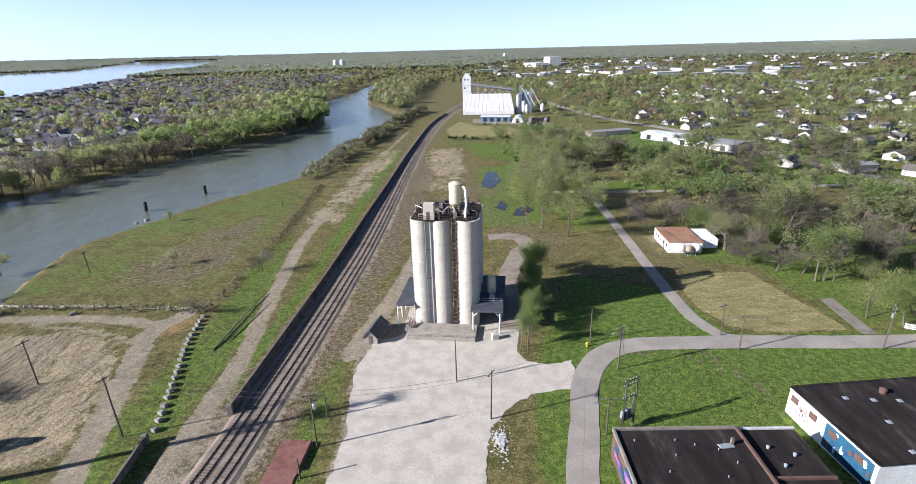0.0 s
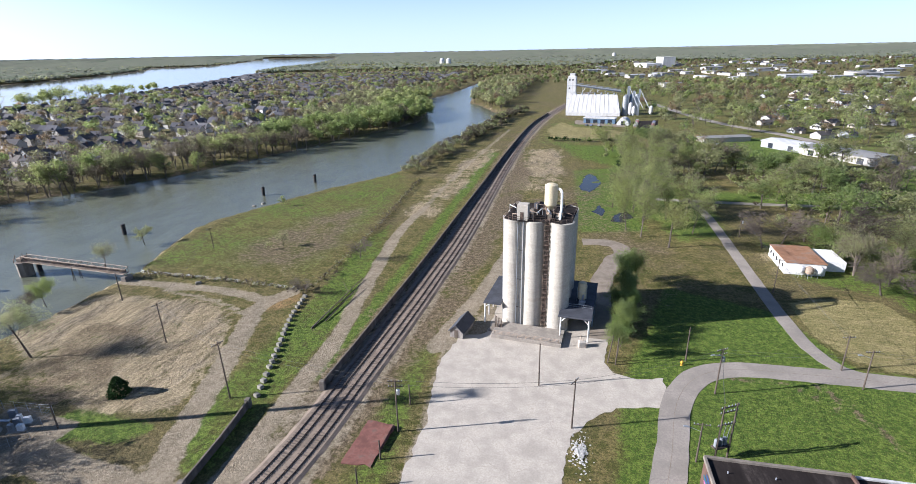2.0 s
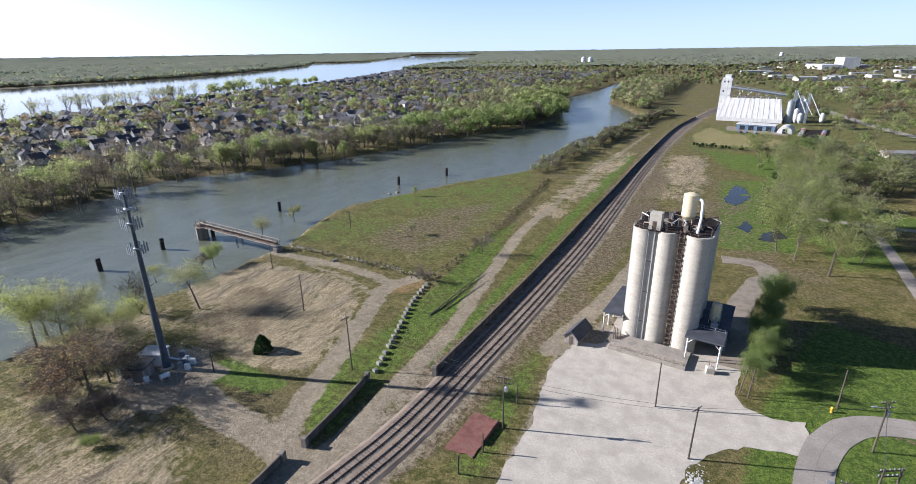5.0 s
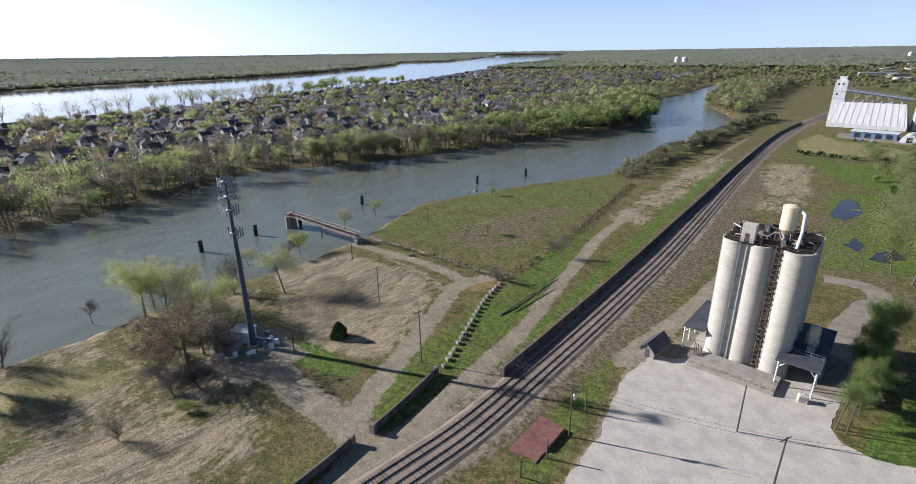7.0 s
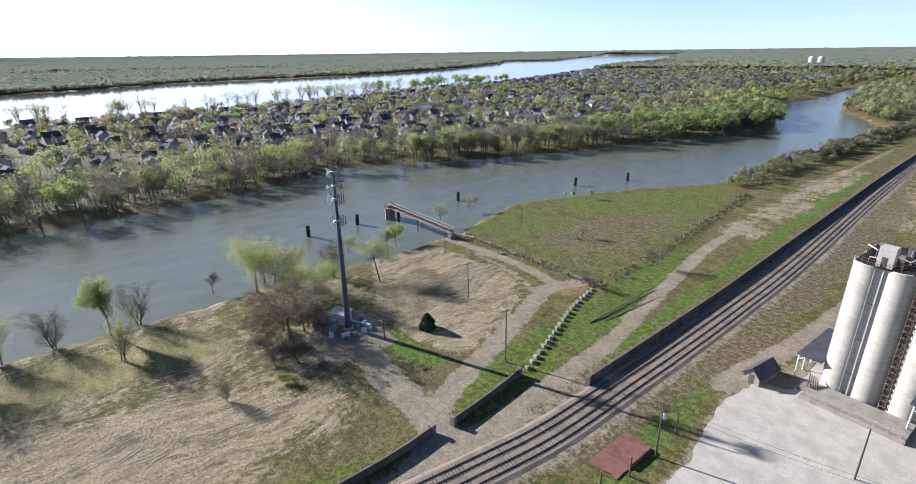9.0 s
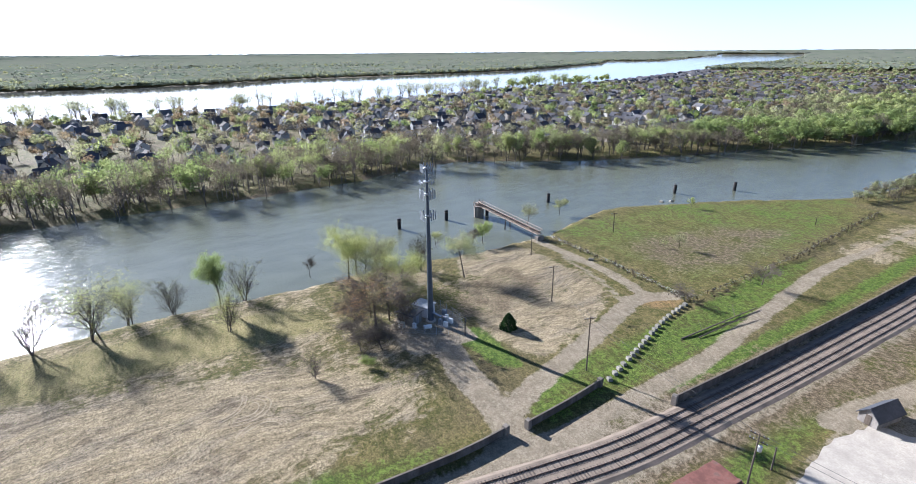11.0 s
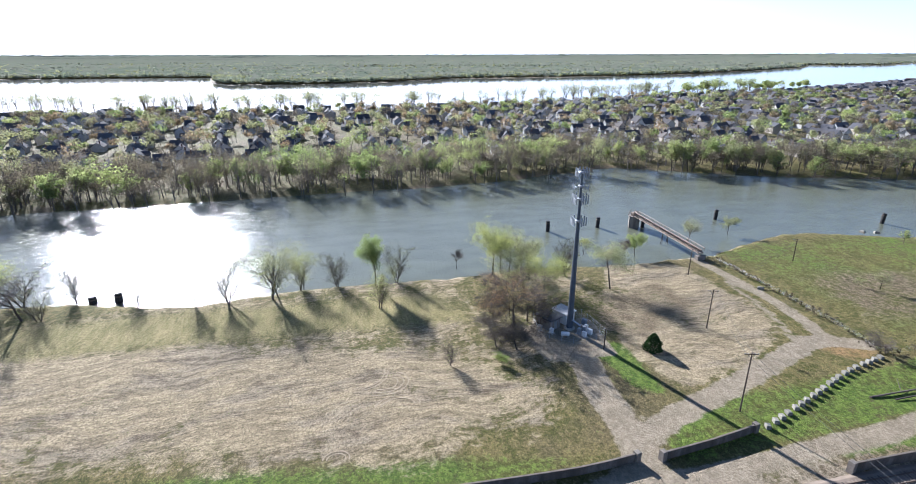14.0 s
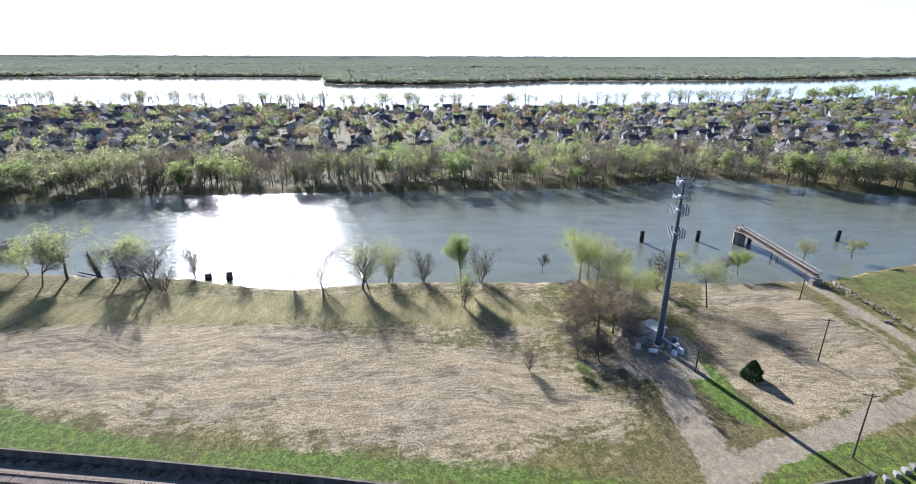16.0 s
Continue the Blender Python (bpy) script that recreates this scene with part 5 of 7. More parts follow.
b1 = flat_building("workshop", 22.6, 24, 41.2, 62.5, 4.9, -0.5, BRICK, "flat brick workshop with a black tar roof and painted wall", (22.6, 62.5))
for a, b in (((22.6, 62.5), (41.2, 62.5)), ((22.6, 24), (22.6, 62.5)), ((41.2, 24), (41.2, 62.5))):
    d = math.dist(a, b)
    part("parapet", Shape().box((a[0] + b[0]) / 2, (a[1] + b[1]) / 2, 4.88, max(abs(a[0] - b[0]), 0.4) + 0.02, max(abs(a[1] - b[1]), 0.4) + 0.02, 0.45, cut=0.04), BRICK if a[0] > 30 else DARK_CONC, b1)
mural(b1, ((22.6, 62.3), (22.6, 36), 0.3, 4.7), 11, [PAINTS[1], PAINTS[0], PAINTS[5], PAINTS[4], PAINTS[0]])
for x, y in ((36.5, 58), (33.5, 59), (30, 57), (28, 54), (38, 55.5), (35.5, 53), (31, 60), (25, 60)):
    part("roof_vent", Shape().lathe(x, y, [(0.08, 4.95), (0.08, 5.2), (0.12, 5.25), (0.03, 5.35)], 8), PANEL_GREY, b1)
part("skylight", Shape().box(38.0, 58.8, 4.95, 2.2, 0.9, 0.16, 8, cut=0.05), PANEL_GREY, b1)
part("chimney", Shape().box(39.0, 59.2, 4.95, 0.4, 0.4, 1.1), RUST, b1)
b1b = flat_building("workshop", 41.6, 24, 50.2, 62.6, 4.5, -0.5, BRICK, "lower flat workshop with a dark tar roof", (41.6, 62.6))
part("parapet", Shape().box(45.9, 62.6, 4.48, 8.6, 0.35, 0.35, cut=0.04), SLATE, b1b)
part("fire_wall", Shape().box(45.9, 52.8, 4.5, 8.4, 0.4, 0.5, cut=0.05), BRICK, b1b)
for x, y in ((44, 58.5), (47, 57), (44.5, 55)):
    part("roof_vent", Shape().lathe(x, y, [(0.2, 4.55), (0.2, 4.9), (0.3, 4.95), (0.05, 5.15)], 8), PANEL_GREY, b1b)
b2 = flat_building("workshop", 55.4, 54.2, 92, 71.8, 5.1, 4.8, WHITE, "white-walled workshop with a black roof and wall paintings", (55.4, 71.8))
for a, b in (((55.4, 71.8), (92, 71.8)), ((55.4, 54.2), (55.4, 71.8)), ((55.4, 54.2), (92, 54.2))):
    part("parapet", Shape().box((a[0] + b[0]) / 2, (a[1] + b[1]) / 2, 5.08, max(abs(a[0] - b[0]), 0.3) + 0.02, max(abs(a[1] - b[1]), 0.3) + 0.02, 0.2, cut=0.03), TAR, b2)
part("painted_panel", Shape().box(55.37, 59.2, 0.4, 0.06, 8.8, 4.2), PAINTS[0], b2, "blue underwater wall painting")
mural(b2, ((55.33, 63.4), (55.33, 55.0), 0.5, 4.5), 4, [PAINTS[0], PAINTS[1], PAINTS[2], PAINTS[3], PAINTS[0]])
mural(b2, ((55.38, 69.6), (55.38, 66.8), 1.2, 3.8), 8, [PAINTS[6], PAINTS[0], PAINTS[1], PAINTS[2], PAINTS[4]])
for yy in (70.3, 66.2, 62, 57):
    win = part("blocked_window", Shape().box(55.33, yy, 3.0, 0.16, 1.5, 1.1), BRICK, b2)
for x, y in ((62, 68), (66, 67), (70, 66.4), (64, 62), (72, 60), (62, 56), (68, 57)):
    part("skylight", Shape().box(x, y, 5.16, 0.75, 0.75, 0.12, cut=0.04), PANEL_GREY, b2)
part("chimney", Shape().lathe(69, 68.6, [(0.5, 5.1), (0.5, 5.8), (0.6, 5.85), (0.3, 6.1)], 10), BRICK, b2)

# ---- low white building with tanks ----
lb = thing("store_building", "low white building with a rusty flat roof", "building", m=pose(68.8, 151.6, 0, 0, 0, -3))
part("wall", Shape().box(0, 0, 0, 10, 14, 3.4), WHITE, lb)
part("roof", Shape().box(0, 0, 3.4, 10.4, 14.4, 0.2, cut=0.05), RUST_ROOF, lb)
part("annex", Shape().box(8.2, 2, 0, 6.4, 10, 3.0, cut=0.1), WHITE, lb, "white annex with a pale roof")
for v in (-5, -2.4, 0.2, 2.8, 5.2):
    part("window", Shape().box(-5.02, v, 1.3, 0.1, 0.9, 1.1), GLASS, lb)
for i, (x, y) in enumerate(((66.5, 143.2), (68.6, 142.6), (71.2, 143))):
    s = thing("storage_tank", "white and rusty round storage tank on legs", "tank", "tanks by the white building", pose(x, y, 0))
    part("tank", Shape().lathe(0, 0, [(0.2, 1.0), (1.0, 1.5), (1.15, 2.2), (1.0, 3.0), (0.3, 3.4)], 16), WHITE if i != 1 else TAN, s)
    for k in range(3):
        a = k * 2.1
        part("leg", Shape().bar((0.8 * math.cos(a), 0.8 * math.sin(a), 0), (0.8 * math.cos(a), 0.8 * math.sin(a), 1.7), 0.1), STEEL, s)


# ---- grain terminal beside the railway ----
STORE_ROOF = plain("streaked_white_roof", (0.56, 0.545, 0.52), 0.7, big=0.55, fine=1.2, amount=0.25, stain=(0.27, 0.225, 0.18), stain_at=0.5, stretch=(1, 0.07, 0.05), relief=0)
gt = thing("grain_terminal", "large white grain terminal with a sloping store and tower", "grain terminal", m=pose(31, 526, 0, 0, 0, -7))
part("store_roof", Shape().add([(-25, -16, 3), (25, -16, 3), (21, 0, 18.5), (-23, 0, 18.5), (25, 16, 3), (-25, 16, 3)],
                               [(0, 1, 2, 3), (1, 4, 2), (4, 5, 3, 2), (5, 0, 3)]), STORE_ROOF, gt, "long white sloping store roof with grimy streaks")
part("store_wall", Shape().box(0, 0, 0, 50, 32, 3), WHITE_METAL, gt)
for i in range(12):
    u = -23 + i * 4.2
    part("roof_seam", Shape().bar((u, -16.1, 3.1), (u * 0.9 - 0.8, -0.4, 18.5), 0.12), STEEL, gt)
tw = part("tower", Shape().box(-23, 8, 0, 8, 8, 35, cut=0.2), WHITE_METAL, gt, "white headhouse tower")
for z in (8, 14, 20, 26):
    part("tower_band", Shape().box(-23, 8, z, 8.15, 8.15, 0.5), STEEL, tw)
part("tower_cap", Shape().box(-23, 8, 35, 5, 5, 2.6), WHITE_METAL, tw)
for u, z in ((-25, 31), (-22, 31), (-25, 23), (-22, 17), (-24, 10)):
    part("tower_window", Shape().box(u, 3.97, z, 1.2, 0.12, 1.6), GLASS, tw)
for u in (-27.2, -18.8):
    part("tower_pipe", Shape().tube((u, 4.5, 0), (u, 4.5, 33), 0.35, n=8), STEEL, tw)
for i in range(7):
    part("ridge_vent", Shape().lathe(-18 + i * 6, 0, [(0.7, 18.3), (0.7, 19.6), (0.95, 19.7), (0.2, 20.3)], 10), STEEL, gt)
for i in range(5):
    u = -20 + i * 10
    part("catwalk_post", Shape().bar((u, -0.4, 18.5), (u, -0.4, 20.1), 0.15).bar((u, -0.4, 20.1), (min(u + 10, 24), -0.4, 20.1), 0.12), STEEL, gt)
part("conveyor_gallery", Shape().bar((-19, 4, 27), (24, 2, 21.5), 1.5).bar((-19, 4, 29), (24, 2, 23), 0.3), STEEL, gt)
for i in range(6):
    u = -12 + i * 7
    part("gallery_leg", Shape().bar((u, 3, 20.5), (u, 3, 26 - i * 0.8), 0.25).bar((u, 3, 20.5), (u + 3, 3, 25 - i * 0.8), 0.2), STEEL, gt)
for u, v, hh, r in ((31, 2, 26, 2.2), (36, -2, 22, 2.2), (41, -6, 24, 1.6)):
    part("elevator_leg", Shape().box(u, v, 0, r, r, hh, 8, cut=0.2).bar((u, v, hh), (u + 9, v - 14, hh * 0.35), 0.4), STEEL, gt)
for i, (u, v) in enumerate(((29, -6), (34, 5), (39, 2))):
    part("bin", Shape().lathe(u, v, [(2.6, 0), (2.6, 17), (0.6, 19)], 16), (STEEL, BLUE_METAL, WHITE_METAL)[i], gt)
for u, v, hh in ((34, -22, 12), (52, -18, 9), (37, -26, 9)):
    part("hopper_bin", Shape().lathe(u, v, [(0.6, 2), (1.8, 4.5), (1.8, hh), (0.4, hh + 1.4)], 12), WHITE_METAL, gt)
of = thing("office_building", "long low blue-grey office with a white roof", "building", m=pose(33, 461, 0, 0, 0, -12))
part("wall", Shape().box(0, 0, 0, 26, 11, 4.2), BLUE_METAL, of)
part("roof", Shape().box(0, 0, 4.2, 27, 12.4, 0.5, cut=0.15), WHITE_METAL, of)
for u in (-9, -3, 3, 9):
    part("bay_door", Shape().box(u, -5.52, 0.1, 3.6, 0.1, 3.2), GLASS, of)
q = thing("quonset_hut", "white round-roofed storage hut", "hut", m=pose(52, 453, 0, 0, 0, -12))
hut = Shape()
ar = [(5 * math.cos(t), 5.4 * math.sin(t)) for t in (math.pi * i / 10 for i in range(11))]
hut.add([(u, w, h) for w in (-8, 8) for u, h in ar], [(i, i + 1, 12 + i, 11 + i) for i in range(10)] + [tuple(range(11))[::-1], tuple(range(11, 22))])
part("shell", hut, WHITE_METAL, q, smooth=False)
part("door", Shape().box(0, -8.05, 0.1, 3, 0.1, 3.4), GLASS, q)
setting("pavement", Shape().prism([(52, 408), (72, 412), (84, 480), (62, 470)], -0.3, 0.08).mesh("pavement", TAR), "dark asphalt car park at the terminal", "pavement")
setting("pavement", Shape().prism(ragged([(12, 452), (50, 436), (58, 452), (12, 478)], 4, 0.8, 2), -0.3, 0.07).mesh("pavement", DIRT), "pale gravel apron at the terminal", "pavement")
CAR = plain("car_paint", (0.3, 0.3, 0.3), 0.35, big=1, fine=5, amount=0.05, relief=0, palette=[(0.6, 0.6, 0.6), (0.05, 0.05, 0.06), (0.4, 0.05, 0.04), (0.3, 0.32, 0.35), (0.08, 0.12, 0.25), (0.65, 0.64, 0.6)])
TYRE = plain("tyre", (0.02, 0.02, 0.02), 0.8, big=1, fine=5, amount=0.1, relief=0)


def car(x, y, turn):
    c = thing("parked_car", "parked car on the asphalt", "car", "parked cars", pose(x, y, 0.08, 0, 0, turn))
    body = Shape()
    sec = [(-2.2, 0.3), (2.2, 0.3), (2.2, 0.85), (1.2, 0.95), (0.6, 1.45), (-1.3, 1.45), (-1.9, 0.95), (-2.2, 0.9)]
    n = len(sec)
    body.add([(u, w * (0.78 if h > 1.2 else 1), h) for w in (-0.88, 0.88) for u, h in sec], [tuple(range(n))[::-1], tuple(range(n, 2 * n))] + [(i, (i + 1) % n, n + (i + 1) % n, n + i) for i in range(n)])
    part("body", body, CAR, c)
    part("window_band", Shape().box(-0.35, 0, 0.98, 2.2, 1.66, 0.36, cut=0.15), GLASS, c)
    for u in (-1.35, 1.35):
        for w in (-0.85, 0.85):
            part("wheel", Shape().tube((u, w - 0.1, 0.32), (u, w + 0.1, 0.32), 0.32, n=12), TYRE, c)


for i in range(10):
    car(57.5 + i * 0.9, 428 + i * 5, 100)
    if i % 2:
        car(70 + i * 0.9, 424 + i * 4.6, 98)
for x, y, a in ((21, 441, 70), (25, 440, 70), (31, 439, 75), (180, 290, 100), (176, 330, 95), (120, 385, 20), (100, 352, 10)):
    car(x, y, a)


# ---- sheds and stores of the town ----
def store(x, y, w, d, h, turn, label="long low store with a pale metal roof", roof=None):
    P3 = draw_in([[x, y, 0]])[0]
    k = (EYE_H - P3[2]) / EYE_H
    s = thing("warehouse", label, "warehouse", "", pose(*P3, 0, 0, turn) @ Matrix.Scale(k, 4))
    part("wall", Shape().box(0, 0, -1, w, d, h + 1), WALLS if h < 7 else WHITE_METAL, s)
    part("roof", Shape().gable(0, 0, h, w, d, w * 0.05, over=0.5, thick=0.3) if w < 40 else Shape().box(0, 0, h, w + 0.6, d + 0.6, 0.5, cut=0.1), roof or SHED_ROOFS, s)
    n = max(2, int(d / 12)) if y < 800 else 0
    for i in range(n):
        part("loading_door", Shape().box(-w / 2 - 0.05, -d / 2 + d * (i + 0.5) / n, 0.2, 0.12, 3.2, min(3.4, h * 0.7)), GLASS if i % 3 else SHEET, s)


store(139, 346, 17, 26, 4.2, 33, roof=WHITE_METAL)
store(156.5, 317, 19, 40, 4.4, 33)
store(108, 372, 9, 33, 3.2, -73, "low white store beside the green field")
store(194, 246, 9, 17, 3.4, -80, "small white hall with a grey roof")
rw = np.random.default_rng(21)
for i in range(125):
    a = rw.uniform(1, 39)
    d = rw.uniform(900, 2900)
    x, y = d * math.sin(radians(a)), d * math.cos(radians(a))
    if x < 60 + (y - 800) * 0.02:
        continue
    store(x, y, rw.uniform(12, 34), rw.uniform(20, 68), rw.uniform(4, 7), rw.choice([12, 102]) + rw.normal(0, 3), rw.choice(["long low store with a pale metal roof", "broad grey-roofed warehouse among trees"]))
store(330, 1880, 40, 60, 30, 12, "tall white mill block over the town", roof=WHITE_METAL)
store(270, 1850, 50, 120, 12, 12, roof=WHITE_METAL)
for x, y in ((-520, 2420), (-560, 2460), (340, 3900)):
    P3 = draw_in([[x, y, 0]])[0]
    k = (EYE_H - P3[2]) / EYE_H
    s = thing("water_tank", "far white storage tank over the trees", "tank", "far tanks", pose(*P3) @ Matrix.Scale(k, 4))
    part("tank", Shape().lathe(0, 0, [(11, -1), (11, 26), (6, 31), (1, 32)], 20), WHITE_METAL, s)


# ---- houses ----
def house(variant):
    r = np.random.default_rng(40 + variant)
    w, d, h, rise = r.uniform(7, 9), r.uniform(10, 13.5), r.uniform(4.6, 6.4) if variant < 5 else 3.0, r.uniform(2.6, 3.8) if variant < 5 else 2.0
    s = thing("house", "detached house with a dark shingle roof and pale walls" if variant < 5 else "small single-storey house with a shingle roof", "house", "houses")
    part("wall", Shape().ends(0, 0, h, w, d, rise), WALLS, s)
    part("roof", Shape().gable(0, 0, h, w, d, rise, over=0.45), ROOFS, s)
    sy = d * r.uniform(-0.2, 0.2)
    part("wing_wall", Shape().ends(w * 0.42, sy, h * 0.85, w * 0.55, w * 0.85, rise * 0.7, 90), WALLS, s)
    part("wing_roof", Shape().gable(w * 0.42, sy, h * 0.85, w * 0.55, w * 0.85, rise * 0.7, 90, over=0.35), ROOFS, s)
    part("chimney", Shape().box(-w * 0.2, d * 0.25, h, 0.8, 0.8, rise + 0.9), BRICK, s)
    por = part("porch", Shape().box(0, -d / 2 - 1.0, 2.6, w * 0.8, 2.0, 0.2), ROOFS, s)
    for u in (-w * 0.36, w * 0.36):
        part("porch_post", Shape().bar((u, -d / 2 - 1.8, 0), (u, -d / 2 - 1.8, 2.6), 0.16), WHITE, por)
    for u in (-w * 0.25, w * 0.25):
        for z in ((0.9, 3.7) if h > 4 else (0.9,)):
            part("window", Shape().box(u, -d / 2 - 0.02, z, 1.0, 0.1, 1.4), GLASS, s)
    for v in (-d * 0.3, d * 0.3):
        part("window", Shape().box(-w / 2 - 0.02, v, 1.2 if h < 4 else 3.4, 0.1, 1.1, 1.3), GLASS, s)
    return s


HOUSES = [house(v) for v in range(8)]


def dry(P, margin):
    P = np.asarray(P, float)
    return (depth_in(P, HARBOUR_LINE[::2]) < -margin) & (depth_in(P, RIVER_LINE) < -margin)


def far_bank_x(y):
    """The peninsula's harbour edge."""
    return np.interp(y, [-420, -200, -120, 10, 60, 120, 165, 205, 241, 294, 365, 413, 490, 640, 832, 1074], [-290, -236, -243, -240, -238, -246, -252, -228, -208, -187, -165, -147, -133, -182, -170, -168])


def river_x(y):
    return np.interp(y, [-700, -343, -83, 60, 260, 450, 680, 1060, 1480, 2350], [-690, -690, -650, -640, -650, -692, -720, -830, -990, -1320])


spots = []
rh = np.random.default_rng(12)
# rows of houses along streets that follow the peninsula
for row in range(-22, 90):
    y0 = row * 23.0
    xa, xb = far_bank_x(y0) - 50, river_x(y0) + 45
    x = xa - rh.uniform(0, 10)
    while x > xb:
        if rh.uniform() < 0.84 and not (y0 > 430 and x > -260):
            spots.append((x, y0 + rh.normal(0, 3.2) + 10 * math.sin(x * 0.013 + row * 0.2), 90 + (0 if row % 2 else 180) + rh.normal(0, 9) + (90 if rh.uniform() < 0.3 else 0)))
        x -= rh.uniform(12, 19)
spots = [s for s in spots if s[1] < 1500]
spots.sort(key=lambda s: math.hypot(s[0], s[1]))
wall_far, roof_far = Shape(), Shape()
for i, (x, y, a) in enumerate(spots):
    if i < 210:
        copy_thing(HOUSES[rh.integers(0, 5)], pose(x, y, -0.05, 0, 0, a) @ Matrix.Scale(rh.uniform(0.7, 0.88), 4))
    else:
        w, d, h, rise = rh.uniform(6.5, 8.5), rh.uniform(8.5, 12), rh.uniform(4.0, 6.0), rh.uniform(2.4, 4.0)
        wall_far.ends(x, y, h, w, d, rise, a)
        roof_far.gable(x, y, h, w, d, rise, a)
        if rh.uniform() < 0.6:
            wall_far.ends(x + 2.5, y, h * 0.85, w * 0.5, w * 0.9, rise * 0.7, a + 90)
            roof_far.gable(x + 2.5, y, h * 0.85, w * 0.5, w * 0.9, rise * 0.7, a + 90)
town = []
for k in range(230):
    x, y = rh.uniform(150, 560), rh.uniform(210, 800)
    if x < 0.55 * y * 0.62 or x > 1.05 * y or math.hypot(x - 150, y - 325) < 55 or line_dist(np.array([[x, y]]), spline(STREET, 10))[0] < 12:
        continue
    if all(math.hypot(x - p[0], y - p[1]) > 15 for p in town):
        town.append((x, y, rh.choice([30, 120, -60]) + rh.normal(0, 5)))
for i, (x, y, a) in enumerate(town):
    if i < 70:
        copy_thing(HOUSES[rh.integers(5, 8)], pose(x, y, -0.05, 0, 0, a) @ Matrix.Scale(rh.uniform(0.78, 0.98), 4))
    else:
        w, d = rh.uniform(7, 10), rh.uniform(10, 15)
        wall_far.ends(x, y, 3.0, w, d, 2.1, a)
        roof_far.gable(x, y, 3.0, w, d, 2.1, a)
for ob in HOUSES:
    for o in [*ob.children_recursive, ob]:
        bpy.data.objects.remove(o)
for nm, sh, mt in (("house_wall", wall_far, WALLS_FAR), ("house_roof", roof_far, ROOFS_FAR)):
    me = sh.mesh(nm, mt)
    tagged(new("far_" + nm, me), "crowd of far houses among trees, " + ("pale walls" if "wall" in nm else "dark shingle roofs"), "houses", kind="stuff")


# ---- trees ----
def tree_meshes(seed, shape, leaf, leaves, size, twigs=500, forks=1, depth=3):
    """Trunk and crown of a tree 10 m high, built from a trunk, limbs, branches and twigs with leaf clumps."""
    r = np.random.default_rng(seed)
    wood, tips = Shape(), []

    def grow(p, d, length, rad, level):
        q = p
        segs = 3 if level < 2 else 2 if level < 3 else 1
        for k in range(segs):
            d = (d + Vector(r.normal(0, 0.13 if level else 0.05, 3)) + Vector((0, 0, 0.06 * level))).normalized()
            e = q + d * length / segs
            r0, r1 = rad * (1 - 0.65 * k / segs), rad * (1 - 0.65 * (k + 1) / segs)
            wood.tube(q, e, r0, r1, 6 if level == 0 else 3, cap=False)
            q = e
            if level < depth and (level > 0 or k > 0 or forks > 1):
                for _ in range((3, 2, 2)[level] + (k == segs - 1)):
                    a = r.uniform(0, 6.28)
                    tilt = {"round": 0.85, "vase": 0.55, "cone": 1.15, "tall": 0.6}[shape] * r.uniform(0.7, 1.25)
                    side = d.orthogonal().normalized()
                    side.rotate(Matrix.Rotation(a, 3, d))
                    nd = (d * math.cos(tilt) + side * math.sin(tilt)).normalized()
                    shrink = 0.62 if level else (0.55 if shape != "cone" else 0.62 * (1.15 - 0.33 * k))
                    grow(q - d * length / segs * r.uniform(0, 0.5), nd, length * shrink * r.uniform(0.75, 1.1), r1 * 0.7, level + 1)
            if level >= min(2, depth):
                tips.append(q.copy())

    for f in range(forks):
        lean = Vector((0.22 * math.cos(2.4 * f + seed), 0.22 * math.sin(2.4 * f + seed), 1)) if forks > 1 else Vector((r.normal(0, 0.04), r.normal(0, 0.04), 1))
        grow(Vector((r.normal(0, 0.12) * (forks - 1), r.normal(0, 0.12) * (forks - 1), -0.15)), lean.normalized(), {"round": 6.0, "vase": 5.6, "cone": 8.2, "tall": 7.0}[shape] if shape != "cone" else 8.2, 0.17 if forks == 1 else 0.12, 0)
    zmax = max(t.z for t in tips)
    k = 10 / zmax
    wood.v = [(x * k, y * k, z * k) for x, y, z in wood.v]
    tips = np.array([t * k for t in tips])
    for t in tips[r.integers(0, len(tips), twigs)]:
        o = Vector(t) + Vector(r.normal(0, 0.12, 3))
        d = (Vector((t[0], t[1], 0.35 * (t[2] - 5) + 1.2)).normalized() + Vector(r.normal(0, 0.5, 3))).normalized() * r.uniform(0.4, 1.1)
        w = d.orthogonal().normalized() * 0.027
        wood.add([o - w, o + w, o + d], [(0, 1, 2)])
    me_w = wood.mesh("trunk", BARK)
    n = leaves
    c = tips[r.integers(0, len(tips), n)]
    c = c + np.stack([c[:, 0], c[:, 1], 0.3 * (c[:, 2] - 4.5)], 1) * r.uniform(0, 0.14, (n, 1)) + r.normal(0, 0.34, (n, 3))
    a, b = r.normal(0, 1, (n, 3)), r.normal(0, 1, (n, 3))
    a /= np.linalg.norm(a, axis=1)[:, None]
    b -= (a * b).sum(1)[:, None] * a
    b /= np.linalg.norm(b, axis=1)[:, None]
    s = size * r.uniform(0.6, 1.3, n)[:, None]
    v = np.stack([c - a * s * 0.6 + b * s * 0.2, c + a * s * 0.6 + b * s * 0.2, c - b * s * 0.7], 1).reshape(-1, 3)
    me_c = np_mesh("crown", v, np.arange(3 * n).reshape(-1, 3), leaf)
    return me_w, me_c


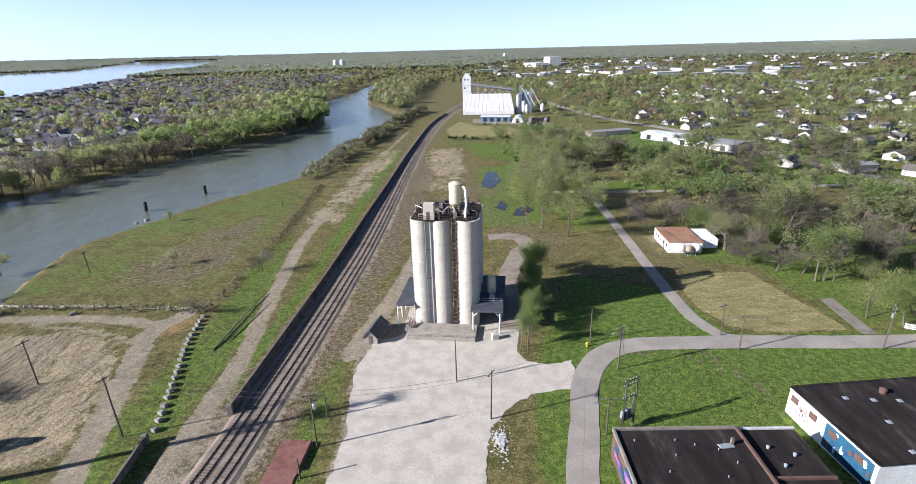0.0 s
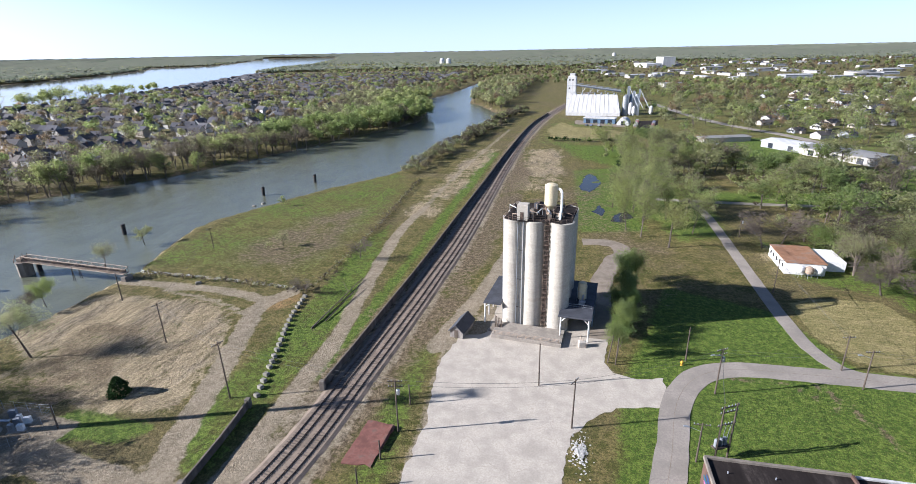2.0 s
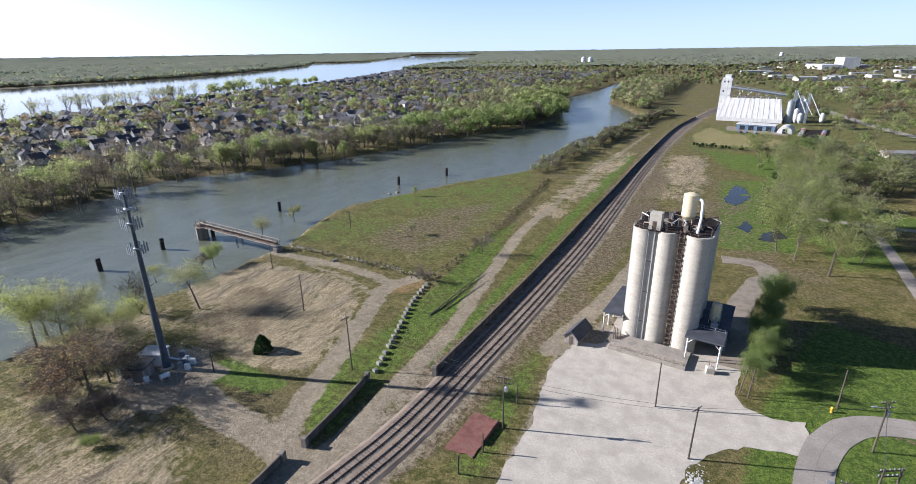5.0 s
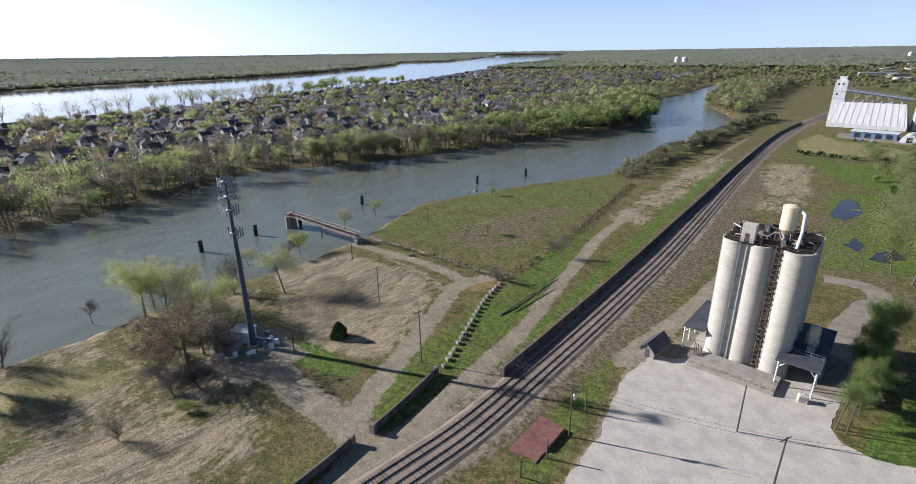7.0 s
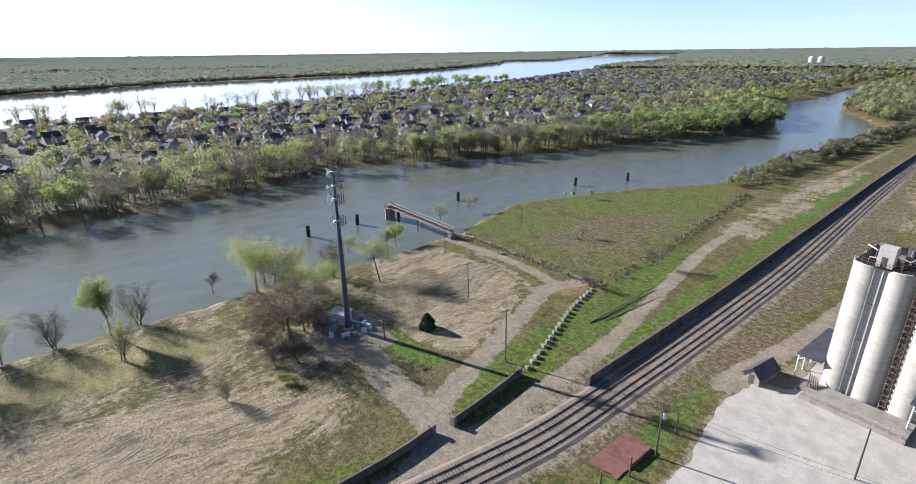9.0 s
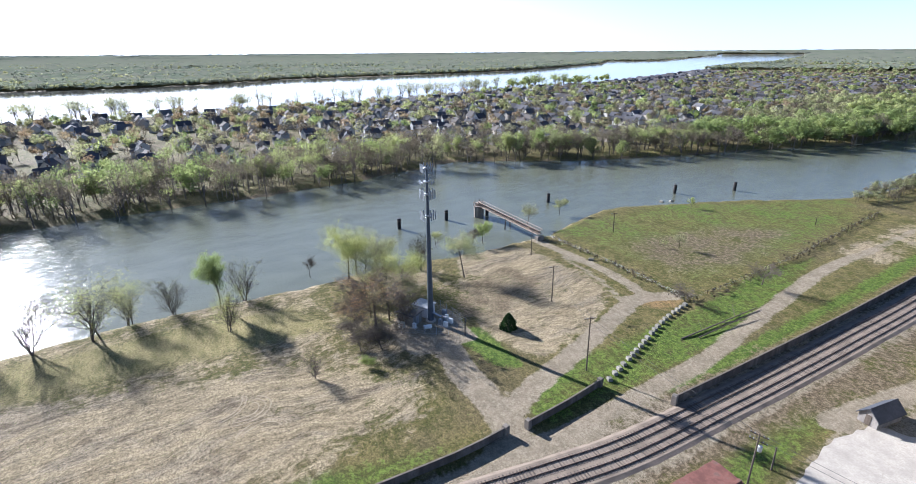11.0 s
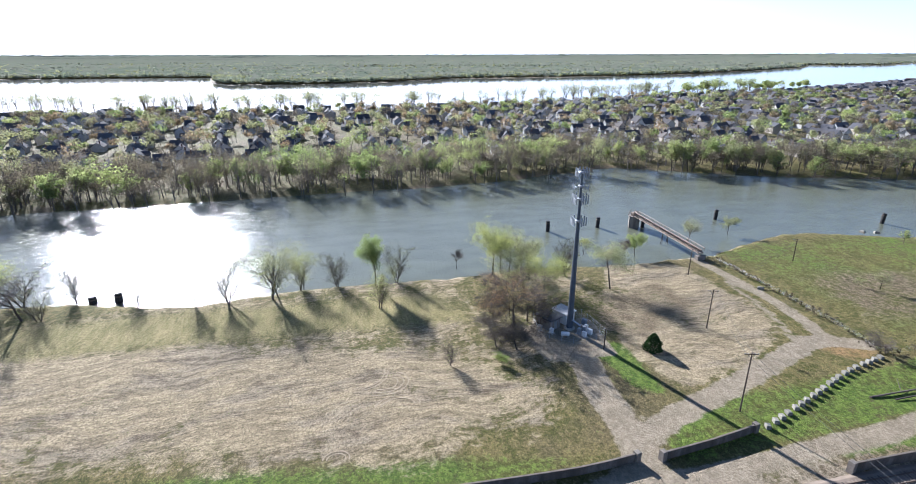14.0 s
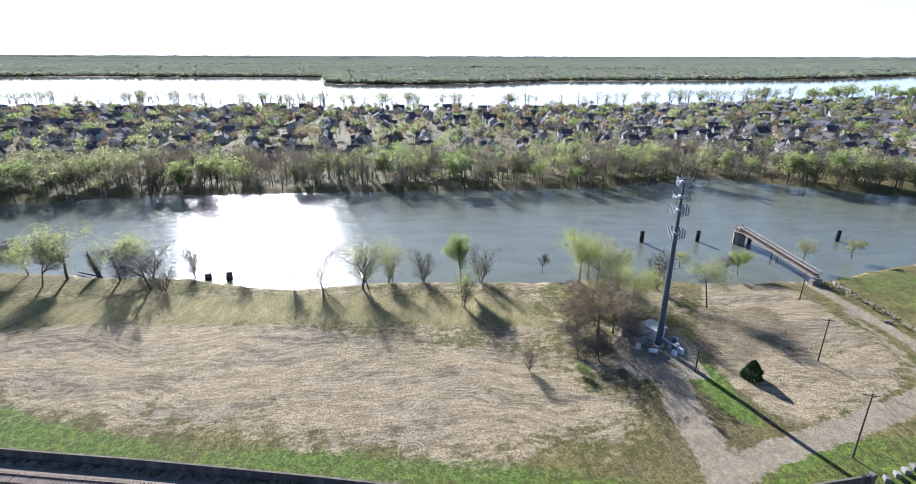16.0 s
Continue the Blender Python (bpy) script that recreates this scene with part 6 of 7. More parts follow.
def conifer(seed):
    """A low dense evergreen, widest near the ground."""
    r = np.random.default_rng(seed)
    n = 2600
    z = 9.6 * r.uniform(0, 1, n) ** 1.2
    a = r.uniform(0, 6.283, n)
    rad = 3.9 * np.sqrt(np.maximum(1 - ((z - 3.4) / 6.6) ** 2, 0.02)) * r.uniform(0.7, 1.05, n) * (1.2 - z / 13) * (1 + 0.12 * np.sin(a * 5 + z))
    c = np.stack([rad * np.cos(a), rad * np.sin(a), z + 0.3], 1)
    d, e = r.normal(0, 1, (n, 3)), r.normal(0, 1, (n, 3))
    v = np.stack([c + d * 0.3, c + e * 0.3, c - (d + e) * 0.2], 1).reshape(-1, 3)
    return Shape().tube((0, 0, -0.2), (0, 0, 9), 0.35, 0.05).mesh("trunk", BARK), np_mesh("crown", v, np.arange(3 * n).reshape(-1, 3), LEAF_DARK)


FAR_KINDS = {
    "olive": [tree_meshes(21, "round", SPRAY_OLIVE, 1520, 0.46, 120, depth=2), tree_meshes(22, "vase", SPRAY_OLIVE, 1360, 0.46, 120, depth=2), tree_meshes(23, "round", SPRAY_OLIVE, 1200, 0.46, 160, depth=2)],
    "green": [tree_meshes(24, "round", SPRAY_GREEN, 2100, 0.48, 60, depth=2), tree_meshes(25, "vase", SPRAY_GREEN, 1900, 0.48, 60, depth=2)],
    "yellow": [tree_meshes(26, "vase", SPRAY_LIME, 1360, 0.46, 100, depth=2), tree_meshes(27, "round", SPRAY_LIME, 1440, 0.46, 100, depth=2)],
    "bare": [tree_meshes(28, "round", SPRAY_BUFF, 600, 0.34, 500, depth=2), tree_meshes(29, "vase", SPRAY_BUFF, 500, 0.34, 500, depth=2), tree_meshes(30, "tall", SPRAY_BUFF, 400, 0.34, 400, depth=2)],
}
KINDS = {
    "olive": [tree_meshes(1, "round", LEAF_OLIVE, 5200, 0.12, 400), tree_meshes(2, "vase", LEAF_OLIVE, 4800, 0.12, 400), tree_meshes(3, "cone", LEAF_OLIVE, 7000, 0.13, 200)],
    "green": [tree_meshes(4, "round", LEAF_GREEN, 7000, 0.19, 100), tree_meshes(5, "vase", LEAF_GREEN, 6500, 0.19, 100)],
    "yellow": [tree_meshes(6, "vase", LEAF_YELLOW, 3800, 0.105, 500, forks=3), tree_meshes(7, "round", LEAF_YELLOW, 5400, 0.115, 400)],
    "bare": [tree_meshes(8, "round", LEAF_BUFF, 500, 0.13, twigs=2000), tree_meshes(9, "vase", LEAF_YELLOW, 500, 0.13, twigs=1500, forks=3), tree_meshes(10, "tall", LEAF_BUFF, 400, 0.15, twigs=1100)],
    "russet": [tree_meshes(11, "round", LEAF_RUSSET, 3200, 0.12, twigs=1800)],
    "slender": [tree_meshes(13, "tall", LEAF_LIME, 2600, 0.16, twigs=500), tree_meshes(14, "tall", LEAF_LIME, 2400, 0.16, twigs=600)],
    "conifer": [conifer(12)],
}
WORDS = {"olive": "spring tree with sparse olive-green new leaves", "green": "spreading tree in fresh bright green leaf", "yellow": "slender tree with yellow-green spring leaves",
         "bare": "nearly leafless tree with grey-brown branches", "russet": "broad tree with russet brown buds", "slender": "tall slender tree with thin olive spring leaves", "conifer": "dark evergreen bush on the meadow"}
PROTO = {}
for kind, metas in [*KINDS.items(), *(("far " + k, v) for k, v in FAR_KINDS.items())]:
    PROTO[kind] = []
    for me_w, me_c in metas:
        t = thing("tree", WORDS[kind.replace("far ", "")], "tree", "trees")
        part("trunk", me_w, None, t)
        part("crown", me_c, None, t)
        PROTO[kind].append(t)
rt = np.random.default_rng(5)


def tree(x, y, h, kind, wide=1.0, which=None, z=0.0, spread=1.25):
    ms = PROTO["far " + kind if math.hypot(x, y) > 185 and kind in FAR_KINDS else kind]
    k = h / 10
    t = copy_thing(ms[rt.integers(0, len(ms)) if which is None else which % len(ms)], pose(x, y, z, 0, 0, rt.uniform(0, 360)) @ Matrix.Diagonal((k * wide * spread, k * wide * spread, k, 1)))
    return t


for row in ((-109.4, 73.8, 13, "olive", 1.0, 2), (-108.8, 54, 12.3, "yellow", 1.0, 1), (-121, 66, 10.8, "bare", 1.0, 1), (-97, 40.8, 14, "russet", 1.25, 0), 
            (-84, 33, 2.2, "green", 1.6, 0), (-99, 45, 9, "bare", 1.3, 0), (-91, 41, 5.5, "bare", 1.7, 0), (-88, 38, 4.5, "bare", 1.8, 0), (-95, 35, 5, "bare", 1.7, 0), (-90, 34, 4, "bare", 1.8, 0), (-101, 37, 6, "russet", 1.4, 0), (-103, 42, 10, "russet", 1.1, 0), (-93, 37, 7, "bare", 1.3, 0), (-95, 47, 8, "bare", 1.1, 1),  (-106, 51, 9, "olive", 1.2, 0), (-113, 50, 11.5, "yellow", 0.95, 1), (-131, 50, 13, "olive", 1.2, 1), 
            (-127, 46, 17, "yellow", 0.85, 1), (-134, 58, 7.7, "bare"), (-121, 55, 13.5, "olive", 1.0, 1), (-124, 50, 13.5, "yellow", 0.85, 1), (-116, 46, 12, "olive", 1.2, 0), (-137, 38, 6.5, "bare"), (-80, 66.2, 3.9, "conifer", 0.95),
            (-131, 96, 7.7, "green", 0.8), (-130, 91, 6.7, "bare"), (-132, 93, 6, "bare"), (-137, 81, 5.5, "olive", 1.2), (-137, 121, 8.8, "olive", 1.0, 1), (-140.5, 141, 6.8, "olive"),
            (-65, 113, 4.6, "bare", 1.5, 0), (-59.5, 138, 7, "bare", 1.2, 0), (-89, 144, 5.3, "olive"), (-92, 140, 3, "olive"), (-113.5, 188, 4.5, "yellow"),
            (-128, -14, 16.8, "yellow", 1.0, 0), (-132, -7, 13.4, "yellow", 0.8, 0), (-132, 2.5, 10.5, "bare", 0.8, 1), (-129, 12.5, 14.3, "green", 0.7, 1), (-131.4, 18.5, 12, "bare", 0.8, 1), (-115, 12.2, 11.8, "yellow", 0.7, 0),
            (-128.7, -25, 13, "bare", 0.9, 1), (-129.4, -33, 10, "bare", 0.7, 1), (-135, -48, 9, "bare", 0.6, 1), (-143, -77, 11, "bare", 1.2, 1), (-86, 22.6, 5, "bare", 0.9, 1),
            (-137, -103, 14, "bare", 1.0, 0), (-142, -99, 16.5, "yellow", 1.3, 1), (-139.5, -83.5, 14.5, "yellow", 1.2, 1), (-133, -72, 14.8, "bare", 1.1, 0), (-131, -68, 9.8, "bare", 0.8, 1), (-144, -92, 9.5, "bare", 0.5, 1),
            (-142, -64, 9.3, "bare", 0.6, 1), (-140, -120, 14, "bare", 1.1, 0), (-146, -112, 13, "olive"),
            (13.8, 94.2, 8.0, "green", 0.62, 0), (15.5, 103, 8.5, "green", 0.7, 0), (17.3, 109, 9.0, "green", 0.7, 1), (19, 127, 11.4, "green", 0.75, 0), (18.2, 117, 9.0, "green", 0.7, 1), (15.0, 98.5, 7.0, "green", 0.65, 0),
            (16.2, 112.5, 7.5, "green", 0.9, 0), (17.6, 121, 8.0, "green", 0.9, 1), (14.6, 101, 6.2, "green", 0.9, 1), (16.6, 106, 7.2, "green", 0.95, 0), (20.5, 131.5, 9.0, "green", 0.9, 0), (35.8, 161, 16.9, "yellow", 0.9, 1), (28.5, 170, 20, "slender", 0.8, 1), (24.5, 177, 18, "slender", 0.8, 0), (46, 175.5, 19, "slender", 0.8, 0), (31, 185, 18, "slender", 0.8, 1), (40, 190, 17, "slender", 0.8, 0), (26, 196, 17, "slender", 0.8, 1), (34, 200, 19, "slender", 0.9, 0), (48, 196, 18, "slender", 0.9, 1), (22, 204, 16, "slender", 0.9, 1), (43, 206, 18, "slender", 0.9, 0),
            (96.4, 123, 15.3, "green", 0.9, 0), (98.4, 146.5, 19, "bare", 1.1, 0), (64.5, 165, 11.2, "bare", 1.2, 0), (70.5, 167.5, 12, "bare", 1.2, 0), (80.6, 158, 10, "green", 1.2, 0), (83, 150, 11, "olive", 1.3, 0),
            (94, 128, 11, "bare", 1.2, 0), (92.8, 103, 8.5, "yellow", 1.3, 1), (98.5, 99.5, 10, "green", 1.3, 0), (105, 104, 10, "green", 1.2, 0), (103, 112, 9, "yellow", 1.3, 1), (82, 134, 8, "bare", 1.5, 0), (88, 130, 9, "bare", 1.4, 0)):
    tree(*row, z=-0.1 if row[0] > -130 else -1.2)


def clear(x, y):
    return (inside(np.array([[x, y]]), [(54, 92), (54, 132), (62, 136), (62, 150), (80, 158), (80, 132), (92, 118), (90, 92)])[0]
            or inside(np.array([[x, y]]), [(86, 395), (150, 410), (175, 300), (130, 285), (88, 300)])[0] or inside(np.array([[x, y]]), [(-25, 340), (-10, 560), (90, 520), (74, 405), (46, 385)])[0]
            or min(line_dist(np.array([[x, y]]), spline(ln, 12))[0] for ln in (LANE, BACK_LANE, STREET)) < 5)


n_g = 0
while n_g < 26:
    x, y = rt.uniform(24, 53), rt.uniform(196, 335)
    if clear(x, y) or x < 24 + (y - 200) * 0.09:
        continue
    tree(x, y, rt.uniform(13, 20), "slender", rt.uniform(0.75, 1.0))
    n_g += 1
n_e = 0
while n_e < 92:
    x, y = rt.uniform(26, 210), rt.uniform(118, 330)
    if clear(x, y) or x > 1.0 * y or (x < 78 and y < 262) or (x < 60 and y < 160) or (x > 40 and x < 60 and y < 180):
        continue
    tree(x, y, rt.uniform(8, 17), rt.choice(["olive", "green", "bare", "slender", "bare", "yellow", "olive", "olive"]), rt.uniform(0.9, 1.4))
    n_e += 1
for i in range(105):
    y = rt.uniform(-230, 480)
    x = far_bank_x(y) - rt.uniform(-5, 26)
    tree(x, y, rt.uniform(10, 18.5), rt.choice(["green", "yellow", "bare", "bare", "olive", "yellow"]), rt.uniform(0.8, 1.1), z=-1.0)
for lst in PROTO.values():
    for ob in lst:
        for o in [*ob.children_recursive, ob]:
            bpy.data.objects.remove(o)


# ---- woods: trees past counting ----
def wood_mass(name, x, y, h, wide, material, tris, label, leaf=None, trunk=True, seed=1, airy=False, limbs=3, foot=0.29):
    """Many lobed crowns of leaf clumps over thin trunks; airy ones are thin, with more limbs than leaves. foot: where the crown begins."""
    r = np.random.default_rng(seed)
    n = len(x)
    d = np.hypot(x, y)
    z0 = np.where(dry(np.stack([x, y], 1), 0), 0.0, -1.6)
    ext = np.stack([wide, wide, h * (1 - foot) / 2], 1)
    mid = np.stack([x, y, z0 + h * (1 + foot) / 2], 1)

    def unit(*shape):
        q = r.normal(0, 1, (*shape, 3))
        return q / np.linalg.norm(q, axis=-1)[..., None]

    L = 6 if tris > 90 else 4 if tris > 30 else 2
    q = max(6, tris // L)
    lob = mid[:, None] + unit(n, L) * r.uniform(0.3, 0.6, (n, L, 1)) * ext[:, None]
    rad = r.uniform(0.36, 0.62, (n, L, 1)) * ext[:, None]
    dirs = unit(n, L, q)
    c = lob[:, :, None] + dirs * r.uniform(0.6, 1.08, (n, L, q, 1)) * rad[:, :, None]
    s = (np.clip(0.0024 * d, 0.36, 5.5) if leaf is None else leaf * np.ones(n))[:, None, None, None] * r.uniform(0.5, 1.3, (n, L, q, 1)) * (0.6 if airy else 1.0)
    face = dirs + r.normal(0, 0.45, (n, L, q, 3)) + np.array([0, 0, 0.2])
    a = np.cross(face, unit(n, L, q))
    a /= np.linalg.norm(a, axis=-1)[..., None]
    b = np.cross(face, a)
    b /= np.linalg.norm(b, axis=-1)[..., None]
    verts = np.stack([c + a * s, c + b * s, c - (a + b) * s * 0.6], 3).reshape(-1, 3)
    out = 0.45 * dirs + 0.9 * (c - mid[:, None, None]) / ext[:, None, None] + 0.12 * face
    out = np.repeat((out / np.linalg.norm(out, axis=-1)[..., None]).reshape(-1, 3), 3, axis=0)
    tagged(new(name, np_mesh(name, draw_in(verts), np.arange(len(verts)).reshape(-1, 3), material, normals=out)), label, "woods", kind="stuff")
    if trunk:
        near = d < 1000
        xs, ys, hs, zs, ws = x[near], y[near], h[near], z0[near], wide[near]
        m = len(xs)
        k = limbs + (2 if airy else 0)
        lean = unit(m, k)[..., :2] * (np.arange(k) > 0)[None, :, None] * r.uniform(0.4, 0.95, (m, k, 1)) + r.normal(0, 0.06, (m, k, 2))
        base = np.stack([xs, ys, zs - 1.0], 1)[:, None, :] + np.zeros((m, k, 3))
        base[:, 1:, 2] += 1.0 + hs[:, None] * r.uniform(0.12, 0.4, (m, k - 1))
        top = base.copy()
        top[..., :2] += lean * ws[:, None, None]
        top[..., 2] = zs[:, None] + hs[:, None] * np.where(np.arange(k) > 0, r.uniform(0.6, 0.97, (m, k)), 0.93)
        w = (0.016 * hs)[:, None] * np.where(np.arange(k) > 0, 0.55, 1.0)[None]
        tri = np.array([[1, 0], [-0.5, 0.87], [-0.5, -0.87]])
        lo = base[:, :, None, :] + np.concatenate([tri[None, None] * w[:, :, None, None], np.zeros((m, k, 3, 1))], 3)
        hi = top[:, :, None, :] + np.concatenate([tri[None, None] * w[:, :, None, None] * 0.3, np.zeros((m, k, 3, 1))], 3)
        vv = np.concatenate([lo, hi], 2).reshape(-1, 3)
        o = (np.arange(m * k) * 6)[:, None]
        ff = np.concatenate([o + np.array([0, 1, 4, 3]), o + np.array([1, 2, 5, 4]), o + np.array([2, 0, 3, 5])])
        tagged(new("trunks_of_" + name, np_mesh("trunks", vv, ff, BARK_FAR)), "thin grey trunks of the woods", "woods", kind="stuff")


def scatter(n, test, box, seed):
    r = np.random.default_rng(seed)
    out = np.zeros((0, 2))
    while len(out) < n:
        p = np.stack([r.uniform(box[0], box[1], 4 * n), r.uniform(box[2], box[3], 4 * n)], 1)
        out = np.vstack([out, p[test(p)]])
    return out[:n]


def peninsula(p):
    return (p[:, 0] < far_bank_x(p[:, 1]) - 2) & (p[:, 0] > river_x(p[:, 1]) + np.where(p[:, 1] > 800, 150, 38))


def share(pts, seed, hs=(8, 16), leaf=None, mats=((SPRAY_OLIVE, 0.4), (SPRAY_BUFF, 0.38), (SPRAY_GREEN, 0.14), (SPRAY_RUSSET, 0.08)), name="woods", tris=80, label="budding spring woods in olive and brown", airy=False, limbs=3, foot=0.29):
    r = np.random.default_rng(seed)
    u = r.uniform(0, 1, len(pts))
    lo = 0.0
    for i, (m, f) in enumerate(mats):
        sel = pts[(u >= lo) & (u < lo + f)]
        lo += f
        far = np.hypot(*sel.T) > 650
        if far.any() and not far.all():
            share(sel[far], seed + 100 + i, hs, leaf, ((m, 1.01),), name, max(18, tris // 2), label, airy, limbs, foot)
            sel = sel[~far]
        h = r.uniform(*hs, len(sel)) * np.where(np.hypot(*sel.T) > 1000, 0.75, 1.0)
        wood_mass(name, sel[:, 0], sel[:, 1], h, h * r.uniform(0.38, 0.6, len(sel)), m, tris, label, leaf, seed=seed * 10 + i, airy=airy or (m is SPRAY_BUFF and leaf is None), limbs=limbs, foot=foot)


share(scatter(3500, peninsula, (-1150, -130, -420, 1500), 31), 31, hs=(7.5, 15), tris=150, mats=((SPRAY_OLIVE, 0.28), (SPRAY_BUFF, 0.42), (SPRAY_GREEN, 0.11), (SPRAY_RUSSET, 0.11), (SPRAY_LIME, 0.08)))
# belt along the peninsula's harbour edge
yb = np.random.default_rng(32).uniform(-400, 700, 800)
share(np.stack([far_bank_x(yb) - np.random.default_rng(33).uniform(-7, 42, 800), yb], 1), 32, hs=(9, 19), tris=360, limbs=5, foot=0.36,
      mats=((SPRAY_OLIVE, 0.24), (SPRAY_BUFF, 0.42), (SPRAY_GREEN, 0.17), (SPRAY_LIME, 0.17)), name="bank_woods", label="budding woods standing at the water's edge")
ys = np.random.default_rng(132).uniform(-400, 130, 250)
share(np.stack([far_bank_x(ys) - np.random.default_rng(133).uniform(0, 58, 250), ys], 1), 132, hs=(9, 18), tris=216, limbs=4, foot=0.3,
      mats=((SPRAY_OLIVE, 0.22), (SPRAY_BUFF, 0.46), (SPRAY_GREEN, 0.18), (SPRAY_LIME, 0.14)), name="bank_woods", label="budding woods between the houses and the water")
# grove on the point, and the far end of the harbour
share(scatter(420, lambda p: (p[:, 0] < far_bank_x(p[:, 1]) - 1) & (p[:, 0] > far_bank_x(p[:, 1]) - 95), (-330, -130, 420, 720), 34), 34, hs=(10, 18), tris=170,
      mats=((SPRAY_OLIVE, 0.45), (SPRAY_GREEN, 0.05), (SPRAY_BUFF, 0.5)))
share(scatter(700, lambda p: dry(p, 3) & (p[:, 0] < -62 + 0.02 * (p[:, 1] - 500)) & (p[:, 0] > -150 + 0.0 * p[:, 1]), (-160, -20, 480, 1150), 35), 35, hs=(9, 17), tris=130)
share(scatter(1700, lambda p: dry(p, 14) & (depth_in(p, RIVER_LINE) < -260) & ~((p[:, 0] > -60) & (p[:, 1] < 1000)), (-1150, 120, 900, 2600), 36), 36, hs=(7, 13), tris=75)
# the river-side row of tall bare trees
yr = np.random.default_rng(37).uniform(-500, 900, 190)
share(np.stack([river_x(yr) + np.random.default_rng(38).uniform(2, 20, 190), yr], 1), 37, hs=(18, 28), mats=((SPRAY_OLIVE, 0.75), (SPRAY_LIME, 0.25)), tris=260, limbs=7, airy=True, name="river_trees", label="tall sparse trees along the wide river")
# willow scrub on the near bank
ls = spline([(-78, 255), (-74, 300), (-66, 360), (-58, 420), (-52, 480), (-40, 540)], 3)
rs = np.random.default_rng(39)
ps = ls[rs.integers(0, len(ls), 330)] + rs.normal(0, 3.6, (330, 2))
share(ps, 39, hs=(3, 8), mats=((SPRAY_BUFF, 0.5), (SPRAY_OLIVE, 0.5)), tris=190, name="bank_scrub", airy=True, label="brown willow scrub along the bank")
# the eastern woods and the town's trees
share(scatter(330, lambda p: (p[:, 0] < p[:, 1] * 1.05) & (p[:, 0] > 26) & ~((p[:, 0] < 76) & (p[:, 1] < 255)) & np.array([not clear(*q) for q in p]), (26, 330, 118, 330), 41), 41, hs=(3, 10), tris=200,
      mats=((SPRAY_BUFF, 0.35), (SPRAY_OLIVE, 0.3), (SPRAY_LIME, 0.35)), name="thicket", label="brown and green thicket between the trees")
share(scatter(1400, lambda p: (p[:, 0] < p[:, 1] * 1.1) & (p[:, 0] > 40 + 0.05 * p[:, 1]) & np.array([not clear(*q) for q in p]), (40, 900, 300, 1000), 42), 42, hs=(8, 16), tris=120,
      mats=((SPRAY_OLIVE, 0.36), (SPRAY_LIME, 0.3), (SPRAY_GREEN, 0.1), (SPRAY_BUFF, 0.14), (SPRAY_RUSSET, 0.1)), name="town_trees", label="trees between the houses of the town")
share(scatter(2600, lambda p: (p[:, 0] < p[:, 1] * 1.1) & (p[:, 0] > 60), (60, 2600, 900, 2800), 43), 43, hs=(7, 14), mats=((SPRAY_OLIVE, 0.36), (SPRAY_BUFF, 0.44), (SPRAY_GREEN, 0.12), (SPRAY_RUSSET, 0.08)), tris=24, name="town_trees", label="far trees of the town")

# hedge and ditch bank before the terminal
hp = np.vstack([spline([(-9, 366), (15, 362), (44, 361)], 1.2), spline([(44, 361), (37, 308), (31, 262)], 1.2)])
hp = hp + np.random.default_rng(44).normal(0, 1.0, hp.shape)
share(hp, 45, hs=(1.5, 4), mats=((SPRAY_GREEN, 0.5), (LEAF_DARK, 0.5)), tris=60, leaf=0.5, name="hedge", label="dark green hedge along a ditch")


# ---- far woods to the horizon ----
def canopy(a0, a1, step, d0, d1, rows, rough, seed, smooth_crowns=True):
    r = np.random.default_rng(seed)
    ang = np.radians(np.arange(a0, a1, step))
    dist = d0 * np.power(d1 / d0, np.linspace(0, 1, rows))
    A, D = np.meshgrid(ang, dist)
    A = A + r.normal(0, radians(step) * 0.25, A.shape)
    D = D * (1 + r.normal(0, 0.006, D.shape))
    X, Y = -np.sin(A) * D, np.cos(A) * D
    p = np.stack([X.ravel(), Y.ravel()], 1)
    d = np.hypot(*p.T)
    bank = depth_in(p, RIVER_LINE)
    wet = bank > -np.maximum(4, 0.002 * d)
    west = p[:, 0] < river_x(np.clip(p[:, 1], -700, 2284)) - 60
    open_land = (np.sin(p[:, 0] * 0.0023 + 1.3) * np.sin(p[:, 1] * 0.0017 + 0.4) > 0.62) & (d > 2500)
    keep = ~wet & (west | (d > 2000)) & ~((p[:, 0] > 60) & (d < 2700) & (d < 3.0 * p[:, 0] + 1800))
    clump = np.array([noise.noise((x * 0.006, y * 0.006, 2)) for x, y in p])
    z = np.where(keep, np.where(open_land, 0.5, np.where(bank > -45, 3.0, 6.5 + 2.5 * clump) + r.normal(0, rough, len(p)) * (1 + d / 6000) + 0.0006 * d + 0.0032 * np.maximum(d - 6000, 0)), -4.0)
    i = (np.arange(len(dist) - 1)[:, None] * len(ang) + np.arange(len(ang) - 1)[None]).ravel()
    f = np.stack([i, i + 1, i + 1 + len(ang), i + len(ang)], 1)
    f = f[(z[f] > -3).all(1)]
    tagged(new("far_woods", np_mesh("far_woods", draw_in(np.column_stack([p, z])), f, HAZED_CANOPY, smooth=smooth_crowns)), "endless far spring woods fading to the horizon", "woods", kind="stuff")


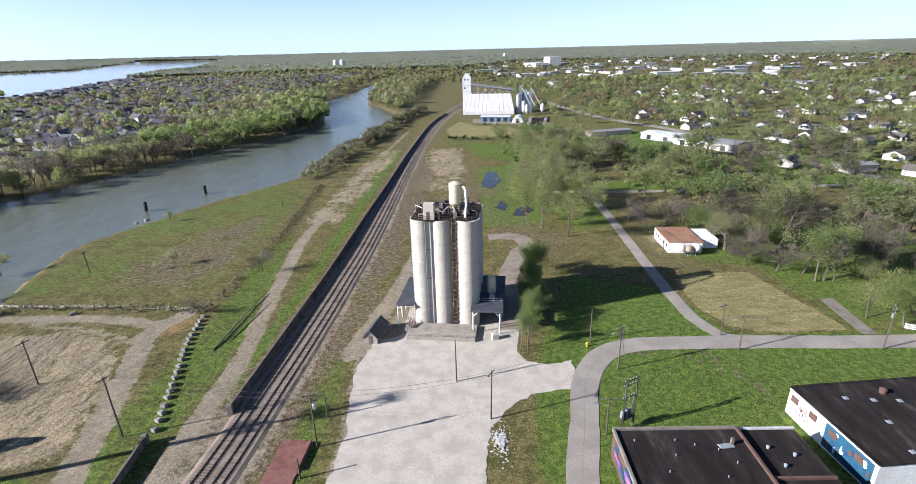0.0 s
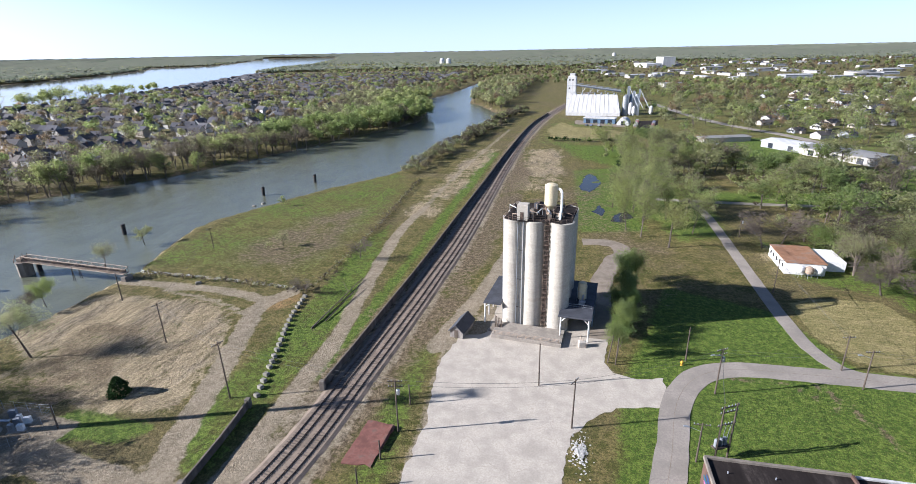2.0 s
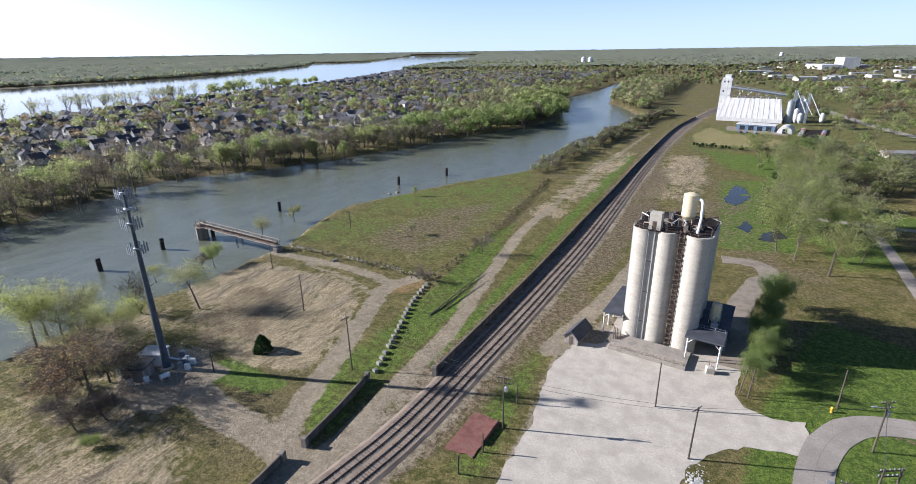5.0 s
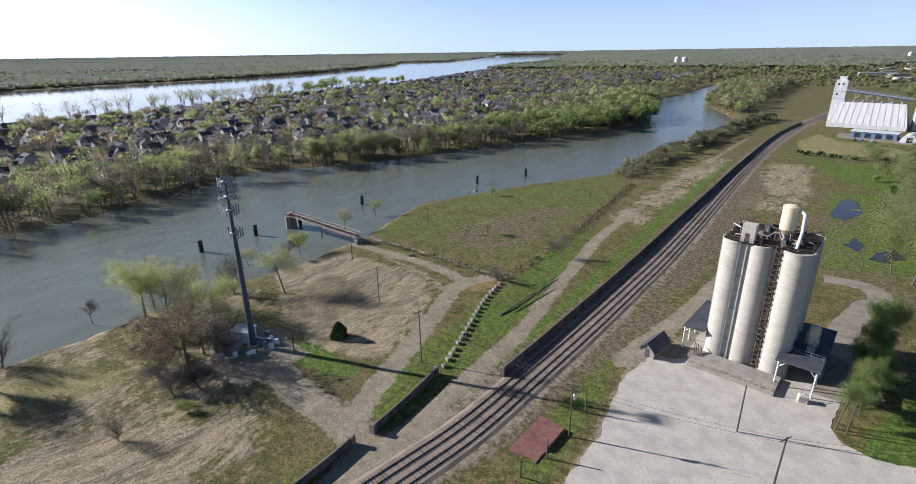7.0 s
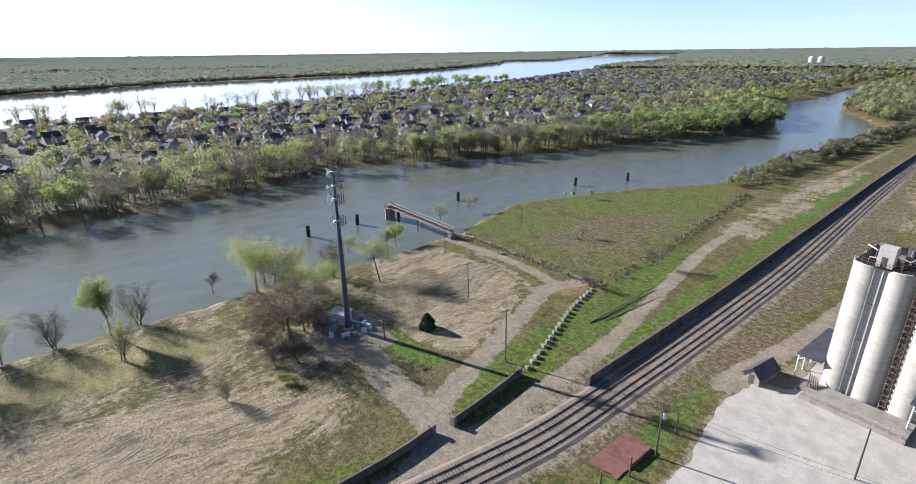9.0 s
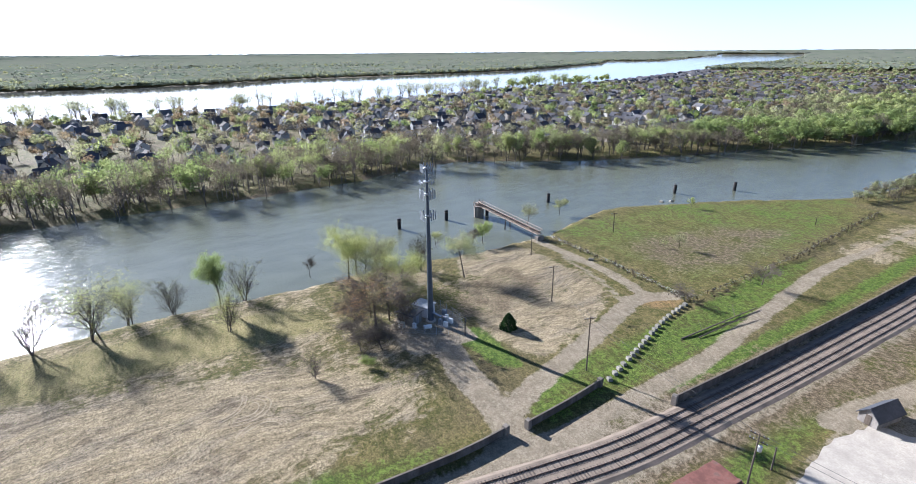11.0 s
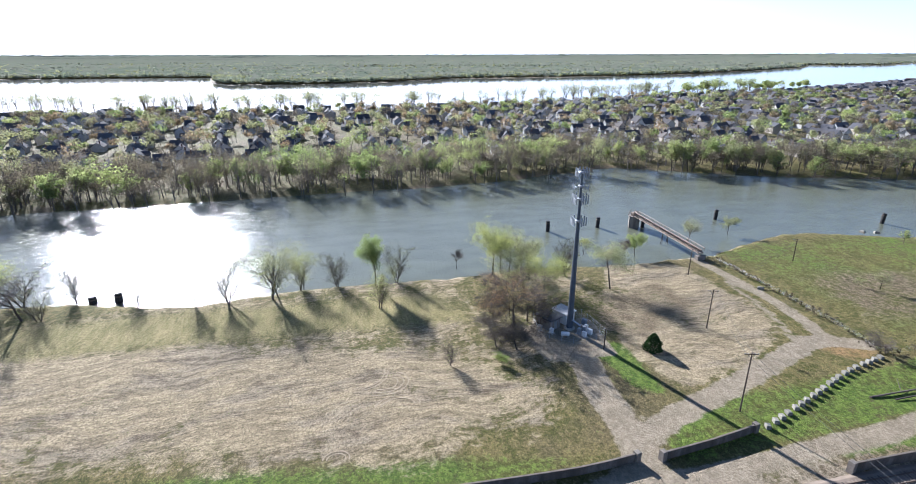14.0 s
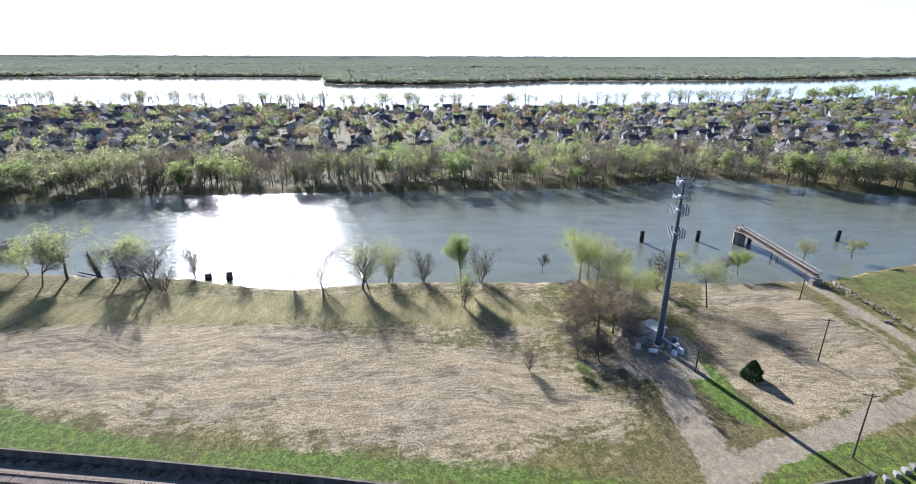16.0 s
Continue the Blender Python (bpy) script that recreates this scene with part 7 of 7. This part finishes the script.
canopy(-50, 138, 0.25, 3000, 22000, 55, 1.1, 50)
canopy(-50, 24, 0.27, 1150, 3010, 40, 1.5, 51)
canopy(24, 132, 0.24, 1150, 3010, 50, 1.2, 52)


def far_trees(n, seed):
    """Crowns that stand out of the far woods."""
    r = np.random.default_rng(seed)
    a = np.radians(r.uniform(-48, 136, 9 * n))
    d = 1250 * np.power(4.2, r.uniform(0, 1, 9 * n) ** 1.25)
    p = np.stack([-np.sin(a) * d, np.cos(a) * d], 1)
    west = p[:, 0] < river_x(np.clip(p[:, 1], -700, 2284)) - 60
    ok = (depth_in(p, RIVER_LINE) < -6) & (west | (d > 2000)) & ~((p[:, 0] > 60) & (d < 2700))
    edge = ok & (depth_in(p, RIVER_LINE) > -90)
    return np.vstack([p[edge][:n // 3], p[ok & ~edge][:n - n // 3]])


share(far_trees(9000, 60), 61, hs=(11, 16), tris=20, mats=((HAZED_SPRAY, 0.75), (SPRAY_OLIVE, 0.25)), name="far_woods", label="far spring woods beyond the river")


# ---- grass tufts on the near meadow ----
def tufts(name, n, test, box, tall, material, label, seed):
    r = np.random.default_rng(seed)
    p = scatter(n, test, box, seed)
    z = land_height(p)
    lump = np.array([noise.noise((x * 0.12, y * 0.12, 0)) + 0.5 * noise.noise((x * 0.4, y * 0.4, 3)) for x, y in p]) * 0.16
    a = r.uniform(0, 6.283, n)
    w, h = r.uniform(0.05, 0.13, n), r.uniform(*tall, n)
    c = np.column_stack([p, z + np.minimum(lump, 0) - 0.03])
    o = np.stack([np.cos(a) * w, np.sin(a) * w, np.zeros(n)], 1)
    t = np.stack([r.normal(0, 0.12, n), r.normal(0, 0.12, n), h], 1)
    v = np.stack([c - o, c + o, c + t], 1).reshape(-1, 3)
    tagged(new(name, np_mesh(name, v, np.arange(3 * n).reshape(-1, 3), material)), label, "grass", kind="stuff")


GRASS = leafy("grass_blades", [(0.10, 0.135, 0.035), (0.15, 0.175, 0.05), (0.17, 0.165, 0.07)], patch=0.15, glow=0.3)
DRY_GRASS = leafy("dry_grass_blades", [(0.32, 0.27, 0.17), (0.24, 0.21, 0.11), (0.17, 0.165, 0.06)], patch=0.2, glow=0.3)


def on_grass(p):
    ok = (depth_in(p, HARBOUR_LINE[::2]) < -2.5) & (line_dist(p, TRACK_LINE[::3]) > 8)
    for ln, w in ((SERVICE, 3), (LOOP, 3.4), (PAD, 4.5), (TRAIL, 3), (WEST_DRIVE, 2.6), (spline(ROAD, 5), 4), (spline(LANE, 5), 3), (drive, 3.4)):
        ok &= line_dist(p, ln[::2]) > w
    for poly in (yard, [(22, 20), (22, 64), (95, 76), (95, 20)], [(-98, 42), (-82, 42), (-80, 60), (-98, 60)], [(-32, 55), (-24, 55), (-24, 69), (-32, 69)]):
        ok &= ~inside(p, poly)
    return ok


tufts("grass", 42000, on_grass, (-132, 62, -110, 170), (0.06, 0.2), GRASS, "uneven tufts of spring grass on the meadow", 71)
tufts("dry_grass", 34000, lambda p: on_grass(p) & (p[:, 0] < -55), (-135, -55, -130, 108), (0.03, 0.11), DRY_GRASS, "tufts of dry straw-coloured grass on the meadow", 72)

# ---- tyre marks curled in the straw ----
PALE_STRAW = plain("pressed_pale_straw", (0.37, 0.3, 0.205), 0.95, big=0.8, fine=4, amount=0.3, stain=(0.3, 0.25, 0.17), relief=0.03, spec=0.1)
for cx, cy, rads, a0, a1 in ((-84, 8.5, (3.9, 3.1, 2.2), -0.6, 2.4), (-76, 10, (3.4, 2.6), 1.6, 4.4), (-66.2, -1.5, (1.7, 1.2), 1.2, 4.6), (-88, 3, (5.5, 4.9), 0.2, 1.6)):
    for rr in rads:
        line = np.array([(cx + rr * math.cos(t), cy + 1.25 * rr * math.sin(t)) for t in np.linspace(a0, a1, 16)])
        mark = ribbon(line, 0.22, 0.0, 0.05, wobble=0.04)
        mark.v = [(x, y, z + 0.05 + 0.16 * (noise.noise((x * 0.12, y * 0.12, 0)) + 0.5 * noise.noise((x * 0.4, y * 0.4, 3)))) for x, y, z in mark.v]
        setting("trim", mark.mesh("trim", PALE_STRAW), "pale curled tyre mark in the straw", "tyre mark")

# ---- puddles, fence, small things on the ground ----
for pts, nm in (([(10, 232), (12, 250), (15, 264), (19, 258), (20, 243), (17, 233), (14, 226)], 3), ([(20, 186), (22, 194), (27, 200), (29, 192), (25, 185)], 5), ([(14, 196), (17, 206), (19, 200), (17, 192)], 6)):
    setting("water", Shape().prism(ragged(pts, 1.3, 0.4, nm), -0.3, 0.08).mesh("water", PUDDLE), "still dark puddle in a wet meadow", "puddle")
fence = thing("wire_fence", "sagging wire fence with wooden posts along a gully", "fence")
fl = spline([(-120, 116.5), (-101, 115.8), (-78, 114.3), (-65.5, 113.4), (-64.2, 120), (-63.8, 137), (-64, 171), (-66, 201), (-67.4, 241)], 2.9)
for a, b in zip(fl, fl[1:]):
    part("post", Shape().bar((*a, -0.2), (*a, 1.35 + rng.normal(0, 0.08)), 0.09), WOOD, fence)
    for z in (0.5, 0.85, 1.2):
        part("wire", Shape().bar((*a, z), (*b, z), 0.015), STEEL, fence)
scr = fl[np.random.default_rng(3).integers(0, len(fl), 300)] + np.random.default_rng(4).normal(0, 1.0, (300, 2))
share(scr, 46, hs=(0.5, 1.6), mats=((SPRAY_BUFF, 0.75), (SPRAY_OLIVE, 0.25)), tris=60, leaf=0.3, airy=True, name="bramble", label="brown brambles along the fence")
YELLOW = plain("hydrant_yellow", (0.6, 0.35, 0.03), 0.5, big=2, fine=6, amount=0.1, relief=0)
hy = thing("fire_hydrant", "small yellow fire hydrant at the roadside", "hydrant", m=pose(26.3, 93.6, 0))
part("barrel", Shape().lathe(0, 0, [(0.25, 0), (0.2, 0.1), (0.2, 0.8), (0.28, 0.85), (0.18, 1.05), (0.05, 1.15)], 12), YELLOW, hy)
part("nozzle", Shape().tube((-0.35, 0, 0.65), (0.35, 0, 0.65), 0.12), YELLOW, hy)
gr = thing("road_barrier", "white slatted road barrier at the roadside", "barrier", m=pose(99, 96.3, 0, 0, 0, -30))
for z in (0.5, 0.95, 1.4):
    part("slat", Shape().box(0, 0, z, 5.0, 0.1, 0.25), WHITE, gr)
for u in (-2, 0, 2):
    part("post", Shape().box(u, 0.12, 0, 0.14, 0.14, 1.65), WOOD, gr)
for x, y in ((-98, 113.0), (-126, 186), (-124, 190)):
    s = thing("boulder", "pale rough boulder on the grass", "boulder", m=pose(x, y, 0, 0, 0, rng.uniform(0, 90)))
    part("stone", Shape().box(0, 0, -0.2, 1.6, 1.1, 0.9, cut=0.3), BLOCK, s)
